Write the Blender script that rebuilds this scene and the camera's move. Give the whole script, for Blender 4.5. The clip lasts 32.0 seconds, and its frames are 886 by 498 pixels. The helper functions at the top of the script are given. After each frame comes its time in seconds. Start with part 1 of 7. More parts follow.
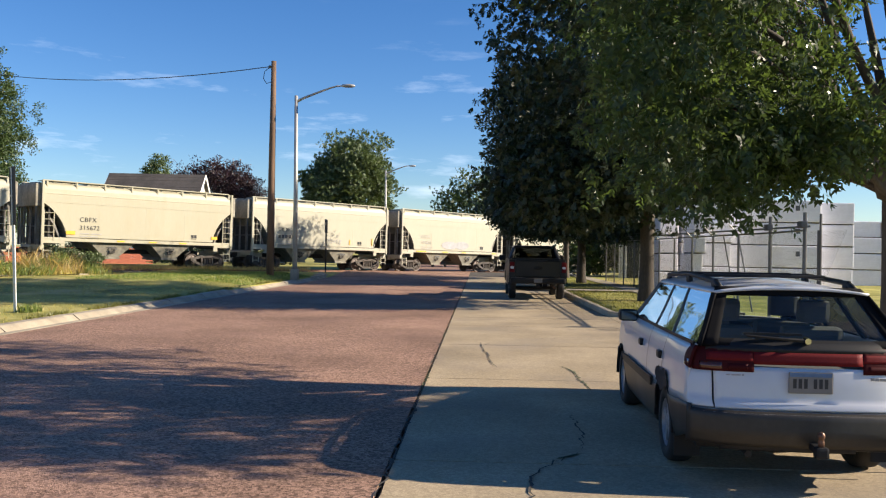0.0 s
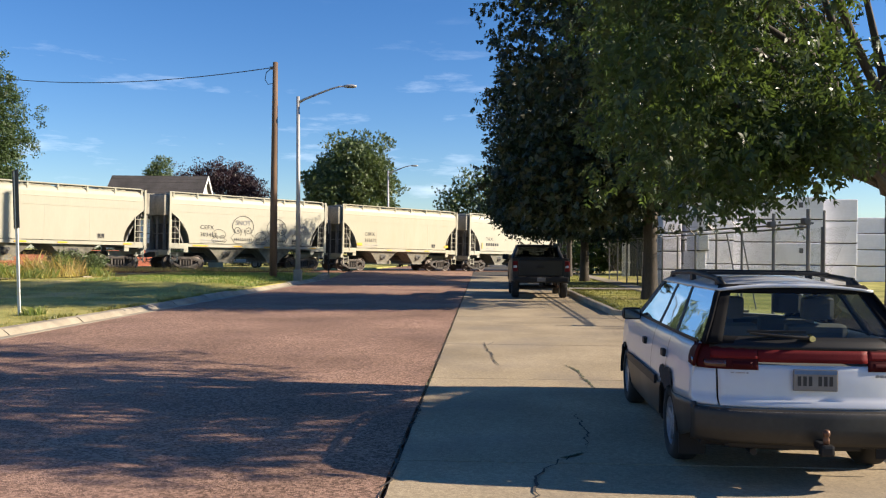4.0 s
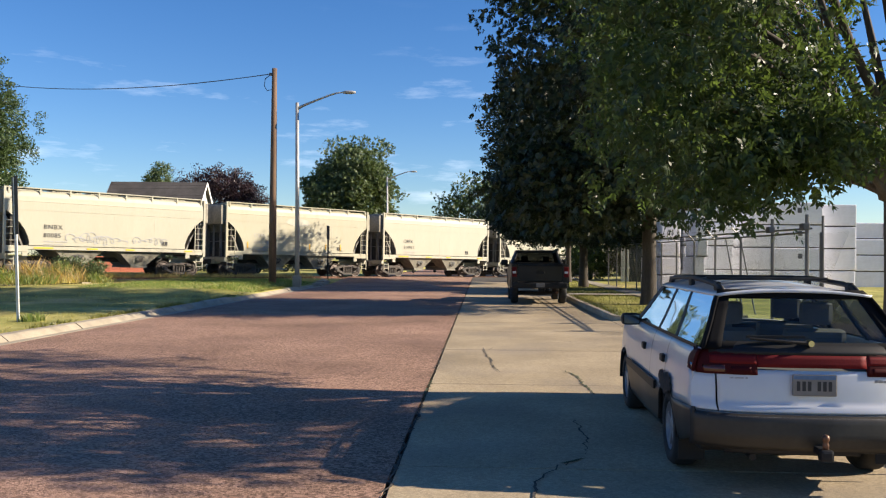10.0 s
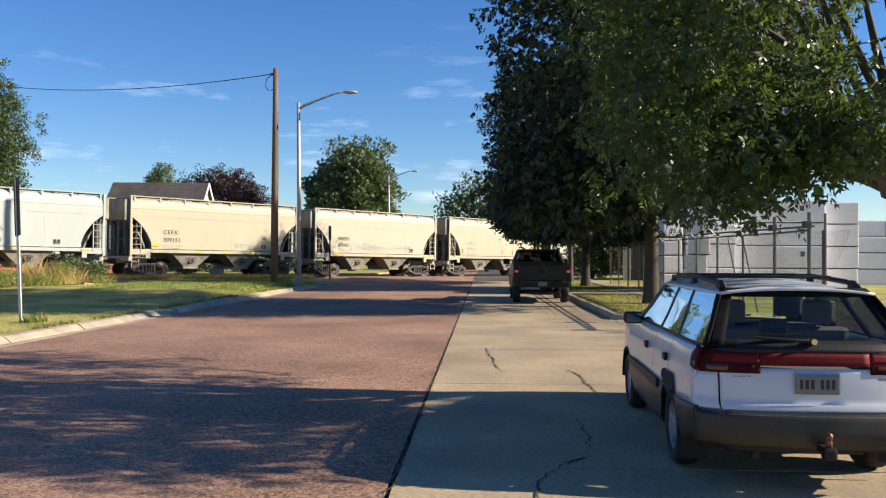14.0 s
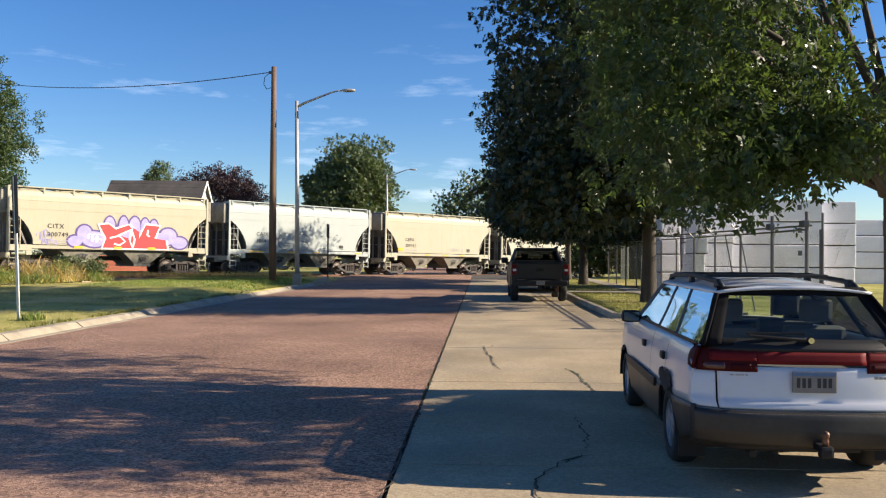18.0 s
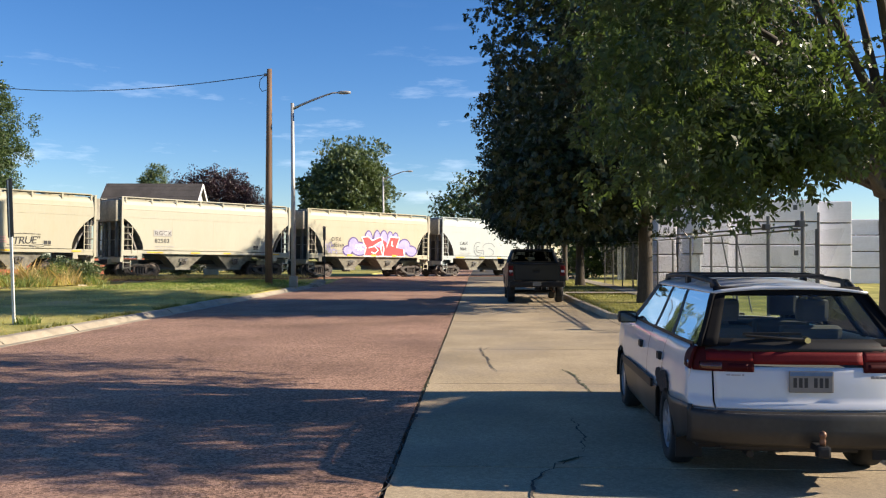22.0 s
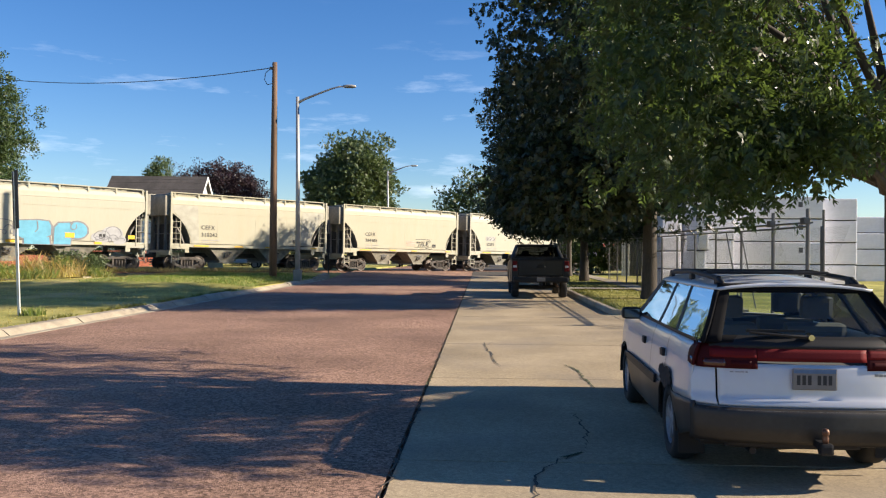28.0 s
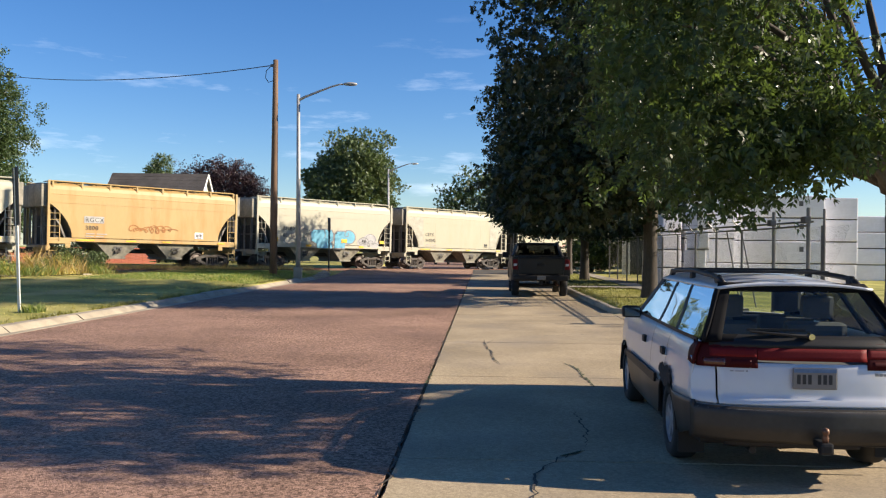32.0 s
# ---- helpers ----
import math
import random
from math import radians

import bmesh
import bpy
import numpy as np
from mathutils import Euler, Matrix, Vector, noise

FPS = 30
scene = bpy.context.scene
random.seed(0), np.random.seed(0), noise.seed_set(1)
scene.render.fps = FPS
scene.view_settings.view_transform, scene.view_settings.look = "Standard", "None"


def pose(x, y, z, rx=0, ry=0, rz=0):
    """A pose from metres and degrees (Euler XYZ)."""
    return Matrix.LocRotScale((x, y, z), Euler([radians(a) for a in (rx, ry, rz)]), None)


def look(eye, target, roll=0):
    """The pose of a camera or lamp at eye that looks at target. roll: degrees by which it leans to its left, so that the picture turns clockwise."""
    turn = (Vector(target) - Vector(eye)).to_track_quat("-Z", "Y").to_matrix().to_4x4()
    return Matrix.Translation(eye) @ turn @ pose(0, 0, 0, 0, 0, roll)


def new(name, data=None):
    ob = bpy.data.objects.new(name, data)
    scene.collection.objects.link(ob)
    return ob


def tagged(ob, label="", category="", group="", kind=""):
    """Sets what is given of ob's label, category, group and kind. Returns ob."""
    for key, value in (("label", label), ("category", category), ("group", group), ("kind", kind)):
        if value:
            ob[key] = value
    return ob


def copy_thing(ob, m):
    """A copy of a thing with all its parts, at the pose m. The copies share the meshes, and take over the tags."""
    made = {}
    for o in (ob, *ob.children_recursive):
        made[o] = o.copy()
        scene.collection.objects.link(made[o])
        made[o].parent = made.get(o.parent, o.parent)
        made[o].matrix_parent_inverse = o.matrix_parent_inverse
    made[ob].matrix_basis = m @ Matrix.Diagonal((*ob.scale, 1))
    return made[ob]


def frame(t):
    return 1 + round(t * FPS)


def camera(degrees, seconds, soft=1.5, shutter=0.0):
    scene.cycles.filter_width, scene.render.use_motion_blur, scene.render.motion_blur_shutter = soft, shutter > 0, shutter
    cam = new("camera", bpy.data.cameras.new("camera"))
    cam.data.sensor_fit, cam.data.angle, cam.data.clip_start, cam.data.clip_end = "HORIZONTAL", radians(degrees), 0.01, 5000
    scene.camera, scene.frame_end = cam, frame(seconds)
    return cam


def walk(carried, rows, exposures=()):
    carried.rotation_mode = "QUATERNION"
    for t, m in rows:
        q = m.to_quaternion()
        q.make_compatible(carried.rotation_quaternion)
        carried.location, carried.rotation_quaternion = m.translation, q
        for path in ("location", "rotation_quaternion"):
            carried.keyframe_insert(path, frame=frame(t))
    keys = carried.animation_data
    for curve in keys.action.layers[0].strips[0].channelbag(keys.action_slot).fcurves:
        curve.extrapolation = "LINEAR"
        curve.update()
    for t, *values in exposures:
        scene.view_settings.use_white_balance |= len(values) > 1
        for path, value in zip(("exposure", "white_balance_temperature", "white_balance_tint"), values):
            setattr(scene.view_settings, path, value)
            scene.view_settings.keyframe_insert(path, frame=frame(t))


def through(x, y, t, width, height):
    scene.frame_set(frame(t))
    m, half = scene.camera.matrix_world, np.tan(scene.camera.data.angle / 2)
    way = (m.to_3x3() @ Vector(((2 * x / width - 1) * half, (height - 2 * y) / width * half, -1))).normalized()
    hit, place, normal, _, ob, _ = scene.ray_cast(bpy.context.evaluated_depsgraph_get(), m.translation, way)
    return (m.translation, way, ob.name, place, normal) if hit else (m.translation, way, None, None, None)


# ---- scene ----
cam = camera(55.0, 32.0, soft=1.2)


def aim(x, y, z, yaw, pitch, roll):
    """A camera pose: yaw to the left of the road's line, pitch up, roll as look() takes it."""
    return pose(x, y, z, 0, 0, yaw) @ pose(0, 0, 0, 90 + pitch) @ pose(0, 0, 0, 0, 0, roll)


# a camera held in the hand at one spot beside the kerb
walk(cam, [
    (0, aim(0.000, 0.000, 1.700, 2.43, 0.15, 0.93)),
    (0.5, aim(-0.000, 0.001, 1.701, 2.55, 0.20, 0.69)),
    (1, aim(-0.002, -0.004, 1.701, 2.79, 0.18, 0.52)),
    (1.5, aim(0.000, -0.002, 1.704, 2.66, 0.04, 0.45)),
    (2, aim(0.000, 0.010, 1.699, 2.67, -0.01, 0.44)),
    (2.5, aim(0.000, 0.010, 1.699, 2.61, -0.12, 0.31)),
    (3, aim(-0.000, -0.000, 1.704, 2.86, 0.09, 0.08)),
    (3.5, aim(0.000, 0.002, 1.704, 2.84, 0.10, 0.32)),
    (5.5, aim(-0.001, 0.003, 1.700, 2.15, 0.20, 0.57)),
    (6, aim(0.001, 0.009, 1.698, 2.28, -0.03, 0.43)),
    (6.5, aim(0.000, 0.007, 1.701, 2.36, -0.18, 0.27)),
    (7, aim(0.004, 0.011, 1.700, 2.37, -0.14, 0.22)),
    (7.5, aim(0.002, -0.001, 1.702, 2.57, -0.01, 0.30)),
    (8, aim(0.006, 0.007, 1.700, 2.51, 0.12, 0.62)),
    (8.5, aim(0.001, 0.002, 1.702, 2.31, 0.17, 0.75)),
    (9, aim(0.002, 0.005, 1.698, 2.42, 0.02, 0.58)),
    (9.5, aim(0.001, 0.006, 1.700, 2.71, 0.05, 0.27)),
    (10, aim(-0.000, -0.004, 1.702, 2.57, 0.51, 0.40)),
    (10.5, aim(0.004, -0.002, 1.702, 2.70, 0.55, 0.68)),
    (11, aim(0.001, -0.008, 1.702, 2.84, 0.57, 0.55)),
    (11.5, aim(0.003, -0.003, 1.702, 2.70, 0.54, 0.46)),
    (12, aim(0.006, -0.006, 1.701, 2.62, 0.50, 0.31)),
    (12.5, aim(0.003, 0.001, 1.699, 2.77, 0.33, 0.31)),
    (13, aim(-0.002, -0.006, 1.704, 2.72, 0.24, 0.16)),
    (13.5, aim(0.007, 0.008, 1.701, 2.72, 0.39, 0.10)),
    (14, aim(0.002, 0.006, 1.702, 2.70, 0.47, 0.16)),
    (14.5, aim(0.002, -0.006, 1.698, 2.64, 0.53, 0.15)),
    (16.5, aim(-0.002, -0.006, 1.700, 2.25, 0.55, 0.55)),
    (17, aim(-0.004, -0.019, 1.702, 2.45, 0.67, 0.35)),
    (17.5, aim(-0.002, -0.010, 1.700, 2.66, 0.48, 0.23)),
    (18, aim(-0.003, -0.013, 1.702, 2.56, 0.37, 0.26)),
    (18.5, aim(0.004, -0.006, 1.699, 2.50, 0.40, 0.34)),
    (19, aim(0.002, -0.011, 1.699, 2.55, 0.29, 0.35)),
    (19.5, aim(0.002, -0.006, 1.699, 2.40, 0.23, 0.32)),
    (20, aim(0.002, -0.011, 1.702, 2.40, 0.26, 0.23)),
    (20.5, aim(-0.005, -0.014, 1.701, 2.36, 0.37, 0.21)),
    (21, aim(-0.002, -0.004, 1.701, 2.37, 0.31, 0.16)),
    (21.5, aim(-0.001, -0.004, 1.704, 2.30, 0.28, 0.05)),
    (22, aim(0.004, 0.003, 1.701, 2.33, 0.48, -0.03)),
    (22.5, aim(0.001, -0.005, 1.708, 2.39, 0.47, -0.02)),
    (23, aim(0.002, -0.012, 1.705, 2.41, 0.58, 0.16)),
    (23.5, aim(0.001, -0.009, 1.704, 2.75, 0.42, 0.22)),
    (24, aim(-0.001, -0.003, 1.700, 2.83, 0.18, 0.38)),
    (24.5, aim(0.001, 0.001, 1.704, 2.84, 0.31, 0.34)),
    (25, aim(0.002, -0.004, 1.703, 2.70, 0.44, 0.26)),
    (25.5, aim(0.001, -0.013, 1.705, 2.61, 0.08, 0.45)),
    (27.5, aim(0.005, 0.000, 1.700, 2.62, 0.08, 0.34)),
    (28, aim(0.003, -0.002, 1.701, 2.61, 0.12, 0.39)),
    (28.5, aim(0.001, -0.006, 1.705, 2.50, -0.14, 0.45)),
    (29, aim(-0.001, -0.002, 1.699, 2.66, -0.36, 0.55)),
    (29.5, aim(0.005, 0.013, 1.696, 2.83, -0.37, 0.50)),
    (30, aim(-0.001, 0.003, 1.698, 2.71, -0.33, 0.48)),
    (30.5, aim(0.000, 0.002, 1.698, 2.76, -0.20, 0.47)),
    (31, aim(0.004, -0.003, 1.701, 2.54, -0.16, 0.40)),
    (31.5, aim(0.005, 0.003, 1.703, 2.54, 0.07, 0.49)),
    (32, aim(0.005, 0.006, 1.701, 2.64, -0.01, 0.56)),
], exposures=[(0, 1.02, 6560, 12), (32, 1.02, 6560, 12)])

# ---- light ----
SUN_ELEV, SUN_AZ = 25.6, 90.0          # degrees; azimuth clockwise from the road's line (+y)
world = bpy.data.worlds.new("sky")
scene.world = world
world.use_nodes = True
wn = world.node_tree
sky = wn.nodes.new("ShaderNodeTexSky")
sky.sky_type = "NISHITA"
sky.sun_disc = False
sky.sun_elevation = radians(SUN_ELEV)
sky.sun_rotation = radians(SUN_AZ)
sky.air_density, sky.dust_density, sky.ozone_density = 1.0, 0.1, 5.0
wn.nodes["Background"].inputs["Strength"].default_value = 0.076
deep = wn.nodes.new("ShaderNodeHueSaturation")          # a clear, deep blue day
deep.inputs["Saturation"].default_value = 1.2
deep.inputs["Hue"].default_value = 0.508
wn.links.new(sky.outputs[0], deep.inputs["Color"])
# thin streaks of high cloud
wtc, wmap, wno, wra, wmi = [wn.nodes.new("ShaderNode" + k) for k in ("TexCoord", "Mapping", "TexNoise", "MapRange", "Mix")]
wmap.inputs["Scale"].default_value = (3.0, 3.0, 16.0)
wmap.inputs["Rotation"].default_value = (0.04, 0.10, 0.0)
wno.inputs["Scale"].default_value, wno.inputs["Detail"].default_value, wno.inputs["Roughness"].default_value = 2.2, 7.0, 0.6
for key, value in (("From Min", 0.58), ("From Max", 0.85), ("To Min", 0.0), ("To Max", 0.55)):
    wra.inputs[key].default_value = value
wmi.data_type = "RGBA"
wmi.inputs["B"].default_value = (9.0, 10.0, 11.5, 1)
wn.links.new(wtc.outputs["Generated"], wmap.inputs["Vector"])
wn.links.new(wmap.outputs[0], wno.inputs["Vector"])
wn.links.new(wno.outputs["Fac"], wra.inputs["Value"])
wsep, wband, wmul = [wn.nodes.new("ShaderNode" + k) for k in ("SeparateXYZ", "MapRange", "Math")]
wn.links.new(wtc.outputs["Generated"], wsep.inputs[0])
wband.interpolation_type = "SMOOTHSTEP"
for key, value in (("From Min", 0.30), ("From Max", 0.12), ("To Min", 0.0), ("To Max", 1.0)):
    wband.inputs[key].default_value = value
wn.links.new(wsep.outputs["Z"], wband.inputs["Value"])
wmul.operation = "MULTIPLY"
wn.links.new(wband.outputs[0], wmul.inputs[0])
wn.links.new(wra.outputs[0], wmul.inputs[1])
wn.links.new(wmul.outputs[0], wmi.inputs["Factor"])
wn.links.new(deep.outputs[0], wmi.inputs["A"])
wn.links.new(wmi.outputs["Result"], wn.nodes["Background"].inputs[0])
sun = new("sun", bpy.data.lights.new("sun", "SUN"))
sun.data.energy, sun.data.angle, sun.data.color = 5.0, radians(0.53), (1.0, 0.88, 0.70)
_el, _az = radians(SUN_ELEV), radians(SUN_AZ)
sun_way = Vector((math.sin(_az) * math.cos(_el), math.cos(_az) * math.cos(_el), math.sin(_el)))
sun.matrix_world = look(sun_way * 100, (0, 0, 0))


# ---- materials ----
def mat(name, color, rough=0.6, metal=0.0, vary=0.18, fine=40.0, coarse=2.5, bump=0.15, bump_scale=None,
        stain=None, stain_amount=0.0, stain_scale=1.2, stretch=(1, 1, 1), spec=0.5, random=0.0, coat=0.0, chips=0.0, chip_scale=60.0):
    """A surface with grain and broad unevenness, and if wanted stains, in metres of the thing's own space."""
    m = bpy.data.materials.new(name)
    m.use_nodes = True
    nt = m.node_tree
    b = nt.nodes["Principled BSDF"]
    b.inputs["Roughness"].default_value = rough
    b.inputs["Metallic"].default_value = metal
    b.inputs["Specular IOR Level"].default_value = spec
    b.inputs["Coat Weight"].default_value = coat
    tc = nt.nodes.new("ShaderNodeTexCoord")
    mp = nt.nodes.new("ShaderNodeMapping")
    mp.inputs["Scale"].default_value = stretch
    nt.links.new(tc.outputs["Object"], mp.inputs["Vector"])

    def noise_at(scale, detail=4.0):
        n = nt.nodes.new("ShaderNodeTexNoise")
        n.inputs["Scale"].default_value = scale
        n.inputs["Detail"].default_value = detail
        nt.links.new(mp.outputs[0], n.inputs["Vector"])
        return n.outputs["Fac"]

    def mix(kind, fac, a, c):
        x = nt.nodes.new("ShaderNodeMix")
        x.data_type, x.blend_type = "RGBA", kind
        for sock, val in ((x.inputs["Factor"], fac), (x.inputs["A"], a), (x.inputs["B"], c)):
            if isinstance(val, (float, int)):
                sock.default_value = val
            elif isinstance(val, tuple):
                sock.default_value = (*val[:3], 1)
            else:
                nt.links.new(val, sock)
        return x.outputs["Result"]

    def ramp(value, lo, hi, a=0.0, c=1.0):
        r = nt.nodes.new("ShaderNodeMapRange")
        for k, v in (("From Min", lo), ("From Max", hi), ("To Min", a), ("To Max", c)):
            r.inputs[k].default_value = v
        nt.links.new(value, r.inputs["Value"])
        return r.outputs[0]

    dark = tuple(c * (1 - vary) for c in color)
    light = tuple(min(1, c * (1 + vary)) for c in color)
    f_fine, f_coarse = noise_at(fine), noise_at(coarse)
    col = mix("MIX", ramp(f_coarse, 0.3, 0.7), dark, light)
    col = mix("MULTIPLY", min(1.0, vary * 2.2), col, mix("MIX", ramp(f_fine, 0.3, 0.7), (0.62, 0.62, 0.62), (1.25, 1.25, 1.25)))
    if chips:
        vo = nt.nodes.new("ShaderNodeTexVoronoi")
        vo.inputs["Scale"].default_value = chip_scale
        nt.links.new(mp.outputs[0], vo.inputs["Vector"])
        sp = nt.nodes.new("ShaderNodeSeparateColor")
        nt.links.new(vo.outputs["Color"], sp.inputs[0])
        col = mix("MULTIPLY", 1.0, col, mix("MIX", ramp(sp.outputs[0], 0.0, 1.0), (1 - chips,) * 3, (1 + chips,) * 3))
    if stain:
        col = mix("MIX", ramp(noise_at(stain_scale, 8.0), 0.5, 0.72, 0.0, stain_amount), col, stain)
    if random:
        info = nt.nodes.new("ShaderNodeObjectInfo")
        g = nt.nodes.new("ShaderNodeCombineColor")
        k = ramp(info.outputs["Random"], 0, 1, 1 - random, 1 + random)
        for i in range(3):
            nt.links.new(k, g.inputs[i])
        col = mix("MULTIPLY", 1.0, col, g.outputs[0])
    nt.links.new(col, b.inputs["Base Color"])
    if bump:
        bp = nt.nodes.new("ShaderNodeBump")
        bp.inputs["Strength"].default_value = bump
        bp.inputs["Distance"].default_value = 0.01
        nt.links.new(noise_at(bump_scale or fine, 6.0), bp.inputs["Height"])
        nt.links.new(bp.outputs[0], b.inputs["Normal"])
    return m


def leaf_mat(name, color, vary=0.35, through=0.3, gloss=0.45):
    """Leaves: each one its own shade, with some light passing through."""
    m = bpy.data.materials.new(name)
    m.use_nodes = True
    nt = m.node_tree
    b = nt.nodes["Principled BSDF"]
    b.inputs["Roughness"].default_value = gloss
    b.inputs["Specular IOR Level"].default_value = 0.5
    geo = nt.nodes.new("ShaderNodeNewGeometry")
    x = nt.nodes.new("ShaderNodeMix")
    x.data_type = "RGBA"
    x.inputs["A"].default_value = (*[c * (1 - vary) for c in color], 1)
    x.inputs["B"].default_value = (color[0] * (1 + vary * 1.2), color[1] * (1 + vary), color[2] * (1 + vary * 0.5), 1)
    nt.links.new(geo.outputs["Random Per Island"], x.inputs["Factor"])
    nt.links.new(x.outputs["Result"], b.inputs["Base Color"])
    tr = nt.nodes.new("ShaderNodeBsdfTranslucent")
    tint = nt.nodes.new("ShaderNodeMix")
    tint.data_type, tint.blend_type = "RGBA", "MULTIPLY"
    tint.inputs["Factor"].default_value = 1.0
    tint.inputs["B"].default_value = (1.4, 1.4, 0.72, 1)
    nt.links.new(x.outputs["Result"], tint.inputs["A"])
    nt.links.new(tint.outputs["Result"], tr.inputs["Color"])
    ms = nt.nodes.new("ShaderNodeMixShader")
    ms.inputs[0].default_value = through
    nt.links.new(b.outputs[0], ms.inputs[1])
    nt.links.new(tr.outputs[0], ms.inputs[2])
    nt.links.new(ms.outputs[0], nt.nodes["Material Output"].inputs["Surface"])
    return m


def glass_mat(name, tint, rough=0.02, ior=1.5, gloss=1.0):
    """A window pane: clear tinted glass with a reflecting surface."""
    m = bpy.data.materials.new(name)
    m.use_nodes = True
    nt = m.node_tree
    nt.nodes.remove(nt.nodes["Principled BSDF"])
    tr = nt.nodes.new("ShaderNodeBsdfTransparent")
    tr.inputs[0].default_value = (*tint, 1)
    gl = nt.nodes.new("ShaderNodeBsdfGlossy")
    gl.inputs["Roughness"].default_value = rough
    gl.inputs["Color"].default_value = (0.9, 0.95, 1.0, 1)
    fr = nt.nodes.new("ShaderNodeFresnel")
    fr.inputs["IOR"].default_value = ior
    ms = nt.nodes.new("ShaderNodeMixShader")
    dim = nt.nodes.new("ShaderNodeMath")
    dim.operation = "MULTIPLY"
    dim.inputs[1].default_value = gloss
    nt.links.new(fr.outputs[0], dim.inputs[0])
    nt.links.new(dim.outputs[0], ms.inputs[0])
    nt.links.new(tr.outputs[0], ms.inputs[1])
    nt.links.new(gl.outputs[0], ms.inputs[2])
    nt.links.new(ms.outputs[0], nt.nodes["Material Output"].inputs["Surface"])
    return m


M_BRICKROAD = mat("red_quartzite_paving", (0.292, 0.182, 0.131), 0.88, vary=0.30, fine=75, coarse=0.35, bump=0.9, bump_scale=60, chips=0.55, chip_scale=40,
                  stain=(0.225, 0.142, 0.115), stain_amount=0.4, stain_scale=0.4, spec=0.12)
M_CONCRETE = mat("old_concrete", (0.372, 0.298, 0.198), 0.85, vary=0.21, fine=80, coarse=0.6, bump=0.4, bump_scale=90, chips=0.17, chip_scale=42,
                 stain=(0.22, 0.19, 0.16), stain_amount=0.6, stain_scale=0.5, spec=0.12)
M_KERB = mat("kerb_concrete", (0.35, 0.30, 0.22), 0.85, vary=0.22, fine=40, coarse=1.2, bump=0.25,
             stain=(0.20, 0.17, 0.13), stain_amount=0.85, stain_scale=1.3)
M_CRACK = mat("crack_dirt", (0.055, 0.048, 0.04), 0.95, vary=0.3, fine=60)
M_GRASS = mat("dry_lawn", (0.32, 0.305, 0.09), 0.9, vary=0.35, fine=22, coarse=0.6, bump=0.6, bump_scale=30,
              stain=(0.50, 0.39, 0.17), stain_amount=0.95, stain_scale=0.3, spec=0.1)
M_BALLAST = mat("track_ballast", (0.21, 0.19, 0.145), 0.95, vary=0.35, fine=22, coarse=1.0, bump=0.8, bump_scale=25)
M_RAIL = mat("rusty_rail", (0.16, 0.085, 0.055), 0.55, metal=0.6, vary=0.25)
M_TIE = mat("creosote_tie", (0.06, 0.048, 0.04), 0.9, vary=0.3, stretch=(1, 6, 6))


# ---- building helpers ----
def link(name, bm, material, parent=None, label="", smooth=False, m=None):
    mesh = bpy.data.meshes.new(name)
    bm.to_mesh(mesh)
    bm.free()
    for one in (material if isinstance(material, (list, tuple)) else [material]):
        mesh.materials.append(one)
    if smooth:
        for p in mesh.polygons:
            p.use_smooth = True
    ob = new(name, mesh)
    if parent is not None:
        ob.parent = parent
    if m is not None:
        ob.matrix_basis = m
    if label:
        ob["label"] = label
    return ob


def part(name, bm, material, parent, label="", smooth=False, m=None):
    return link(name, bm, material, parent, label, smooth, m)


def share(name, ob, parent, m):
    """Another piece on the same mesh."""
    o = new(name, ob.data)
    o.parent = parent
    o.matrix_basis = m
    return o


def thing(name, label, category, m=None, group="", kind=""):
    ob = new(name)
    ob.empty_display_size = 0.3
    if m is not None:
        ob.matrix_basis = m
    return tagged(ob, label, category, group, kind)


def add_box(bm, x0, x1, y0, y1, z0, z1, bevel=0.0, m=None):
    vs = [bm.verts.new((x, y, z)) for x in (x0, x1) for y in (y0, y1) for z in (z0, z1)]
    fs = [bm.faces.new([vs[i] for i in q]) for q in ((0, 1, 3, 2), (4, 6, 7, 5), (0, 4, 5, 1), (2, 3, 7, 6), (0, 2, 6, 4), (1, 5, 7, 3))]
    if bevel:
        es = list({e for f in fs for e in f.edges})
        got = bmesh.ops.bevel(bm, geom=es, offset=bevel, segments=2, affect="EDGES", profile=0.6)
        vs = list({v for v in vs if v.is_valid} | set(got["verts"]))
    if m is not None:
        bmesh.ops.transform(bm, matrix=m, verts=vs)
    return bm


def box(x0, x1, y0, y1, z0, z1, bevel=0.0):
    return add_box(bmesh.new(), x0, x1, y0, y1, z0, z1, bevel)


def add_tube(bm, pts, radii, sides=8, caps=True):
    """A tapered tube through points."""
    pts = [Vector(p) for p in pts]
    if isinstance(radii, (int, float)):
        radii = [radii] * len(pts)
    rings = []
    for i, p in enumerate(pts):
        d = (pts[min(i + 1, len(pts) - 1)] - pts[max(i - 1, 0)]).normalized()
        a = d.orthogonal().normalized() if i == 0 else (prev - d * prev.dot(d)).normalized()
        prev = a
        c = d.cross(a)
        rings.append([bm.verts.new(p + (a * math.cos(2 * math.pi * k / sides) + c * math.sin(2 * math.pi * k / sides)) * radii[i])
                      for k in range(sides)])
    for r0, r1 in zip(rings, rings[1:]):
        for k in range(sides):
            bm.faces.new((r0[k], r0[(k + 1) % sides], r1[(k + 1) % sides], r1[k]))
    if caps:
        bm.faces.new(rings[0][::-1])
        bm.faces.new(rings[-1])
    return bm


def tube(pts, radii, sides=8):
    return add_tube(bmesh.new(), pts, radii, sides)


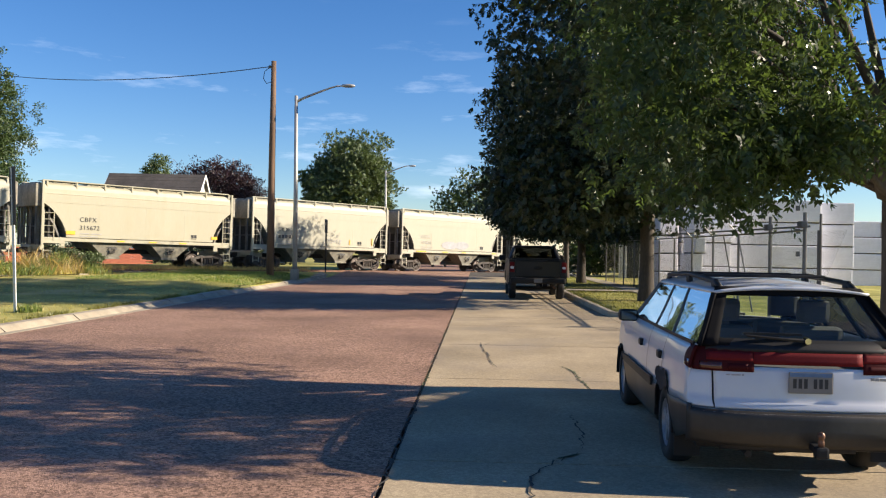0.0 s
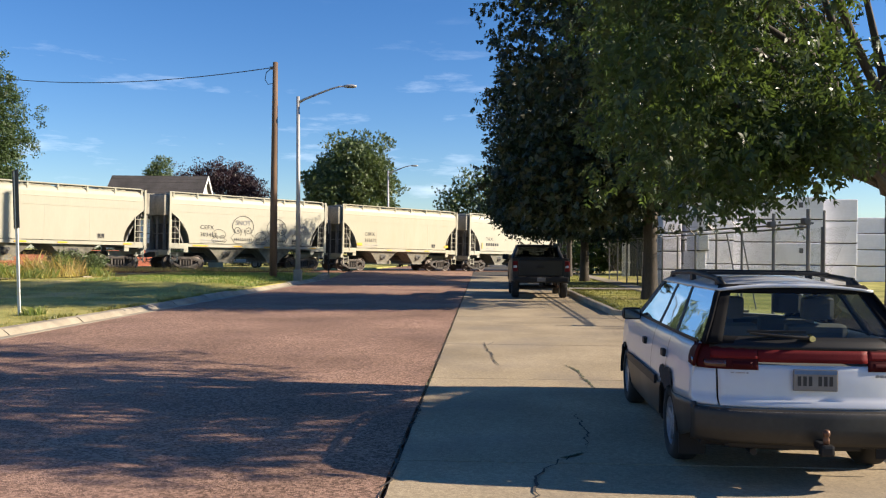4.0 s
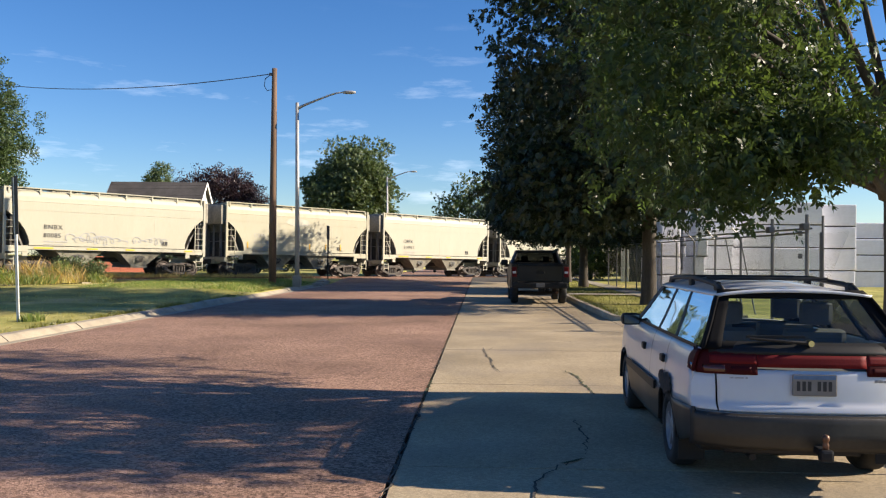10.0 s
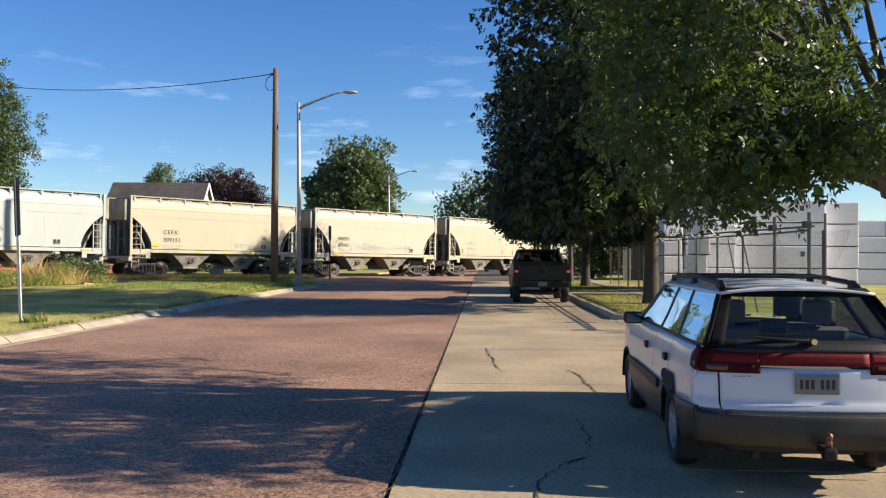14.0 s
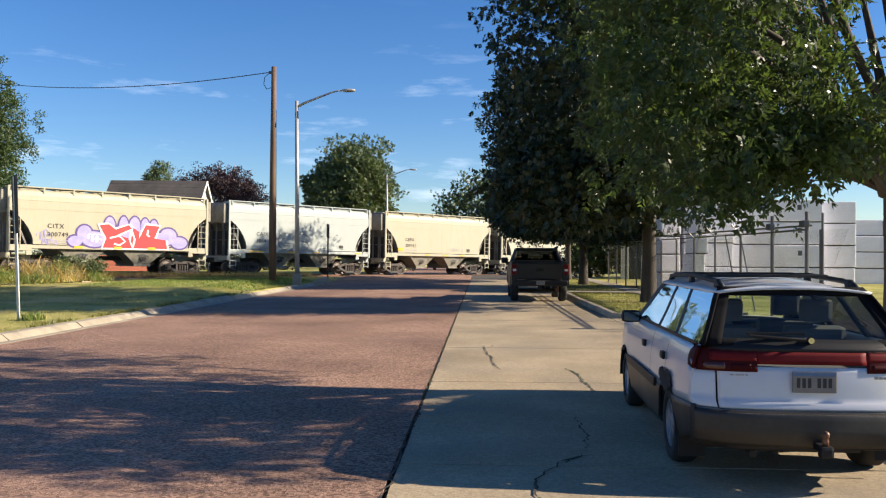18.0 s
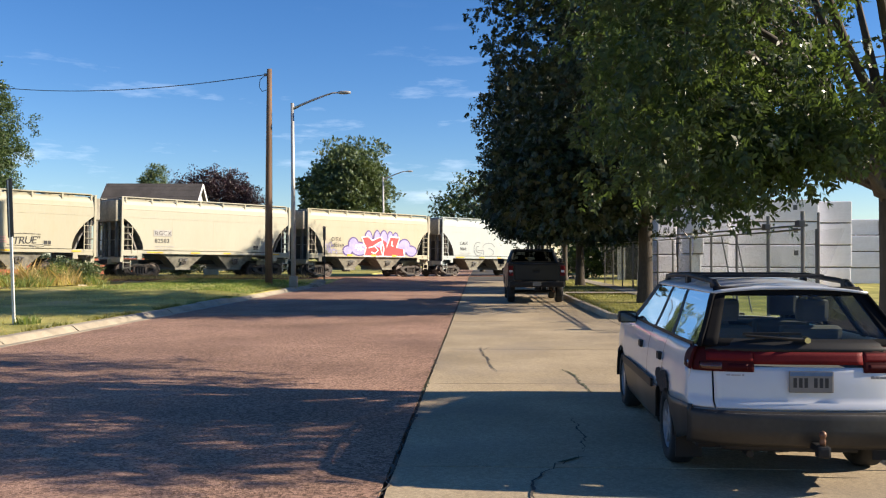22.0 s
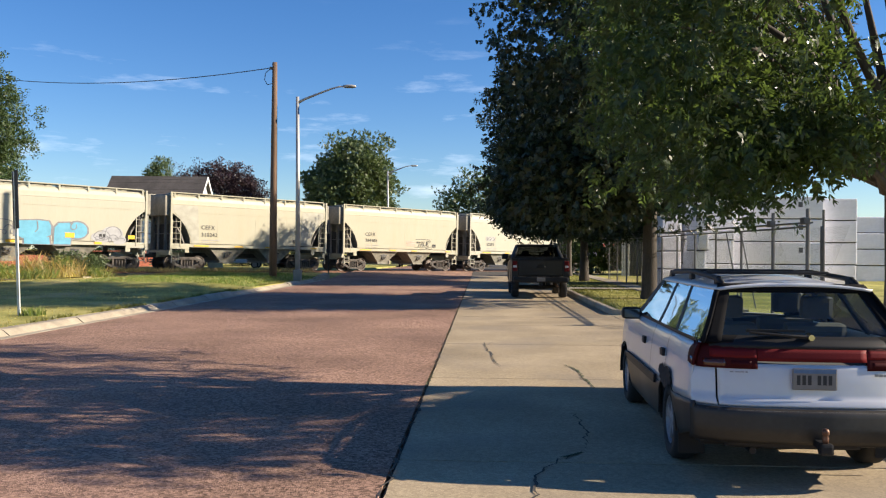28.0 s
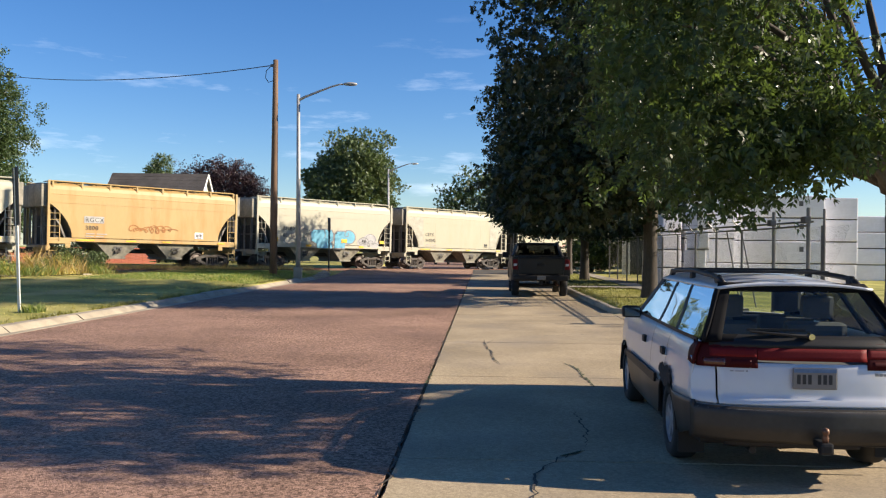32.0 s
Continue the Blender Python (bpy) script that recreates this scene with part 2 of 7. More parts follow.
def add_lathe(bm, profile, sides=24, m=None):
    """A turned form about z from (radius, height) pairs."""
    rings = [[bm.verts.new((r * math.cos(2 * math.pi * k / sides), r * math.sin(2 * math.pi * k / sides), z)) for k in range(sides)]
             for r, z in profile]
    for r0, r1 in zip(rings, rings[1:]):
        for k in range(sides):
            bm.faces.new((r0[k], r0[(k + 1) % sides], r1[(k + 1) % sides], r1[k]))
    bm.faces.new(rings[0][::-1])
    bm.faces.new(rings[-1])
    if m is not None:
        bmesh.ops.transform(bm, matrix=m, verts=[v for r in rings for v in r])
    return bm


def add_prism(bm, outline, y0, y1, m=None):
    """An outline in x and z drawn out from y0 to y1."""
    a = [bm.verts.new((x, y0, z)) for x, z in outline]
    b = [bm.verts.new((x, y1, z)) for x, z in outline]
    bm.faces.new(a)
    bm.faces.new(b[::-1])
    n = len(outline)
    for i in range(n):
        bm.faces.new((a[i], b[i], b[(i + 1) % n], a[(i + 1) % n]))
    if m is not None:
        bmesh.ops.transform(bm, matrix=m, verts=a + b)
    return bm


def add_grid(bm, f, nu, nv):
    """A sheet of nu by nv cells; f(u, v) gives its places for u, v from 0 to 1."""
    vs = [[bm.verts.new(f(i / nu, j / nv)) for j in range(nv + 1)] for i in range(nu + 1)]
    for i in range(nu):
        for j in range(nv):
            bm.faces.new((vs[i][j], vs[i + 1][j], vs[i + 1][j + 1], vs[i][j + 1]))
    return bm


def grid(f, nu, nv):
    return add_grid(bmesh.new(), f, nu, nv)


def tidy(bm):
    bmesh.ops.recalc_face_normals(bm, faces=bm.faces)
    return bm


def smoothstep(a, b, x):
    t = min(1.0, max(0.0, (x - a) / (b - a)))
    return t * t * (3 - 2 * t)


# ---- the plan ----
# the road runs along +y; the railway crosses it aslant
TH = radians(42.33)                                   # the track's heading, from +y towards +x
TRACK = Vector((-24.33, 45.09))                       # a point of its centre line
AHEAD, SIDE = Vector((math.sin(TH), math.cos(TH))), Vector((math.cos(TH), -math.sin(TH)))
GRADE = -0.0125
KERB_L, JOINT, KERB_R = -9.1, -0.69, 3.5


def rail_z(s):
    return 0.50 + GRADE * max(-60.0, min(60.0, s))


def terrain(x, y):
    """Height of the street's level: flat near the camera, rising to the track and level behind it."""
    p = Vector((x, y)) - TRACK
    s, d = p.dot(AHEAD), p.dot(SIDE)
    top = rail_z(s) - 0.03
    bank = 0.30 * smoothstep(KERB_L - 0.25, KERB_L - 1.9, x) * smoothstep(27, 41, y) * smoothstep(6, 10, d)
    return bank + top * smoothstep(7.5, 2.5, d)


def on_track(s, d=0.0, z=0.0):
    p = TRACK + AHEAD * s + SIDE * d
    return Vector((p.x, p.y, rail_z(s) + z))


# ---- ground, road and kerbs ----
def build_ground():
    xs = [-1500, -700, -300, -150, -90] + [-70 + 2 * i for i in range(30)] + [-9.6, KERB_L - 0.16, KERB_L - 0.12, -5, JOINT,
          KERB_R + 0.12, KERB_R + 0.16, 4.4] + [5 + 2 * i for i in range(24)] + [60, 90, 150, 300, 700, 1500]
    ys = [-700, -200, -80, -40, -20, -10, -4] + [2 * i for i in range(65)] + [140, 160, 200, 300, 500, 900, 1800]
    bm = bmesh.new()
    vs = {}
    for i, x in enumerate(xs):
        for j, y in enumerate(ys):
            h = terrain(x, y)
            inside = KERB_L - 0.14 < x < KERB_R + 0.14
            drive = x > KERB_R and 9 < y < 23.2
            p = Vector((x, y)) - TRACK
            d = p.dot(SIDE)
            if inside or drive:
                h -= 0.10
            else:
                h += 0.13 * (1 - smoothstep(8, 4, abs(d))) - 0.02
                h += 0.05 * noise.noise((x * 0.15, y * 0.15, 3.0)) * (1 if abs(d) > 5 else 0)
            if abs(d) < 2.6:
                h = min(h, rail_z(p.dot(AHEAD)) - 0.32)
            vs[i, j] = bm.verts.new((x, y, h))
    for i in range(len(xs) - 1):
        for j in range(len(ys) - 1):
            bm.faces.new((vs[i, j], vs[i + 1, j], vs[i + 1, j + 1], vs[i, j + 1]))
    return tagged(link("ground", bm, M_GRASS, smooth=True), "dry patchy lawn and open ground, green and straw yellow", "ground", kind="structure")


ground = build_ground()


def strip(name, x0, x1, y0, y1, material, label, category, lift=0.0, nx=4, step=1.0, thick=0.12):
    """A paved strip that follows the street's level."""
    ny = max(2, int((y1 - y0) / step))
    bm = bmesh.new()

    def top(u, v):
        x, y = x0 + (x1 - x0) * u, y0 + (y1 - y0) * v
        return (x, y, terrain(x, y) + lift)

    def under(u, v):
        x, y, z = top(u, v)
        return (x, y, z - thick)
    add_grid(bm, top, nx, ny)
    for ub in (0, 1):
        add_grid(bm, lambda u, v: Vector(top(ub, v)).lerp(Vector(under(ub, v)), u), 1, ny)
    return tagged(link(name, tidy(bm), material), label, category, kind="structure")


road = strip("road", KERB_L, JOINT - 0.012, -30, 400, M_BRICKROAD, "red-brown quartzite chip paved street", "road", nx=6, step=1.5)


def build_lane():
    """The concrete lane: slabs with open joints on a dark bed."""
    lane = strip("parking_lane", JOINT + 0.012, KERB_R, -30, 400, M_CRACK, "weathered concrete parking lane with cracks", "pavement", lift=-0.022, nx=4, step=1.5, thick=0.1)
    ys = [-12.0, -7.2, -2.4, 2.3, 6.9, 11.4, 15.6, 19.6, 22.1, 25.7, 30.2, 34.7, 39.2, 43.8, 48.4, 53.0, 58.0]
    for a, b in zip(ys, ys[1:]):
        n = 6
        bm = bmesh.new()
        xa, xb, ya, yb = JOINT + 0.03, KERB_R - 0.004, a + 0.011, b - 0.011
        wob = [0.012 * noise.noise((a * 3, i * 0.7, 1.0)) for i in range(25)]

        def top(u, v):
            x, y = lerp_(xa, xb, u), lerp_(ya, yb, v)
            if u == 0:
                x += wob[int(v * 24)]
            return Vector((x, y, terrain(x, y) + 0.004 * noise.noise((a, x * 0.3, 5.0))))
        add_grid(bm, top, n, 24)
        for edge in ("x0", "x1", "y0", "y1"):
            def skirt(u, v):
                p = top(0, v) if edge == "x0" else top(1, v) if edge == "x1" else top(v, 0) if edge == "y0" else top(v, 1)
                return p - Vector((0, 0, 0.05 * u))
            if edge[0] == "x":
                add_grid(bm, skirt, 1, 24)
            else:
                add_grid(bm, skirt, 1, n)
        part("slab", tidy(bm), M_CONCRETE, lane)
    return lane


def lerp_(a, b, t):
    return a + (b - a) * t


lane = build_lane()


# ---- railway ----
def build_track():
    t = thing("railway_track", "single railway track on dark ballast with rusty rails", "railway track", kind="structure")
    bm = bmesh.new()
    prof = [(-2.6, -0.45), (-1.7, -0.17), (1.7, -0.17), (2.6, -0.45)]
    n = 60
    rows = [[bm.verts.new(on_track(-150 + 300 * i / n, d, z)) for d, z in prof] for i in range(n + 1)]
    for r0, r1 in zip(rows, rows[1:]):
        for k in range(3):
            bm.faces.new((r0[k], r0[k + 1], r1[k + 1], r1[k]))
    part("ballast", tidy(bm), M_BALLAST, t)
    for d in (-0.755, 0.755):
        bm = bmesh.new()
        prof2 = [(-0.035, 0), (0.035, 0), (0.035, -0.04), (0.012, -0.05), (0.012, -0.13), (0.07, -0.15), (-0.07, -0.15), (-0.012, -0.13), (-0.012, -0.05), (-0.035, -0.04)]
        rows = [[bm.verts.new(on_track(-150 + 300 * i / n, d + a, z)) for a, z in prof2] for i in range(n + 1)]
        for r0, r1 in zip(rows, rows[1:]):
            for k in range(len(prof2)):
                bm.faces.new((r0[k], r0[(k + 1) % 10], r1[(k + 1) % 10], r1[k]))
        part("rail", tidy(bm), M_RAIL, t)
    bm = box(-0.11, 0.11, -1.3, 1.3, -0.14, 0.0, 0.015)
    first = None
    for i in range(150):
        s = -42 + 0.55 * i
        p = on_track(s, 0, -0.125)
        if KERB_L - 1 < p.x < KERB_R + 1:
            continue
        m = pose(p.x, p.y, p.z, 0, 0, 90 - math.degrees(TH))
        if first is None:
            first = part("tie", bm, M_TIE, t, m=m)
        else:
            share("tie", first, t, m)


build_track()

M_UNDER = mat("grimy_steel", (0.055, 0.05, 0.045), 0.75, metal=0.3, vary=0.3, fine=20, bump=0.2)
M_BOGIE = mat("rusty_bogie_steel", (0.075, 0.066, 0.058), 0.7, metal=0.3, vary=0.3, fine=25, stain=(0.11, 0.07, 0.05), stain_amount=0.7)
# wagon ends: grime, and the shade on them, both in this darker grey
M_ENDGRIME_SHADE = mat("grimy_shaded_end_sheet", (0.21, 0.20, 0.18), 0.75, vary=0.3, fine=6, coarse=0.9, bump=0.1, stain=(0.05, 0.045, 0.04), stain_amount=0.7)
M_CHUTE = mat("dusty_chute_steel", (0.23, 0.215, 0.17), 0.75, vary=0.25, fine=8, coarse=1.4, bump=0.1, stain=(0.07, 0.06, 0.05), stain_amount=0.8, stain_scale=1.6)
M_ENDSHEET = mat("dusty_end_sheet", (0.27, 0.25, 0.20), 0.7, vary=0.25, fine=6, coarse=0.9, bump=0.1, stain=(0.10, 0.09, 0.08), stain_amount=0.7)
M_WHEEL = mat("worn_wheel_steel", (0.12, 0.10, 0.09), 0.5, metal=0.7, vary=0.25)
M_GRATE = mat("galvanised_grating", (0.17, 0.16, 0.145), 0.6, metal=0.4, vary=0.2)
M_BLACKPAINT = mat("black_stencil_paint", (0.028, 0.028, 0.03), 0.6, vary=0.2, bump=0)
M_YELLOWTAPE = mat("yellow_reflective_tape", (0.80, 0.45, 0.03), 0.45, vary=0.12, bump=0)
M_GREYPAINT = mat("faded_grey_paint", (0.38, 0.37, 0.35), 0.7, vary=0.2, bump=0)


def car_paint(name, color, dirt, dirt_amount, streak=0.5):
    return mat(name, color, 0.5, vary=0.035, fine=9, coarse=0.6, bump=0.06, bump_scale=3, stain=dirt, stain_amount=dirt_amount,
               stain_scale=0.9, stretch=(1.6, 1, 0.35), spec=0.4)


PAINTS = {
    "cream": car_paint("cream_hopper_paint", (0.404, 0.380, 0.280), (0.36, 0.31, 0.20), 0.35),
    "ivory": car_paint("ivory_hopper_paint", (0.421, 0.402, 0.314), (0.36, 0.33, 0.25), 0.30),
    "grey": car_paint("grey_hopper_paint", (0.344, 0.335, 0.292), (0.30, 0.28, 0.25), 0.35),
    "white": car_paint("cool_white_hopper_paint", (0.387, 0.430, 0.413), (0.36, 0.36, 0.34), 0.4),
    "tan": car_paint("tan_hopper_paint", (0.43, 0.40, 0.292), (0.40, 0.32, 0.2), 0.4),
    "rust": car_paint("rust_streaked_hopper_paint", (0.430, 0.301, 0.129), (0.42, 0.20, 0.055), 0.75),
}

CAR_L, HALF, HW = 12.9, 5.73, 1.56
Z_SILL, Z_EAVE, Z_TOP, Z_CUT = 1.50, 3.98, 4.57, 3.48


def end_curve():
    """The side sheet's cut-away corner at an end: (distance from the end, height), from the top down."""
    return [(0.0, Z_CUT), (0.24, 3.36), (0.54, 3.12), (0.84, 2.80), (1.08, 2.45), (1.23, 2.12), (1.30, 1.85), (1.30, Z_SILL + 0.14)]


def hull_bm():
    """The hopper body: the side outline drawn across, with a rounded roof, drawn in and a little dished between the posts."""
    bm = bmesh.new()
    cut = end_curve()
    ys_roof = [(HW, Z_EAVE), (HW - 0.012, Z_EAVE + 0.22), (HW - 0.06, Z_EAVE + 0.42), (HW - 0.2, Z_EAVE + 0.54), (0.55, Z_TOP), (0, Z_TOP + 0.02)]
    ys_roof = ys_roof + [(-y, z) for y, z in ys_roof[-2::-1]]
    # roof with both end walls above the cut
    nx = 24
    rows = [[bm.verts.new((-HALF + 2 * HALF * i / nx, y, z)) for y, z in ys_roof] for i in range(nx + 1)]
    for r0, r1 in zip(rows, rows[1:]):
        for k in range(len(ys_roof) - 1):
            bm.faces.new((r0[k], r0[k + 1], r1[k + 1], r1[k]))
    for sgn, row in ((-1, rows[0]), (1, rows[-1])):
        low = [bm.verts.new((sgn * HALF, y, Z_CUT)) for y in (HW, -HW)]
        bm.faces.new(row + [low[1], low[0]] if sgn < 0 else [low[0], low[1]] + row[::-1])
        # slope sheet under the end
        prev = low
        for d, z in cut[1:]:
            cur = [bm.verts.new((sgn * (HALF - d), y, z)) for y in (HW, -HW)]
            bm.faces.new((prev[0], prev[1], cur[1], cur[0]))
            prev = cur
    # sides
    for sy in (1, -1):
        zs = [Z_CUT + (Z_EAVE - Z_CUT) * k / 3 for k in range(4)]
        top = [[bm.verts.new((-HALF + 2 * HALF * i / nx, sy * (HW + (0.012 if k % 3 else 0)), z)) for z in zs] for i in range(nx + 1)]
        for a, b in zip(top, top[1:]):
            for k in range(3):
                bm.faces.new((a[k], a[k + 1], b[k + 1], b[k]))
        low = []
        for d, z in cut:
            low.append([bm.verts.new((-HALF + d + (2 * HALF - 2 * d) * i / nx, sy * HW, z)) for i in range(nx + 1)])
        for a, b in zip(low, low[1:]):
            for i in range(nx):
                bm.faces.new((a[i], a[i + 1], b[i + 1], b[i]))
    bmesh.ops.remove_doubles(bm, verts=bm.verts, dist=0.003)
    tidy(bm)
    for f in bm.faces:
        f.normal_update()
        f.material_index = 1 if abs(f.normal.x) > 0.3 else 0
    return bm


def ladder_bm(w, h, rungs, r=0.022):
    bm = bmesh.new()
    for x in (0, w):
        add_box(bm, x - 0.022, x + 0.022, -0.025, 0.025, 0, h)
    for k in range(rungs):
        z = 0.12 + (h - 0.24) * k / (rungs - 1)
        add_tube(bm, [(0, 0, z), (w, 0, z)], r, 6)
    return bm


def chute_bm():
    bm = bmesh.new()
    a = [(-1.42, 1.14), (1.42, 1.14), (0.44, 0.42), (-0.44, 0.42)]
    wide = 1.42
    top = [bm.verts.new((x, y, 1.52)) for x, y in ((-1.42, -wide), (1.42, -wide), (1.42, wide), (-1.42, wide))]
    bot = [bm.verts.new((x, y, 0.62)) for x, y in ((-0.44, -wide + 0.25), (0.44, -wide + 0.25), (0.44, wide - 0.25), (-0.44, wide - 0.25))]
    for k in range(4):
        bm.faces.new((top[k], top[(k + 1) % 4], bot[(k + 1) % 4], bot[k]))
    bm.faces.new(bot)
    add_box(bm, -0.5, 0.5, -wide + 0.2, wide - 0.2, 0.50, 0.62, 0.01)
    return tidy(bm)


def sideframe_bm():
    """A cast bogie side frame with its two openings and the bolster end between."""
    bm = bmesh.new()
    bars = [((-1.08, 0.56), (-0.45, 0.74), 0.17), ((-0.45, 0.74), (0.45, 0.74), 0.17), ((0.45, 0.74), (1.08, 0.56), 0.17),
            ((-1.0, 0.50), (-0.38, 0.22), 0.15), ((-0.38, 0.20), (0.38, 0.20), 0.15), ((0.38, 0.22), (1.0, 0.50), 0.15),
            ((-0.36, 0.22), (-0.36, 0.74), 0.12), ((0.36, 0.22), (0.36, 0.74), 0.12)]
    for (x0, z0), (x1, z1), t in bars:
        ln, a = math.hypot(x1 - x0, z1 - z0), math.atan2(z1 - z0, x1 - x0)
        m = Matrix.Translation(((x0 + x1) / 2, 0, (z0 + z1) / 2)) @ Matrix.Rotation(-a, 4, "Y")
        add_box(bm, -ln / 2 - 0.04, ln / 2 + 0.04, -0.07, 0.07, -t / 2, t / 2, 0.02, m)
    for k in range(3):
        add_lathe(bm, [(0.06, 0.28), (0.07, 0.3), (0.07, 0.58), (0.06, 0.6)], 8, Matrix.Translation((-0.17 + 0.17 * k, -0.02, 0)))
    for x in (-0.89, 0.89):
        add_lathe(bm, [(0.10, -0.11), (0.13, -0.10), (0.13, 0.08), (0.10, 0.09)], 12, Matrix.Translation((x, -0.02, 0.46)) @ Matrix.Rotation(radians(90), 4, "X"))
    return bm


def wheelset_bm():
    bm = bmesh.new()
    for s in (-1, 1):
        m = Matrix.Translation((0, s * 0.755, 0)) @ Matrix.Rotation(radians(-90 * s), 4, "X")
        add_lathe(bm, [(0.10, -0.02), (0.16, 0.03), (0.18, 0.02), (0.36, 0.0), (0.40, 0.05), (0.455, 0.055), (0.46, -0.05), (0.49, -0.08), (0.46, -0.1), (0.38, -0.09), (0.36, -0.04), (0.1, -0.06)], 24, m)
        for k in range(4):
            a = k * math.pi / 2
            add_box(bm, 0.2, 0.34, -0.02, 0.02, -0.005, 0.035, 0, m @ Matrix.Rotation(a, 4, "Z"))
    add_tube(bm, [(0, -0.95, 0), (0, 0.95, 0)], 0.08, 10)
    return bm


def text_bm(text, size, spacing=1.0):
    """Flat stencilled letters, as a mesh in x and z, reading along +x."""
    c = bpy.data.curves.new("letters", "FONT")
    c.body, c.size, c.space_character, c.resolution_u = text, size, spacing, 3
    o = bpy.data.objects.new("letters", c)
    mesh = bpy.data.meshes.new_from_object(o)
    bm = bmesh.new()
    bm.from_mesh(mesh)
    bpy.data.objects.remove(o)
    bpy.data.curves.remove(c)
    bpy.data.meshes.remove(mesh)
    bmesh.ops.transform(bm, matrix=Matrix.Rotation(radians(90), 4, "X"), verts=bm.verts)
    return bm


def bars_bm(rows):
    """Plain bars in x and z for lettering too small to read: (x0, x1, z0, z1)."""
    bm = bmesh.new()
    for x0, x1, z0, z1 in rows:
        add_box(bm, x0, x1, -0.003, 0.003, z0, z1)
    return bm


_hull, _ladder_big, _ladder_small, _chute, _frame, _wheels = hull_bm(), ladder_bm(0.52, 1.62, 5, 0.018), ladder_bm(0.42, 0.55, 2), chute_bm(), sideframe_bm(), wheelset_bm()


def build_hopper(paint):
    """One two-bay covered hopper wagon. Its near side, seen from the street, is -y; it runs towards +x."""
    car = thing("hopper_wagon", "covered hopper wagon", "railway wagon")
    P = PAINTS[paint]
    body = part("body", _hull.copy(), [P, M_ENDGRIME_SHADE], car, smooth=False)
    # side sills, posts at the ends and sill plates
    bm = bmesh.new()
    for sy in (-1, 1):
        add_box(bm, -HALF + 0.95, HALF - 0.95, sy * 1.50 - 0.075, sy * 1.50 + 0.075, 1.42, 1.60, 0.012)
    for sx in (-1, 1):
        add_box(bm, sx * 5.62 - 0.11, sx * 5.62 + 0.11, -1.42, 1.42, 0.92, 1.2, 0.02)
        add_box(bm, sx * 5.0 - 0.9, sx * 5.0 + 0.9, -0.3, 0.3, 0.8, 1.1)
        for sy in (-1, 1):
            add_box(bm, sx * 5.10 - 0.62, sx * 5.10 + 0.62, sy * 1.50 - 0.07, sy * 1.50 + 0.07, 1.30, 1.62, 0.012)
            add_box(bm, sx * 4.62 - 0.14, sx * 4.62 + 0.14, sy * 1.50 - 0.05, sy * 1.50 + 0.05, 1.08, 1.5, 0.012)
    part("side_sill", bm, P, car)
    for sx in (-1, 1):
        for sy in (-1, 1):
            part("corner_post", box(sx * 5.67 - 0.06, sx * 5.67 + 0.06, sy * 1.54 - 0.06, sy * 1.54 + 0.06, 1.2, 4.62, 0.01), P, car)
            lad = part("side_ladder", _ladder_big.copy(), P, car, m=pose(-5.60 if sx < 0 else 5.60 - 0.52, sy * 1.57, 1.42))
            part("step", _ladder_small.copy(), P, car, m=pose(-5.60 if sx < 0 else 5.60 - 0.42, sy * 1.55, 0.48))
        # end cage: slope sheet braces, platform and brake gear
        bm = bmesh.new()
        add_box(bm, sx * 5.45 - 0.22, sx * 5.45 + 0.22, -1.4, 1.4, 1.2, 1.25)
        for y in (-0.75, 0.75):
            add_box(bm, sx * 5.60 - 0.06, sx * 5.60 + 0.06, y - 0.06, y + 0.06, 1.2, Z_CUT)
        add_tube(bm, [(sx * 5.68, -1.4, 2.2), (sx * 5.68, 1.4, 2.2)], 0.025, 6)
        part("end_frame", bm, M_ENDGRIME_SHADE, car)
        part("end_sheet", box(sx * 5.84 - 0.17, sx * 5.84 + 0.17, -1.42, 1.42, 3.25, 4.46, 0.05), M_ENDSHEET, car)
        for y in (-1.25, -0.42, 0.42, 1.25):
            part("end_stile", box(sx * 5.9 - 0.05, sx * 5.9 + 0.05, y - 0.045, y + 0.045, 1.2, 3.26, 0.01), M_ENDGRIME_SHADE, car)
        part("slope_sheet", tidy(add_prism(bmesh.new(), [(sx * 5.72, 3.3), (sx * 5.0, 2.3), (sx * 4.6, 1.3), (sx * 4.5, 1.3), (sx * 4.9, 2.3), (sx * 5.6, 3.3)], -1.3, 1.3)), M_ENDGRIME_SHADE, car)
        # added dark sheet that stands in for the shade inside the end recess
        part("end_bulkhead", box(sx * 5.3 - 0.05, sx * 5.3 + 0.05, -1.48, 1.48, 1.2, Z_CUT - 0.02), M_UNDER, car)
    part("brake_reservoir", box(-5.1, -4.75, -1.1, -0.7, 1.25, 1.75, 0.03), M_UNDER, car)
    bm = bmesh.new()
    add_lathe(bm, [(0.15, 0), (0.17, 0.05), (0.17, 0.7), (0.15, 0.75)], 12, Matrix.Translation((5.2, -0.5, 1.45)) @ Matrix.Rotation(radians(90), 4, "X"))
    part("brake_cylinder", bm, M_UNDER, car)
    # roof walk: gratings on brackets with a rail
    for sy in (-1, 1):
        part("roof_walk", box(-HALF - 0.05, HALF + 0.05, sy * 1.25 - 0.25, sy * 1.25 + 0.25, 4.585, 4.62, 0.008), M_GRATE, car)
        bm = tube([(-HALF + 0.02, sy * 1.52, 4.64), (HALF - 0.3, sy * 1.52, 4.64), (HALF - 0.02, sy * 1.53, 4.45)], 0.036, 6)
        part("roof_rail", bm, P, car)
    first = None
    for k in range(8):
        x = -5.45 + 1.56 * k
        for sy in (-1, 1):
            if first is None:
                bm = box(-0.045, 0.045, -0.03, 0.03, -0.06, 0.26)
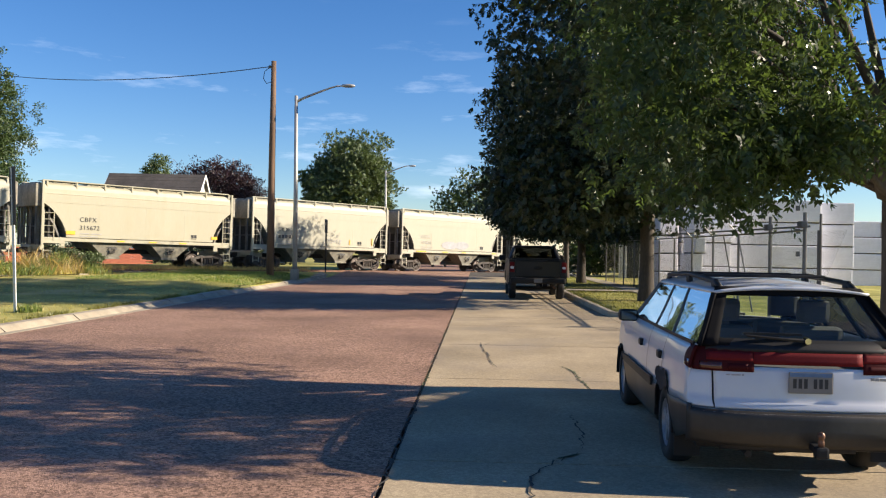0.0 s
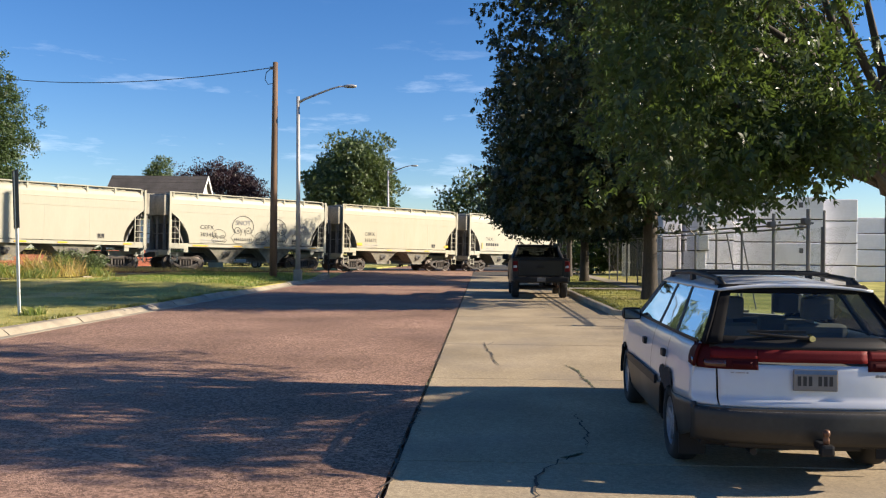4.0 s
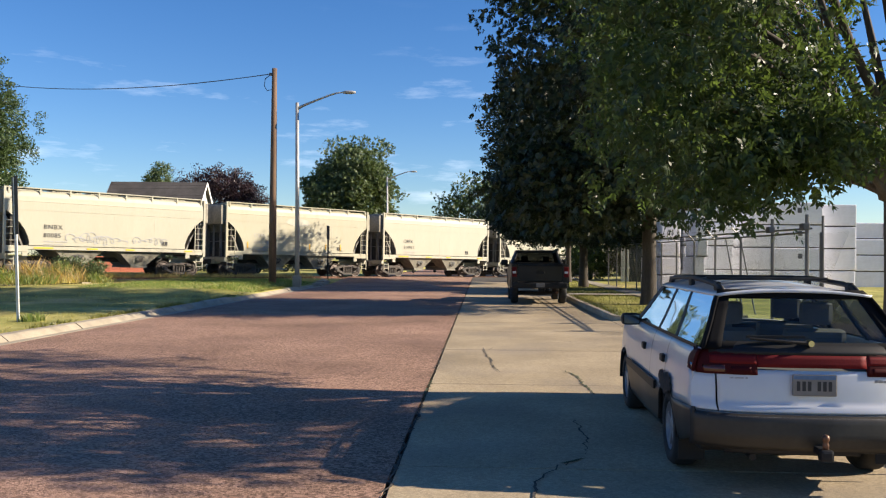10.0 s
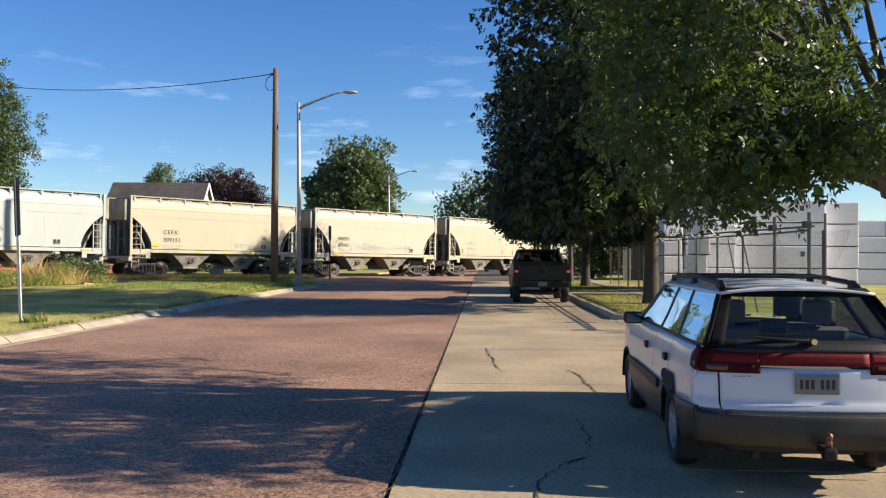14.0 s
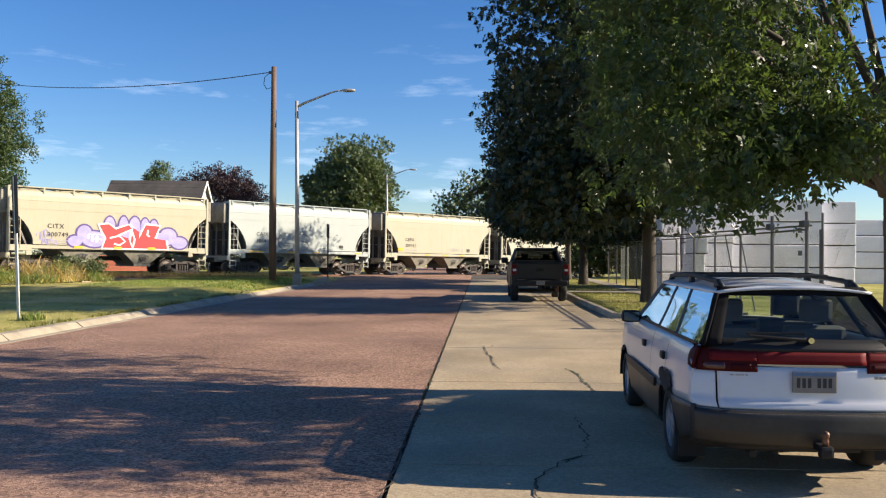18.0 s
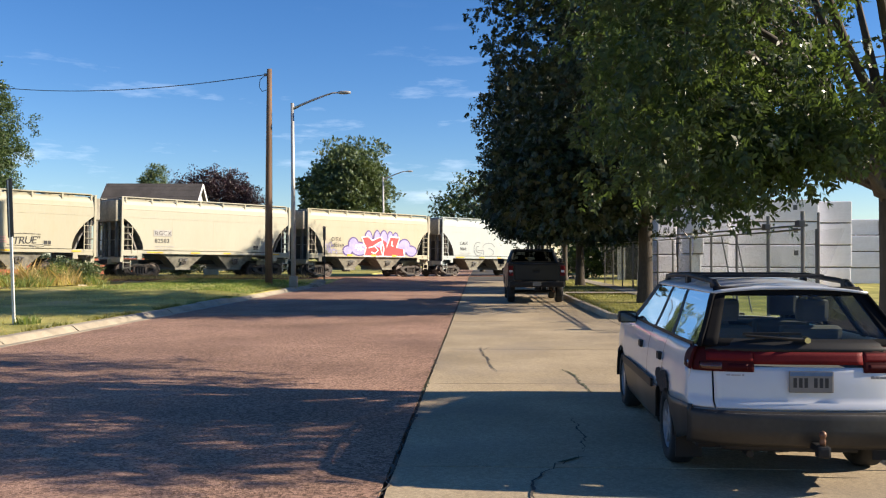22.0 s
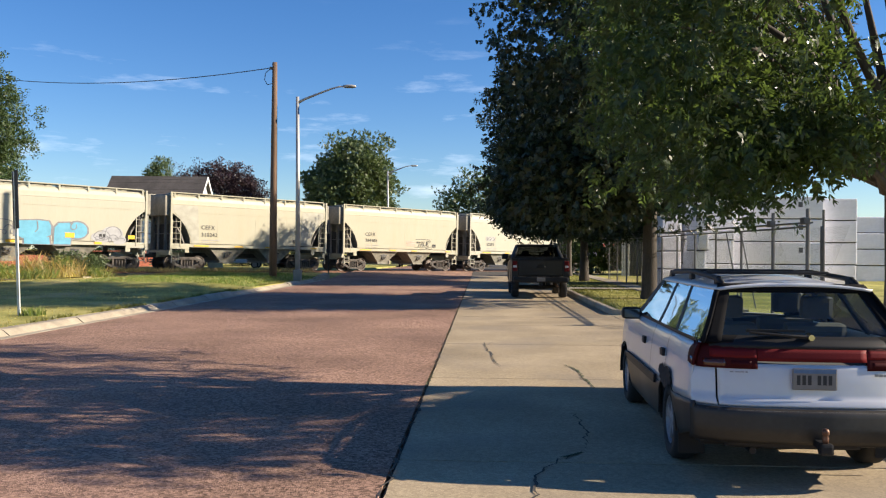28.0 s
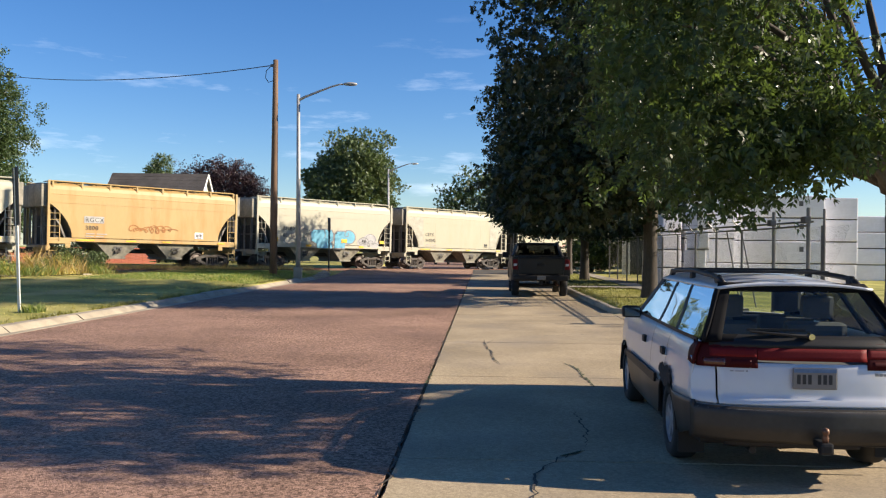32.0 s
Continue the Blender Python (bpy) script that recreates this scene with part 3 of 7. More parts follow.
                first = part("rail_post", bm, P, car, m=pose(x, sy * 1.51, 4.38))
            else:
                share("rail_post", first, car, pose(x, sy * 1.51, 4.38))
    first = None
    for k in range(5):
        m = pose(-4.2 + 2.1 * k, 0, 4.58)
        if first is None:
            bm = box(-0.8, 0.8, -0.45, 0.45, 0, 0.09, 0.03)
            for x in (-0.5, 0.5):
                add_box(bm, x - 0.04, x + 0.04, -0.55, 0.55, 0.08, 0.13)
            first = part("roof_hatch", bm, P, car, m=m)
        else:
            share("roof_hatch", first, car, m)
    first = None
    for x in (-2.6, 0.1, 2.5):
        if first is None:
            first = part("panel_seam", box(-0.012, 0.012, -HW - 0.004, -HW + 0.004, 1.60, Z_EAVE, 0), P, car, m=pose(x, 0, 0))
        else:
            share("panel_seam", first, car, pose(x, 0, 0))
    bm = box(-HALF, HALF, -HW - 0.022, -HW + 0.01, Z_EAVE - 0.05, Z_EAVE, 0.006)
    part("eave_strip", bm, P, car)
    # discharge chutes
    first = None
    for x in (-1.75, 1.75):
        c = part("discharge_chute", _chute.copy(), M_CHUTE, car, m=pose(x, 0, 0))
        bm = box(-0.16, 0.16, -1.33, -1.24, 0.86, 0.98)
        add_tube(bm, [(-0.13, -1.34, 0.80), (0.16, -1.34, 1.02)], 0.03, 6)
        part("gate_gear", bm, M_UNDER, c)
    part("centre_sill", box(-6.2, 6.2, -0.18, 0.18, 0.82, 1.08, 0.02), M_UNDER, car)
    for sx in (-1, 1):
        bm = box(sx * 6.2 - 0.25, sx * 6.2 + 0.25, -0.12, 0.12, 0.76, 1.0, 0.03)
        add_tube(bm, [(sx * 6.0, -0.3, 0.75), (sx * 6.3, -0.32, 0.45), (sx * 6.45, -0.3, 0.55)], 0.025, 6)
        part("coupler", bm, M_UNDER, car)
        bogie = new("bogie")
        bogie.parent = car
        bogie.location = (sx * 4.35, 0, 0)
        for sy in (-1, 1):
            part("side_frame", _frame.copy(), M_BOGIE, bogie, m=pose(0, sy * 1.02, 0) if sy < 0 else pose(0, sy * 1.02, 0, 0, 0, 180))
        part("bolster", box(-0.2, 0.2, -1.0, 1.0, 0.42, 0.72, 0.03), M_UNDER, bogie)
        for x in (-0.89, 0.89):
            part("wheelset", _wheels.copy(), M_WHEEL, bogie, m=pose(x, 0, 0.46))
    return car


# wagons in the order in which they pass: place in the train, paint, label, mark, number
WAGONS = [
    (-5, "grey", "grey covered hopper wagon, weathered", "", ""),
    (-4, "cream", "cream covered hopper wagon, weathered", "", ""),
    (-3, "ivory", "ivory covered hopper wagon with yellow reflectors", "", ""),
    (-2, "ivory", "ivory covered hopper wagon with faint pale graffiti", "CEFX", "305820"),
    (-1, "ivory", "cream covered hopper wagon with a small dark tag", "TILX", ""),
    (0, "cream", "cream covered hopper wagon with black stencilled marks", "CBFX", "315672"),
    (1, "ivory", "cream covered hopper wagon with outlined graffiti", "CEFX", "303457"),
    (2, "ivory", "cream covered hopper wagon with bold black marks", "CBFX", "314951"),
    (3, "cream", "cream covered hopper wagon with grey patch near roof", "CBFX", "306953"),
    (4, "ivory", "cream covered hopper wagon with faint grey outlined tags", "BNBX", "80085"),
    (5, "cream", "cream covered hopper wagon with small marks", "CEFX", "309151"),
    (6, "white", "cool white covered hopper wagon with grey loop graffiti", "CAIX", "3064"),
    (7, "tan", "tan covered hopper wagon with red and violet graffiti", "CITX", "800749"),
    (8, "ivory", "off-white covered hopper wagon with black marks", "RGCX", "82503"),
    (9, "cream", "cream covered hopper wagon with a black tag", "CEFX", "304485"),
    (10, "cream", "cream covered hopper wagon with grey faded end", "CEFX", "310242"),
    (11, "ivory", "white covered hopper wagon with blue block graffiti", "BNBX", "80115"),
    (12, "rust", "orange rust-stained covered hopper wagon", "RGCX", "3800"),
    (13, "ivory", "cream covered hopper wagon, plain sided", "", ""),
    (14, "cream", "cream covered hopper wagon, plain sided", "", ""),
]


def wagon_pose(k, t):
    s = 5.0108 * t - 0.0053 * t * t - CAR_L * k + HALF
    p = on_track(s)
    z = 0.50 + GRADE * s
    return pose(p.x, p.y, z, 0, -math.degrees(math.atan(GRADE)), 90 - math.degrees(TH))


masters, wagons = {}, {}
for k, paint, label, mark, number in WAGONS:
    if paint not in masters:
        masters[paint] = build_hopper(paint)
        car = masters[paint]
    else:
        car = copy_thing(masters[paint], Matrix())
    tagged(car, label, "railway wagon", group="wagons of the train")
    car.matrix_basis = wagon_pose(k, 0)
    wagons[k] = car


def decal(car, bm, material, x, z, label="", layer=0):
    """Paint on the wagon's near side: x from the wagon's middle, z over the rail."""
    m = pose(x, -HW - 0.016 - 0.004 * layer, z)
    if z == 0:
        m = m @ Matrix.Translation((0, 0, 0.53)) @ Matrix.Diagonal((1, 1, 0.89, 1))
    return part("marking", bm, material, car, label, m=m)


def ribbon_bm(lines, width):
    """Sprayed lines in x and z."""
    bm = bmesh.new()
    for pts in lines:
        prev = None
        for i, (x, z) in enumerate(pts):
            x0, z0 = pts[max(0, i - 1)]
            x1, z1 = pts[min(len(pts) - 1, i + 1)]
            ln = math.hypot(x1 - x0, z1 - z0) or 1
            nx, nz = -(z1 - z0) / ln * width / 2, (x1 - x0) / ln * width / 2
            cur = (bm.verts.new((x + nx, 0, z + nz)), bm.verts.new((x - nx, 0, z - nz)))
            if prev:
                bm.faces.new((prev[0], prev[1], cur[1], cur[0]))
            prev = cur
    return bm


def arc(cx, cz, rx, rz, a0=0, a1=360, n=18, wob=0.0, seed=0):
    r = random.Random(seed)
    return [(cx + rx * math.cos(radians(lerp_(a0, a1, i / n))) * (1 + r.uniform(-wob, wob)), cz + rz * math.sin(radians(lerp_(a0, a1, i / n)))) for i in range(n + 1)]


def fill_bm(shapes, grow=0.0):
    """Filled sprayed shapes; each a closed outline, pushed out by grow."""
    bm = bmesh.new()
    for k, pts in enumerate(shapes):
        cx = sum(p[0] for p in pts) / len(pts)
        cz = sum(p[1] for p in pts) / len(pts)
        out = []
        for x, z in pts:
            d = math.hypot(x - cx, z - cz) or 1
            out.append((x + (x - cx) / d * grow, z + (z - cz) / d * grow))
        bm.faces.new([bm.verts.new((x, -0.0004 * k, z)) for x, z in out])
    return bm


def ell(cx, cz, rx, rz):
    return arc(cx, cz, rx, rz, 0, 342, 19)


def scribble(x0, x1, z0, z1, loops, seed):
    """A running loop of sprayed line between x0 and x1."""
    r = random.Random(seed)
    pts = []
    n = loops * 14
    ph = r.uniform(0, 6)
    for i in range(n + 1):
        t = i / n
        a = 2 * math.pi * loops * t + ph
        pts.append((lerp_(x0, x1, t) + (x1 - x0) / loops * 0.45 * math.sin(a * 1.0), lerp_(z0, z1, 0.5 + 0.42 * math.cos(a) * (0.6 + 0.4 * math.sin(t * 9 + ph)) + 0.08 * math.sin(a * 0.37))))
    return pts


for k, paint, label, mark, number in WAGONS:
    car = wagons[k]
    ink = M_GREYPAINT if k in (-2, 3) else M_BLACKPAINT
    if mark:
        if mark == "RGCX":
            decal(car, bars_bm([(-0.06, 1.05, -0.06, 0.31)]), M_GREYPAINT, -3.72, 2.52)
        decal(car, text_bm(mark, 0.35, 1.15), ink, -3.72, 2.52, "stencilled reporting mark", 1)
        if number:
            decal(car, text_bm(number, 0.335, 1.12), ink, -3.72, 2.08, "stencilled wagon number", 1)
        else:
            decal(car, bars_bm([(0.27 * i, 0.27 * i + 0.17, 0, 0.22) for i in range(6)]), ink, -3.72, 2.08, "worn wagon number", 1)
    decal(car, bars_bm([(0, 0.5, 0, 0.05), (0.6, 1.2, 0, 0.05), (0, 0.45, -0.14, -0.09), (0.55, 1.0, -0.14, -0.09)]), M_GREYPAINT, -3.68, 1.84)
    decal(car, bars_bm([(0, 0.16, 0, 0.18), (0.2, 0.36, 0, 0.18), (0, 0.36, -0.07, -0.03)]), M_BLACKPAINT, 2.95, 1.86)
    tape = {0: ((-4.45, 0.5, 0.2), (-1.6, 0.45, 0.08), (0.3, 0.45, 0.08), (2.2, 0.45, 0.08), (4.3, 0.4, 0.18)),
            5: ((-4.45, 0.5, 0.2), (-1.6, 0.45, 0.08), (0.3, 0.45, 0.08), (2.2, 0.45, 0.08)),
            11: ((-4.6, 0.5, 0.24), (-1.9, 0.45, 0.14), (1.1, 0.5, 0.26), (2.7, 0.4, 0.14), (4.6, 0.4, 0.22)),
            3: ((-4.2, 0.07, 0.42), (0.6, 0.07, 0.4), (1.95, 0.07, 0.4), (3.2, 0.07, 0.42)),
            -1: ((-4.25, 0.07, 0.5), (2.2, 0.07, 0.36), (4.25, 0.07, 0.5)),
            7: ((-2.3, 0.45, 0.14), (-0.1, 0.45, 0.14), (1.9, 0.45, 0.14))}.get(k, ((-4.2, 1.0, 0.08), (-1.4, 0.6, 0.08), (0.8, 0.5, 0.08), (4.4, 0.5, 0.08)))
    for x, w, h in tape:
        decal(car, bars_bm([(0, w, 0, h)]), M_YELLOWTAPE, x, 1.80 if h > 0.15 else 1.47, layer=5)
    # builder's mark sprayed on the chutes
    for ch in (-1.75, 1.75):
        part("marking", ribbon_bm([scribble(-0.25, 0.25, -0.12, 0.12, 3, k + 20)], 0.05), M_BLACKPAINT, car, m=pose(ch, -1.36, 1.12, -16, 0, 0))

M_VIOLET = mat("violet_spray", (0.10, 0.06, 0.22), 0.6, vary=0.15, bump=0)
M_LAVENDER = mat("lavender_spray", (0.36, 0.33, 0.62), 0.6, vary=0.15, bump=0)
M_SPRAYRED = mat("red_spray", (0.62, 0.035, 0.04), 0.55, vary=0.1, bump=0)
M_SPRAYWHITE = mat("white_spray", (0.80, 0.78, 0.80), 0.6, vary=0.06, bump=0)
M_SPRAYBLUE = mat("sky_blue_spray", (0.11, 0.36, 0.50), 0.6, vary=0.15, bump=0)
M_SPRAYGREY = mat("grey_spray", (0.20, 0.20, 0.21), 0.6, vary=0.15, bump=0)
M_PALEGREY = mat("pale_grey_spray", (0.37, 0.37, 0.375), 0.6, vary=0.15, bump=0)
M_FADEGREY = mat("faded_grey_patch", (0.375, 0.36, 0.29), 0.6, vary=0.15, bump=0)
M_RUSTSPRAY = mat("rust_brown_spray", (0.34, 0.14, 0.04), 0.7, vary=0.2, bump=0)



def spray(car, shapes, grow, material, label, layer):
    """Each sprayed letter or blot by itself."""
    for i, shape in enumerate(shapes):
        decal(car, fill_bm([shape], grow), material, 0, 0, label, layer + 0.1 * i)


def strokes(car, lines, width, material, label, layer):
    """Each sprayed line by itself."""
    for i, line in enumerate(lines):
        decal(car, ribbon_bm([line], width), material, 0, 0, label, layer + 0.05 * (i % 8))


# red letters on a lavender cloud
lobes = [ell(x, z, rx, rz) for x, z, rx, rz in ((-0.35, 2.35, 0.34, 0.74), (0.45, 2.4, 0.30, 0.76), (1.1, 2.42, 0.36, 0.74), (1.72, 2.4, 0.28, 0.70), (2.25, 2.3, 0.30, 0.72),
         (-1.75, 1.98, 0.42, 0.52), (-2.25, 1.5, 0.40, 0.34), (-1.2, 1.65, 0.75, 0.50), (3.15, 1.95, 0.55, 0.55), (3.85, 1.55, 0.52, 0.40), (1.0, 1.75, 2.3, 0.62))]
decal(wagons[7], fill_bm(lobes, 0.09), M_VIOLET, 0, 0, "violet graffiti outline", 0)
decal(wagons[7], fill_bm(lobes, -0.02), M_LAVENDER, 0, 0, "lavender graffiti fill", 2)
reds = [[(-0.95, 2.55), (-0.4, 2.62), (0.0, 2.30), (0.75, 2.62), (0.95, 2.4), (0.1, 1.95), (0.75, 1.75), (0.95, 1.12), (-0.75, 1.12), (-0.55, 1.75), (-0.75, 2.1)],
        [(1.0, 2.45), (1.35, 2.2), (1.35, 1.75), (1.75, 2.66), (2.6, 2.6), (2.3, 1.8), (3.0, 1.7), (3.1, 1.12), (1.05, 1.12), (0.85, 1.6)]]
spray(wagons[7], reds, 0.12, M_SPRAYWHITE, "white graffiti outline", 4)
spray(wagons[7], reds, -0.01, M_SPRAYRED, "red graffiti letters", 5)
strokes(wagons[7], [[(-0.35, 1.75), (0.2, 1.9), (0.55, 1.55), (0.2, 1.3), (-0.1, 1.4)], [(0.9, 2.3), (1.1, 1.7), (1.0, 1.2)], [(1.9, 2.35), (1.85, 2.0), (2.0, 1.9)]], 0.11, M_SPRAYWHITE, "white graffiti line", 7)
strokes(wagons[7], [scribble(-1.6, -0.9, 1.55, 2.1, 3, 3), scribble(-1.4, -0.9, 1.45, 1.8, 2, 4)], 0.06, M_SPRAYWHITE, "", 5)
strokes(wagons[7], [scribble(-4.2, -3.5, 1.3, 2.3, 4, 5), scribble(-4.1, -3.2, 1.2, 1.7, 4, 6)], 0.035, M_LAVENDER, "", 1)
# blue block letters with grey swirls
blues = [[(-1.45, 1.5), (-1.5, 2.15), (-1.3, 2.36), (-0.3, 2.42), (0.25, 2.38), (0.4, 2.1), (0.38, 1.55), (0.1, 1.35), (-1.1, 1.32)], [(-1.0, 0.98), (-1.05, 1.4), (0.3, 1.42), (0.35, 0.98)],
         [(0.5, 0.98), (0.52, 2.0), (0.75, 2.3), (1.35, 2.34), (1.5, 2.0), (1.4, 0.98)], arc(1.75, 1.88, 0.58, 0.52, 0, 342, 19, 0.05, 3)]
spray(wagons[11], blues, 0.07, M_SPRAYGREY, "dark graffiti outline", 0)
spray(wagons[11], blues, -0.03, M_SPRAYBLUE, "sky blue graffiti letters", 3)
strokes(wagons[11], [[(-0.35, 2.36), (-0.30, 1.9), (-0.45, 1.7)], arc(1.55, 2.1, 0.16, 0.2, 100, 400, 10)], 0.05, M_SPRAYGREY, "", 6)
spray(wagons[11], [ell(3.1, 1.5, 0.6, 0.34), ell(3.7, 1.75, 0.62, 0.45), ell(4.1, 1.35, 0.4, 0.3)], 0, M_PALEGREY, "", 0)
strokes(wagons[11], [arc(-2.1, 1.8, 0.85, 0.6, -20, 230, 20, 0.1, 2), scribble(-2.8, -1.3, 1.4, 2.1, 4, 8), arc(3.1, 1.6, 0.42, 0.3, 0, 330, 14, 0.1, 5), arc(3.75, 1.8, 0.45, 0.38, -40, 250, 14, 0.1, 6), scribble(2.8, 4.3, 1.15, 1.7, 4, 9)], 0.045, M_SPRAYGREY, "grey graffiti swirls", 2)
# rounded outlines with lettering
def head(cx, zt, zb, w, teeth):
    """A drawn mask: dome, eyes, nose, wide jaw and a row of teeth."""
    h = zt - zb
    out = [arc(cx, zb + 0.62 * h, w, 0.38 * h, -15, 195, 18), [(cx - w * 0.97, zb + 0.55 * h), (cx - w * 0.75, zb + 0.36 * h), (cx - w * 1.15, zb + 0.22 * h), (cx - w * 0.8, zb + 0.02 * h), (cx, zb), (cx + w * 0.8, zb + 0.02 * h),
           (cx + w * 1.15, zb + 0.22 * h), (cx + w * 0.75, zb + 0.36 * h), (cx + w * 0.97, zb + 0.55 * h)], [(cx - w * 0.85, zb + 0.16 * h), (cx, zb + 0.13 * h), (cx + w * 0.85, zb + 0.16 * h)],
           [(cx - w * 0.1, zb + 0.52 * h), (cx - w * 0.22, zb + 0.30 * h)], [(cx + w * 0.1, zb + 0.52 * h), (cx + w * 0.24, zb + 0.30 * h)]]
    for sg in (-1, 1):
        out += [arc(cx + sg * w * 0.52, zb + 0.48 * h, w * 0.27, 0.11 * h, 0, 360, 12), arc(cx + sg * w * 0.48, zb + 0.47 * h, w * 0.06, 0.03 * h, 0, 360, 6)]
    return out + [[(cx + w * (-0.8 + 1.6 * i / teeth), zb + 0.09 * h), (cx + w * (-0.78 + 1.6 * i / teeth), zb + 0.21 * h)] for i in range(teeth + 1)]


for cx, zt, zb, w, teeth, thick in ((-0.75, 3.25, 1.30, 0.76, 9, 0.034), (1.75, 3.15, 1.28, 0.74, 9, 0.034), (-2.45, 2.25, 1.30, 0.46, 6, 0.026), (0.55, 2.15, 1.28, 0.38, 5, 0.026), (3.35, 2.15, 1.25, 0.40, 5, 0.026)):
    strokes(wagons[1], head(cx, zt, zb, w, teeth), thick, M_BLACKPAINT, "dark outlined mask graffiti", 1)
for cx, z in ((-1.30, 2.86), (1.21, 2.78)):
    decal(wagons[1], text_bm("SNOT", 0.42, 0.98), M_SPRAYGREY, cx, z, "", 2)
decal(wagons[1], text_bm("WHY", 0.36, 1.1), M_SPRAYGREY, 3.2, 2.75, "", 1)
decal(wagons[1], text_bm("AM I ALIVE?", 0.32, 0.95), M_SPRAYGREY, 3.1, 2.4, "", 1)
true_bm = text_bm('"TRUE"', 0.55, 0.86)
bmesh.ops.transform(true_bm, matrix=Matrix(((1, 0, 0.18, 0), (0, 1, 0, 0), (0.05, 0, 1, 0), (0, 0, 0, 1))), verts=true_bm.verts)
decal(wagons[9], true_bm, M_BLACKPAINT, 1.2, 1.82, "black sprayed tag", 1)
strokes(wagons[9], [[(1.1, 1.42), (1.9, 1.38), (2.9, 1.46)], [(1.2, 2.06), (1.9, 2.10), (2.8, 2.07)], [(2.2, 1.36), (2.7, 1.30), (2.95, 1.36)]], 0.03, M_BLACKPAINT, "", 1)
decal(wagons[9], bars_bm([(0, 0.95, 0, 0.07), (0.1, 0.9, 0.12, 0.2), (0, 0.85, 0.25, 0.33)]), mat("faded_red_stencil", (0.62, 0.36, 0.30), 0.7, bump=0), 0.2, 1.9)
strokes(wagons[6], [arc(-1.55, 1.9, 0.5, 0.62, 60, 330, 16), arc(-1.45, 1.85, 0.35, 0.3, 90, 300, 12), [(-1.6, 1.75), (-0.85, 1.75), (-0.9, 1.35)], arc(-0.25, 2.1, 0.7, 0.35, 0, 190, 14), arc(-0.2, 1.6, 0.55, 0.35, -90, 100, 12)], 0.055, M_SPRAYGREY, "grey sprayed loops", 1)
strokes(wagons[4], [scribble(-2.5, -0.2, 1.35, 2.2, 6, 11), scribble(-2.0, 0.8, 1.3, 2.0, 7, 12), scribble(1.2, 3.2, 1.45, 2.0, 6, 13)], 0.035, M_PALEGREY, "faint grey outlined tag", 1)
strokes(wagons[-1], [scribble(0.3, 1.5, 1.4, 1.9, 5, 14)], 0.03, M_PALEGREY, "", 1)
spray(wagons[-2], [ell(-0.6, 1.7, 0.9, 0.35), ell(0.8, 1.72, 0.8, 0.36)], 0, M_PALEGREY, "pale faded graffiti", 0)
strokes(wagons[5], [scribble(1.0, 2.6, 1.4, 1.8, 5, 15)], 0.025, M_PALEGREY, "", 1)
strokes(wagons[12], [scribble(-1.2, 1.6, 1.65, 2.25, 7, 16), scribble(-0.9, 1.2, 1.6, 2.1, 6, 17)], 0.05, M_RUSTSPRAY, "brown scratched tag", 1)
decal(wagons[12], bars_bm([(0, 0.55, 0, 0.38)]), M_SPRAYWHITE, 2.85, 1.76, "", 0)
for shape in ([(-5.58, 3.42), (-5.58, 3.8), (-3.95, 3.8), (-3.85, 1.25), (-4.36, 1.25), (-4.40, 1.75), (-4.62, 2.2), (-4.95, 2.65), (-5.3, 3.1)], [(3.6, 1.3), (3.7, 3.8), (5.5, 3.8), (5.5, 3.45), (5.1, 3.0), (4.7, 2.45), (4.42, 1.9), (4.36, 1.3)]):
    decal(wagons[10], fill_bm([shape]), M_FADEGREY, 0, 0, "grey faded paint", 0)
M_PRIMER = mat("thin_grey_primer", (0.43, 0.415, 0.34), 0.6, vary=0.12, bump=0)
spray(wagons[3], [arc(-0.3, 3.45, 1.0, 0.28, 0, 342, 19, 0.15, 4)], 0, M_PRIMER, "grey primer patch", 0)


# ---- trees ----
M_BARK = mat("grey_bark", (0.066, 0.054, 0.043), 0.9, vary=0.3, fine=30, coarse=4, bump=0.9, bump_scale=18, stretch=(1, 1, 0.25))
M_LEAF_ASH = leaf_mat("ash_leaves", (0.056, 0.088, 0.036), through=0.55, gloss=0.36)
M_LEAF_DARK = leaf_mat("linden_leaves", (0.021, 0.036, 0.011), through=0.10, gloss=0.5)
M_LEAF_FAR = leaf_mat("maple_leaves", (0.095, 0.135, 0.060), through=0.25)
M_LEAF_OLIVE = leaf_mat("cottonwood_leaves", (0.055, 0.09, 0.03), through=0.22)
M_LEAF_PURPLE = leaf_mat("purple_plum_leaves", (0.030, 0.014, 0.018), through=0.10)


def compound(rng, bases, ways, reach, pairs=3):
    """Feathered leaves: leaflets in pairs along a stalk from each base, with one at its tip."""
    n = len(bases)
    d = ways / np.linalg.norm(ways, axis=1, keepdims=True)
    s = np.cross(d, rng.normal(size=(n, 3)))
    s /= np.linalg.norm(s, axis=1, keepdims=True)
    up = np.cross(s, d)
    ln = (reach * rng.uniform(0.75, 1.2, n))[:, None]
    places, turns, faces = [bases + d * ln * 1.12], [d], [up]
    for k in range(pairs):
        a = 0.35 + 0.62 * k / max(1, pairs - 1)
        for sg in (-1, 1):
            way = d * 0.62 + s * sg * 0.78 + rng.normal(size=(n, 3)) * 0.14 + np.array([0, 0, -0.18])
            places.append(bases + d * ln * a + way * ln * 0.20)
            turns.append(way)
            faces.append(up + rng.normal(size=(n, 3)) * 0.25)
    order = np.argsort(np.tile(np.arange(n), 2 * pairs + 1), kind="stable")
    return tuple(np.concatenate(q)[order] for q in (places, turns, faces))


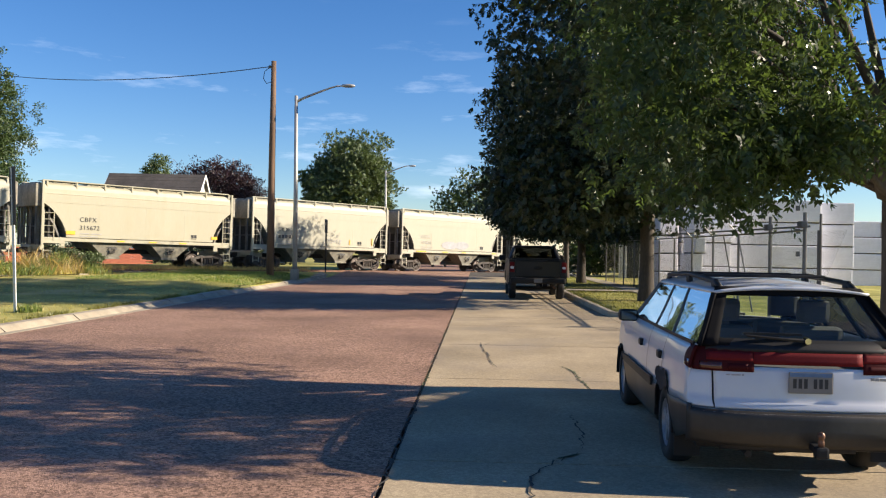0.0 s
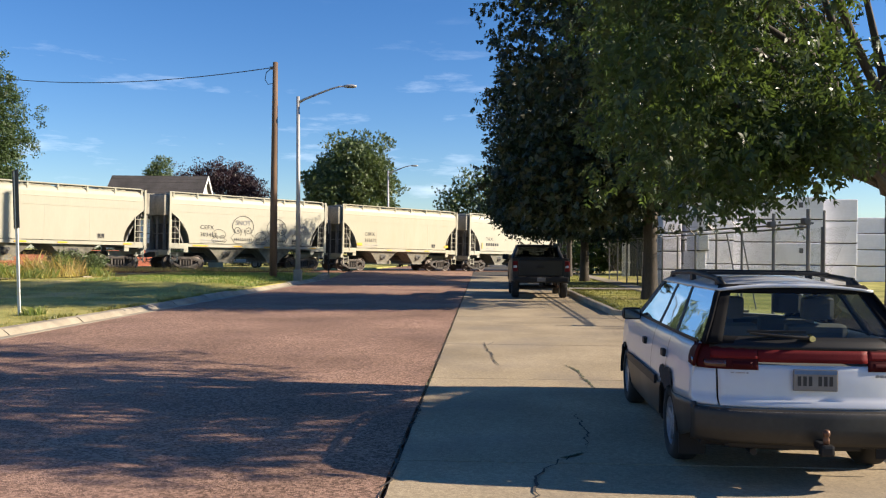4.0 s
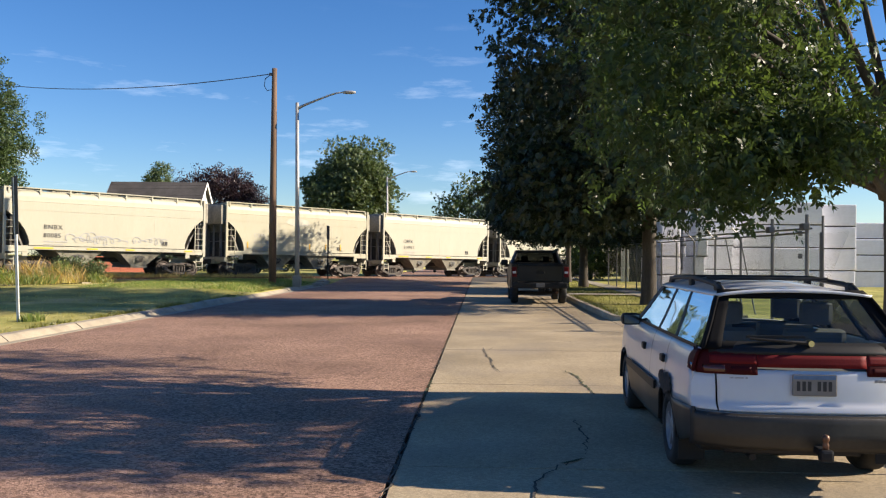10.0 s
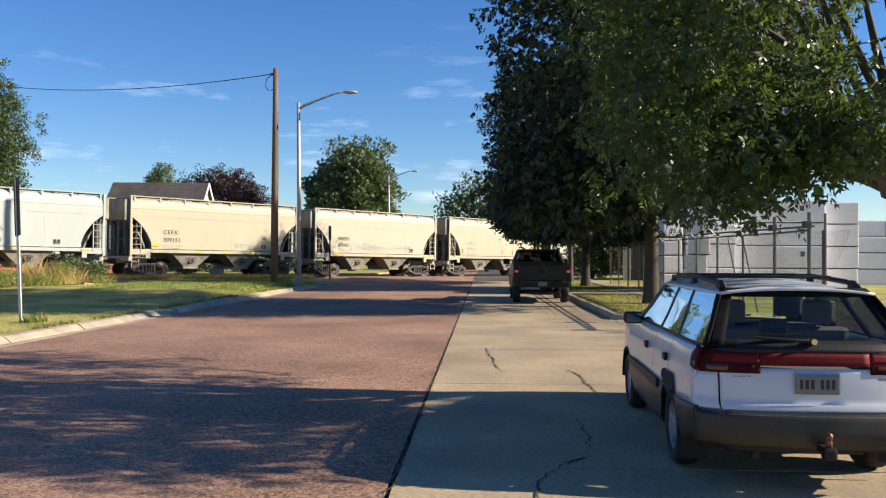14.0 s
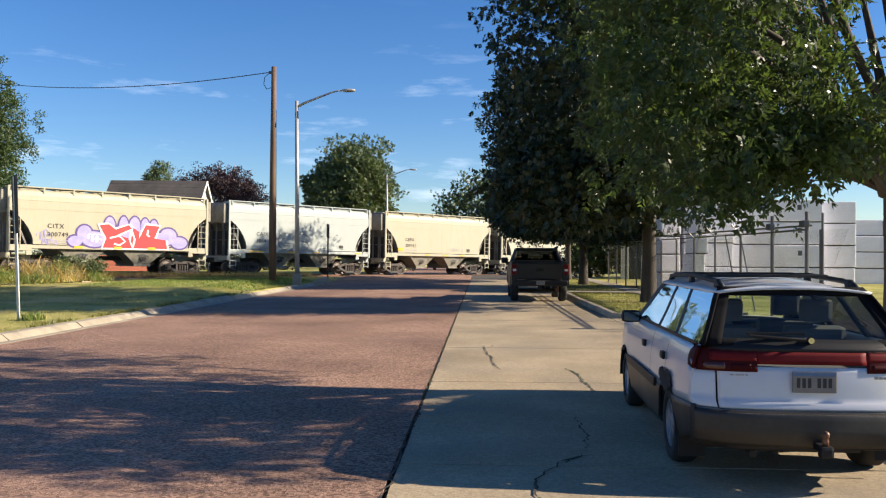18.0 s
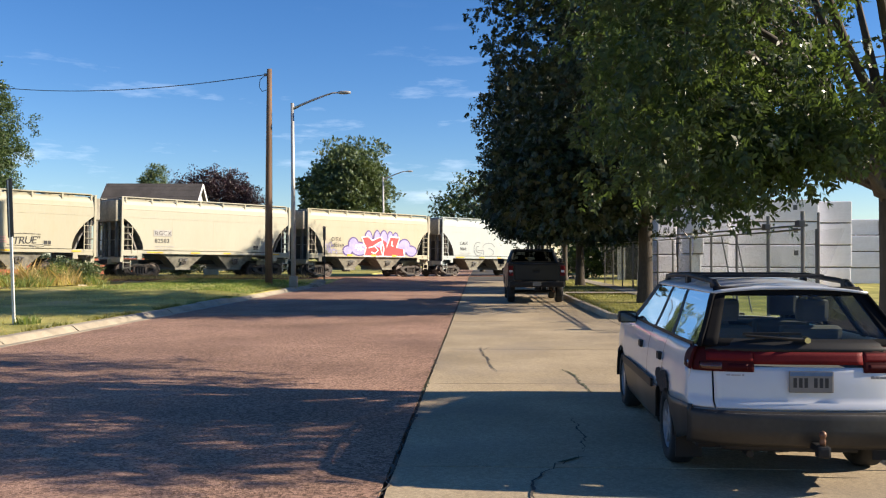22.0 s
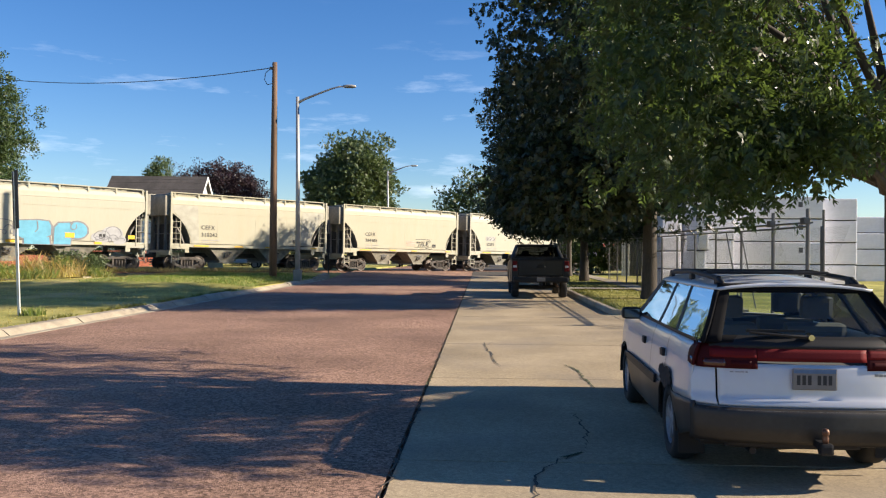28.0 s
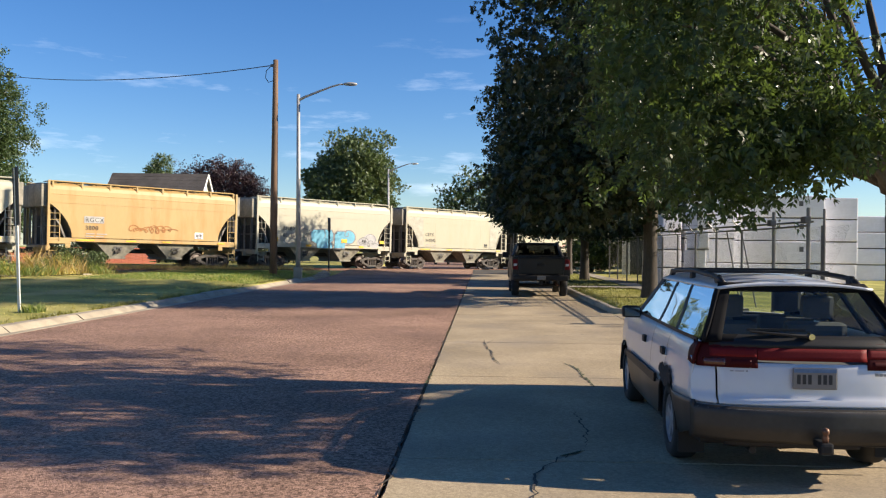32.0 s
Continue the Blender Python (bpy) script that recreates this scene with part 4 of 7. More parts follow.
def leaf_mesh(name, centres, ways, length, width, rng, material, facing=None):
    """A crown: one small folded leaf at each centre, hanging along its way."""
    n = len(centres)
    d = ways / np.linalg.norm(ways, axis=1, keepdims=True)
    side = np.cross(d, rng.normal(size=(n, 3)) if facing is None else facing)
    side /= np.linalg.norm(side, axis=1, keepdims=True)
    up = np.cross(side, d)
    ln = (length * rng.uniform(0.7, 1.25, n))[:, None]
    w = (width * rng.uniform(0.75, 1.2, n))[:, None]
    v = np.empty((n, 4, 3))
    v[:, 0] = centres - d * ln * 0.5
    v[:, 1] = centres + side * w * 0.5 + up * w * 0.12
    v[:, 2] = centres + d * ln * 0.5 - up * w * 0.15
    v[:, 3] = centres - side * w * 0.5 + up * w * 0.12
    mesh = bpy.data.meshes.new(name)
    mesh.vertices.add(n * 4)
    mesh.vertices.foreach_set("co", v.reshape(-1).astype(np.float32))
    mesh.loops.add(n * 4)
    mesh.loops.foreach_set("vertex_index", np.arange(n * 4, dtype=np.int32))
    mesh.polygons.add(n)
    mesh.polygons.foreach_set("loop_start", np.arange(0, n * 4, 4, dtype=np.int32))
    mesh.update(calc_edges=True)
    mesh.materials.append(material)
    return mesh


def ball(rng, n):
    u = rng.normal(size=(n, 3))
    return u / np.linalg.norm(u, axis=1, keepdims=True) * rng.uniform(0, 1, (n, 1)) ** 0.42


def crown_points(rng, n_clumps, per, centre, radii, shell=0.45, spread=0.5, lumps=7, droop=0.5, floor=None, spiky=0.0, tilt=(0.0, 0.0, 0.0, 0.0)):
    """Leaf places in clumps that fill an uneven crown. lumps: how many boughs bulge out of it."""
    c, r = np.array(centre), np.array(radii)
    bulge = rng.normal(size=(lumps, 3))
    bulge /= np.linalg.norm(bulge, axis=1, keepdims=True)
    amount = rng.uniform(0.0, 0.30, lumps)
    u = rng.normal(size=(n_clumps * 2, 3))
    u /= np.linalg.norm(u, axis=1, keepdims=True)
    rad = rng.uniform(shell ** 3, 1.0, len(u)) ** (1 / 3)
    k = np.clip((u @ bulge.T - 0.72) / 0.28, 0, 1)
    out = 0.86 + (k * amount).max(1) + rng.normal(size=len(u)) * (0.022 + spiky)
    p = c + u * r * (rad * out)[:, None]
    if floor is not None:
        rise = tilt[1] * np.maximum(0, p[:, 0] - tilt[0]) + tilt[3] * np.maximum(0, tilt[2] - p[:, 1])
        p = p[p[:, 2] > floor + rise + rng.uniform(-0.4, 0.9, len(p))]
    p = p[:n_clumps]
    m = len(p)
    size = rng.uniform(0.5, 1.3, m)
    leaves = np.repeat(p, per, 0) + ball(rng, m * per) * (1.75 * spread * np.repeat(size, per))[:, None] * np.array([1, 1, 0.7])
    ways = rng.normal(size=(m * per, 3)) * 0.8 + np.array([0, 0, -droop])
    ways += (leaves - c) / r * 0.7
    return p, leaves, ways


def limbs_bm(rng, base_r, fork, targets, sides=9, lean=(0, 0)):
    """Trunk up to the fork, then limbs that curve out to their targets, and a few side twigs."""
    bm = bmesh.new()
    f = Vector((lean[0], lean[1], fork))
    add_tube(bm, [(0, 0, -0.5), (0.01, 0, 0.08), (0.0, 0.01, 0.4), (lean[0] * 0.5, lean[1] * 0.5, fork * 0.55), f, f + Vector((0, 0, 0.35))],
             [base_r * 1.55, base_r * 1.2, base_r, base_r * 0.86, base_r * 0.9, base_r * 0.6], sides)
    for t in targets:
        t = Vector(t)
        mid = f.lerp(t, 0.45) + Vector((rng.normal() * 0.25, rng.normal() * 0.25, 0.5 + rng.uniform(-0.2, 0.4)))
        r0 = base_r * rng.uniform(0.24, 0.40)
        pts = []
        for i in range(8):
            a = i / 7
            pts.append(f * (1 - a) ** 2 + mid * 2 * a * (1 - a) + t * a * a + Vector((rng.normal(), rng.normal(), rng.normal())) * 0.05 * (i > 0))
        add_tube(bm, pts, [r0 * (1 - 0.85 * i / 7) for i in range(8)], 7)
        for _ in range(5):
            a = rng.uniform(0.35, 0.9)
            q = f * (1 - a) ** 2 + mid * 2 * a * (1 - a) + t * a * a
            e = q + Vector((rng.uniform(-0.8, 0.8), rng.uniform(-0.8, 0.8), rng.uniform(-0.3, 0.8)))
            add_tube(bm, [q, q.lerp(e, 0.5) + Vector((0, 0, 0.12)), e], [r0 * 0.3, r0 * 0.18, r0 * 0.06], 5)
    return bm


def tree(name, label, x, y, seed, trunk_r, fork, centre, radii, n_clumps, per, leaf, width, material, floor=None, shell=0.45,
         spread=0.5, lumps=8, droop=0.5, n_limbs=9, spiky=0.0, ground_z=None, extra=None, group="", bark=None, tilt=(0.0, 0.0, 0.0, 0.0), feathered=0.0, limbs=()):
    rng = np.random.default_rng(seed)
    gz = terrain(x, y) + 0.1 if ground_z is None else ground_z
    t = thing(name, label, "tree", pose(x, y, gz), group)
    p, leaves, ways = crown_points(rng, n_clumps, per, centre, radii, shell, spread, lumps, droop, floor, spiky, tilt)
    if extra:
        for c2, r2, n2 in extra:
            _, l2, w2 = crown_points(rng, n2, per, c2, r2, 0.1, spread, 5, droop, 1.6)
            leaves, ways = np.concatenate([leaves, l2]), np.concatenate([ways, w2])
    low = [tuple(np.array(c2) * np.array([1, 1, 0.95])) for c2, _, _ in (extra or [])]
    pick = p[rng.choice(len(p), n_limbs, replace=False)]
    part("trunk", limbs_bm(rng, trunk_r, fork, [tuple(np.array(centre) + (q - np.array(centre)) * 0.85) for q in pick] + low), bark or M_BARK, t, smooth=True)
    for line, r in limbs:
        part("limb", tube(line, [r * (1 - 0.8 * i / (len(line) - 1)) for i in range(len(line))], 9), bark or M_BARK, t, smooth=True)
    facing = None
    if feathered:
        leaves, ways, facing = compound(rng, leaves, ways, feathered)
    crown = new("crown", leaf_mesh("crown", leaves, ways, leaf, width, rng, material, facing))
    crown.parent = t
    crown["kind"] = "stuff"
    return t


ROW = "trees along the parking lane"
tree("street_tree", "large leafy ash tree overhanging parked car", 5.08, 10.55, 3, 0.21, 2.35, (0.0, 0.05, 6.4), (3.9, 3.8, 4.4), 800, 14, 0.096, 0.037,
     M_LEAF_ASH, floor=2.7, shell=0.6, spread=0.29, droop=0.9, n_limbs=10, group=ROW, tilt=(-2.4, 1.15, -1.0, 0.9), lumps=16, spiky=0.05, feathered=0.19,
     extra=[((-2.55, -1.3, 2.75), (1.15, 0.9, 0.6), 46), ((-1.9, -1.0, 2.75), (0.6, 0.8, 0.5), 32), ((-2.9, 0.3, 2.9), (1.1, 1.2, 0.7), 26), ((-3.2, -0.9, 3.6), (0.9, 1.5, 1.0), 36),
            ((-3.1, -1.9, 4.1), (0.8, 0.9, 0.9), 34), ((-1.45, -1.4, 2.85), (0.5, 0.5, 0.4), 24), ((-1.35, -1.2, 3.35), (0.9, 0.8, 0.6), 34), ((2.3, -3.2, 5.15), (1.6, 1.0, 0.8), 90), ((2.0, -2.9, 6.6), (1.6, 1.0, 1.0), 70),
            # clumps with positive x: unseen foliage, added to throw shade on the road
            ((2.8, -2.1, 4.2), (0.9, 1.0, 0.7), 42), ((2.5, -0.6, 4.2), (0.8, 1.0, 0.6), 16), ((1.6, -3.6, 4.3), (1.0, 0.5, 0.5), 16)],
     limbs=[([(0, 0, 2.1), (-0.25, -0.05, 2.45), (-0.62, -0.12, 2.62), (-1.1, -0.2, 2.68), (-1.6, -0.3, 2.55)], 0.065),
            ([(-0.3, -0.05, 2.45), (-0.52, -0.2, 2.75), (-0.68, -0.3, 3.15), (-0.8, -0.3, 3.7)], 0.045),
            ([(0, 0, 2.2), (-0.12, 0.0, 3.2), (-0.28, 0.1, 4.2), (-0.55, 0.1, 5.4)], 0.10),
            ([(0, 0, 2.2), (0.3, 0.1, 3.2), (0.6, 0.0, 4.6), (0.9, -0.2, 6.0)], 0.12)])
DEEP = [((-2.6, -2.2, 3.0), (2.3, 2.2, 0.75), 170), ((0.8, -3.0, 2.9), (2.4, 1.8, 0.7), 150), ((0.2, -2.0, 3.5), (3.6, 2.6, 1.2), 330), ((2.6, -0.5, 3.7), (2.4, 3.0, 1.2), 220)]
LOW = [((-2.8, -1.2, 4.0), (2.6, 3.4, 1.7), 420), ((-0.3, -2.8, 4.3), (2.6, 2.0, 1.4), 260), ((-2.2, 2.0, 4.0), (2.6, 2.6, 1.5), 240)]
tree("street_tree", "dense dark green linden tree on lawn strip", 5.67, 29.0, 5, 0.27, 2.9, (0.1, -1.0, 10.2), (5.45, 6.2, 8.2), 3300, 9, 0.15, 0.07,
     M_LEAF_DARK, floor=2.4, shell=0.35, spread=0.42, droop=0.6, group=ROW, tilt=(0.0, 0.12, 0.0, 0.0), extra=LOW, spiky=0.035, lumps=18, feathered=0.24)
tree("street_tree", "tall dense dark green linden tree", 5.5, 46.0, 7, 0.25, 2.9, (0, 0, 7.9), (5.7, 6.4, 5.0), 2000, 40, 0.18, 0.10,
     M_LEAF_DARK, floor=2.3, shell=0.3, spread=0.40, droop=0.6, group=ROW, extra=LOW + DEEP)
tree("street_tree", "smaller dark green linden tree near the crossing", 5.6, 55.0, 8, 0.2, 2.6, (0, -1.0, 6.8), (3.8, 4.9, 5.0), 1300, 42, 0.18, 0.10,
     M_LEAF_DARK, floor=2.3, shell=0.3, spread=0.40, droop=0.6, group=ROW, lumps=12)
tree("shade_tree", "broad green maple tree behind the railway", -14.0, 90, 11, 0.4, 3.0, (0, 0, 7.6), (4.5, 4.4, 6.0), 640, 26, 0.20, 0.11,
     M_LEAF_FAR, shell=0.5, spread=0.52, droop=0.1, spiky=0.07, lumps=26, feathered=0.34,
     extra=[((-2.4, -1.5, 4.6), (3.2, 2.8, 2.4), 110), ((2.8, -1.0, 4.2), (2.8, 2.8, 2.5), 100), ((0.4, -2.0, 8.0), (2.4, 2.2, 3.0), 100), ((-3.4, -0.5, 9.0), (1.3, 1.3, 1.1), 30), ((3.0, -0.5, 8.6), (1.4, 1.4, 1.4), 30)])
tree("plum_tree", "purple-leaved tree behind the house", -29.4, 95, 13, 0.3, 2.0, (0, 0, 6.4), (5.8, 4.5, 5.0), 1700, 40, 0.2, 0.12,
     M_LEAF_PURPLE, shell=0.45, spread=0.40, droop=-0.3, spiky=0.08, lumps=16)
tree("yard_tree", "small round green tree beyond the house roof", -42.6, 110, 17, 0.25, 3.0, (0, 0, 9.6), (2.1, 2.1, 4.0), 380, 44, 0.22, 0.14,
     M_LEAF_FAR, shell=0.3, spread=0.4, droop=0.2)
tree("cottonwood_tree", "tall cottonwood tree behind the railway", -44.0, 72, 19, 0.5, 3.0, (-1.3, 0, 11.2), (5.2, 5.0, 8.2), 1700, 46, 0.21, 0.13,
     M_LEAF_OLIVE, shell=0.4, spread=0.45, droop=0.3, spiky=0.05, lumps=18, extra=[((1.3, -1.0, 5.2), (5.4, 4.5, 4.2), 520)])
tree("distant_tree", "grey-green tree down the street", 0.6, 110, 23, 0.3, 3.0, (0, 0, 6.6), (6.6, 5, 5.6), 620, 12, 0.26, 0.12,
     M_LEAF_OLIVE, shell=0.4, spread=0.6, droop=0.0, spiky=0.12, lumps=20, feathered=0.4)


# ---- poles and street furniture ----
M_POLE = mat("weathered_pole_wood", (0.15, 0.092, 0.057), 0.85, vary=0.25, fine=14, coarse=1.2, bump=0.5, stretch=(6, 6, 0.5))
M_GALV = mat("galvanised_steel", (0.135, 0.133, 0.13), 0.45, metal=0.75, vary=0.15, fine=20, bump=0.05)
M_LAMPPOST = mat("pale_galvanised_post", (0.42, 0.41, 0.39), 0.5, metal=0.3, vary=0.12, fine=20, bump=0.05)
M_CABLE = mat("black_cable", (0.02, 0.02, 0.02), 0.6, vary=0.1, bump=0)
M_WHITEPOST = mat("pale_painted_post", (0.62, 0.62, 0.58), 0.6, vary=0.15, fine=15, bump=0.05)
M_SIGNDARK = mat("dark_sign_back", (0.022, 0.02, 0.019), 0.8, vary=0.2)

pole = thing("utility_pole", "tall brown wooden utility pole on the lawn", "utility pole", pose(-10.55, 42.65, 0.40))
part("pole_shaft", tube([(0, 0, -0.4), (0.0, 0, 3.5), (0.01, 0, 7), (0.02, 0, 10.78)], [0.195, 0.18, 0.155, 0.125], 14), M_POLE, pole, smooth=True)
part("pole_bracket", box(-0.24, -0.08, -0.05, 0.05, 10.42, 10.56, 0.01), M_GALV, pole)
bm = tube([(-0.22, 0, 10.45), (-0.45, 0.0, 10.25), (-0.5, 0, 9.9), (-0.35, 0, 9.65), (-0.12, 0, 9.72)], 0.018, 6)
part("cable_loop", bm, M_CABLE, pole)
wire = bmesh.new()
a, b = Vector((-0.2, 0, 10.5)), Vector((-33.0, 23.0, 15.6))
add_tube(wire, [a.lerp(b, i / 20) - Vector((0, 0, 4 * 1.0 * (i / 20) * (1 - i / 20))) for i in range(21)], 0.024, 5)
part("overhead_wire", wire, M_CABLE, pole)

lamp = thing("street_lamp", "grey steel street lamp with a long curved arm", "street lamp", pose(-9.30, 42.7, 0.27))
part("lamp_post", tube([(0, 0, 0), (-0.02, 0, 4.5), (-0.07, 0, 9.18)], [0.125, 0.105, 0.085], 12), M_LAMPPOST, lamp, smooth=True)
part("lamp_base", box(-0.2, 0.2, -0.2, 0.2, -0.15, 0.42, 0.06), M_KERB, lamp)
part("lamp_arm", tube([(-0.06, 0, 8.88), (0.3, 0, 9.06), (1.0, 0, 9.34), (1.7, 0, 9.60), (2.0, 0, 9.68), (2.3, 0, 9.70)], [0.075, 0.065, 0.055, 0.045, 0.04, 0.035], 8), M_LAMPPOST, lamp, smooth=True)
bm = bmesh.new()
add_lathe(bm, [(0.02, -0.33), (0.09, -0.3), (0.13, -0.1), (0.13, 0.15), (0.08, 0.33), (0.02, 0.36)], 12, Matrix.Translation((2.56, 0, 9.70)) @ Matrix.Rotation(radians(90), 4, "Y") @ Matrix.Diagonal((0.7, 1.2, 1, 1)))
part("lamp_head", bm, M_LAMPPOST, lamp, smooth=True)


# ---- vehicles ----
M_WHITECAR = mat("white_car_paint", (0.537, 0.546, 0.568), 0.32, vary=0.04, fine=8, coarse=1.5, bump=0.0, coat=0.5,
                 stain=(0.50, 0.48, 0.45), stain_amount=0.25, stain_scale=2.0)
M_BRONZE = mat("bronze_cladding", (0.036, 0.031, 0.025), 0.45, metal=0.3, vary=0.16, fine=30, coarse=2, bump=0.04, stain=(0.17, 0.15, 0.12), stain_amount=0.4)
M_BLACK = mat("black_plastic", (0.012, 0.012, 0.013), 0.55, spec=0.3, vary=0.15, fine=60, bump=0.05)
M_MATTE = mat("matte_black_trim", (0.008, 0.008, 0.009), 0.9, spec=0.08, vary=0.1, bump=0)
M_RUBBER = mat("tyre_rubber", (0.02, 0.019, 0.018), 0.85, vary=0.25, fine=40, bump=0.2)
M_ALLOY = mat("dull_alloy", (0.30, 0.295, 0.30), 0.35, metal=0.2, vary=0.15, fine=30, bump=0.03)
M_REDLENS = mat("red_lens", (0.125, 0.009, 0.011), 0.6, spec=0.12, vary=0.12, fine=60, bump=0.15, bump_scale=120)
M_DARKLENS = mat("dark_red_lens", (0.048, 0.006, 0.007), 0.55, spec=0.08, vary=0.1, fine=60, bump=0.1, coat=0.0)
M_AMBER = mat("amber_lens", (0.085, 0.020, 0.008), 0.2, vary=0.1, bump=0.1, bump_scale=120, coat=0.5)
M_CLEARLENS = mat("clear_lens", (0.62, 0.62, 0.64), 0.15, vary=0.1, bump=0.1, bump_scale=120, coat=0.5)
# bumper ledge: the sky's reflection painted in as a paler grey
M_LEDGE_SHEEN = mat("sky_sheen_bumper_top", (0.26, 0.25, 0.235), 0.35, vary=0.25, fine=30, bump=0.05)
M_SEAT = mat("grey_seat_cloth", (0.10, 0.098, 0.098), 0.95, vary=0.15, fine=90, bump=0.2)
M_PLATE = mat("licence_plate", (0.20, 0.185, 0.17), 0.5, vary=0.12, fine=12, bump=0.0)
M_PLATEBLUE = mat("plate_sky_blue", (0.09, 0.16, 0.28), 0.5, vary=0.15, bump=0)
M_RUSTBALL = mat("rusty_hitch", (0.20, 0.10, 0.06), 0.5, metal=0.5, vary=0.3)
M_CHROME = mat("chrome", (0.6, 0.6, 0.6), 0.15, metal=1.0, vary=0.05, bump=0)
M_CARGLASS = glass_mat("car_glass", (0.80, 0.88, 0.83), gloss=0.8)
M_SIDEGLASS = glass_mat("side_window_glass", (0.74, 0.79, 0.77), ior=1.45, gloss=0.9)
M_DARKGLASS = glass_mat("privacy_glass", (0.30, 0.34, 0.33), ior=1.4, gloss=0.3)
M_TRUCKGLASS = glass_mat("smoked_truck_glass", (0.13, 0.14, 0.14), gloss=0.6)
M_MIRROR = mat("dark_mirror_glass", (0.10, 0.11, 0.12), 0.08, metal=1.0, vary=0.05, bump=0)
M_RUSTHOLE = mat("rusted_through_panel", (0.028, 0.018, 0.013), 0.9, vary=0.4, fine=60, coarse=9, bump=0.6, stain=(0.11, 0.05, 0.025), stain_amount=0.6, stain_scale=14)


def lerp(a, b, t):
    return a + (b - a) * t


def table(rows, x):
    """Smooth reading of a table of (x, y)."""
    if x <= rows[0][0]:
        return rows[0][1]
    for (x0, y0), (x1, y1) in zip(rows, rows[1:]):
        if x <= x1:
            t = (x - x0) / (x1 - x0)
            return lerp(y0, y1, t)
    return rows[-1][1]


W_Z = [(0.16, 0.76), (0.28, 0.825), (0.45, 0.852), (0.56, 0.857), (0.75, 0.85), (0.90, 0.832), (1.00, 0.808), (1.05, 0.782), (1.2, 0.70), (1.40, 0.605), (1.46, 0.565)]
T_Y = [(0.0, 0.86), (0.06, 0.92), (0.16, 0.955), (0.35, 0.982), (0.7, 0.995), (1.2, 1.0), (3.6, 1.0), (4.1, 0.97), (4.4, 0.92), (4.6, 0.82), (4.7, 0.70)]
R_Z = [(0.2, 0.10), (0.34, 0.03), (0.44, 0.0), (0.58, 0.01), (0.615, 0.03), (0.66, 0.10), (0.8, 0.115), (1.0, 0.15), (1.04, 0.16), (1.44, 0.56), (1.52, 0.70)]
WHEEL_R, AXLE_REAR, AXLE_FRONT = 0.315, 1.07, 3.70
BELT = 1.05


def side_x(y, z):
    return table(W_Z, z) * table(T_Y, y)


def arch(y, r=0.375):
    z = 0.0
    for c in (AXLE_REAR, AXLE_FRONT):
        d = abs(y - c)
        if d < r:
            z = max(z, 0.31 + math.sqrt(r * r - d * d))
    return z


def rear_y(x, z):
    w = max(0.3, table(W_Z, z))
    q = min(1.0, abs(x) / w)
    return table(R_Z, z) + 0.05 * q ** 2 + 0.13 * q ** 6


def rear_patch(x0, x1, z0, z1, proud=0.0, nx=16, nz=5, skew=0.0):
    return grid(lambda u, v: (lerp(x0, x1, u) * (1 - skew * v), rear_y(lerp(x0, x1, u), lerp(z0, z1, v)) - proud, lerp(z0, z1, v)), nx, nz)


def solid(bm, t):
    """Gives a sheet thickness t."""
    bmesh.ops.recalc_face_normals(bm, faces=bm.faces)
    bmesh.ops.solidify(bm, geom=bm.faces[:], thickness=t)
    return tidy(bm)


def wheel_parts(parent, name, m, r=0.315, w=0.2, spokes=5):
    wh = new(name)
    wh.parent = parent
    wh.matrix_basis = m
    bm = bmesh.new()
    add_lathe(bm, [(r * 0.6, 0), (r * 0.66, -w / 2), (r * 0.9, -w / 2), (r * 0.98, -w * 0.36), (r, -w * 0.2), (r, w * 0.2), (r * 0.98, w * 0.36), (r * 0.9, w / 2), (r * 0.66, w / 2), (r * 0.6, 0.001)], 36)
    part("tyre", bm, M_RUBBER, wh, smooth=True)
    bm = bmesh.new()
    add_lathe(bm, [(r * 0.60, -w * 0.5), (r * 0.68, -w * 0.48), (r * 0.68, w * 0.30), (r * 0.62, w * 0.44), (r * 0.58, w * 0.2), (r * 0.3, w * 0.22), (r * 0.16, w * 0.4), (0.02, w * 0.42)], 30)
    for k in range(spokes):
        add_box(bm, r * 0.12, r * 0.62, -0.035, 0.035, w * 0.2, w * 0.38, 0.01, Matrix.Rotation(2 * math.pi * k / spokes, 4, "Z"))
    part("rim", bm, M_ALLOY, wh)
    return wh


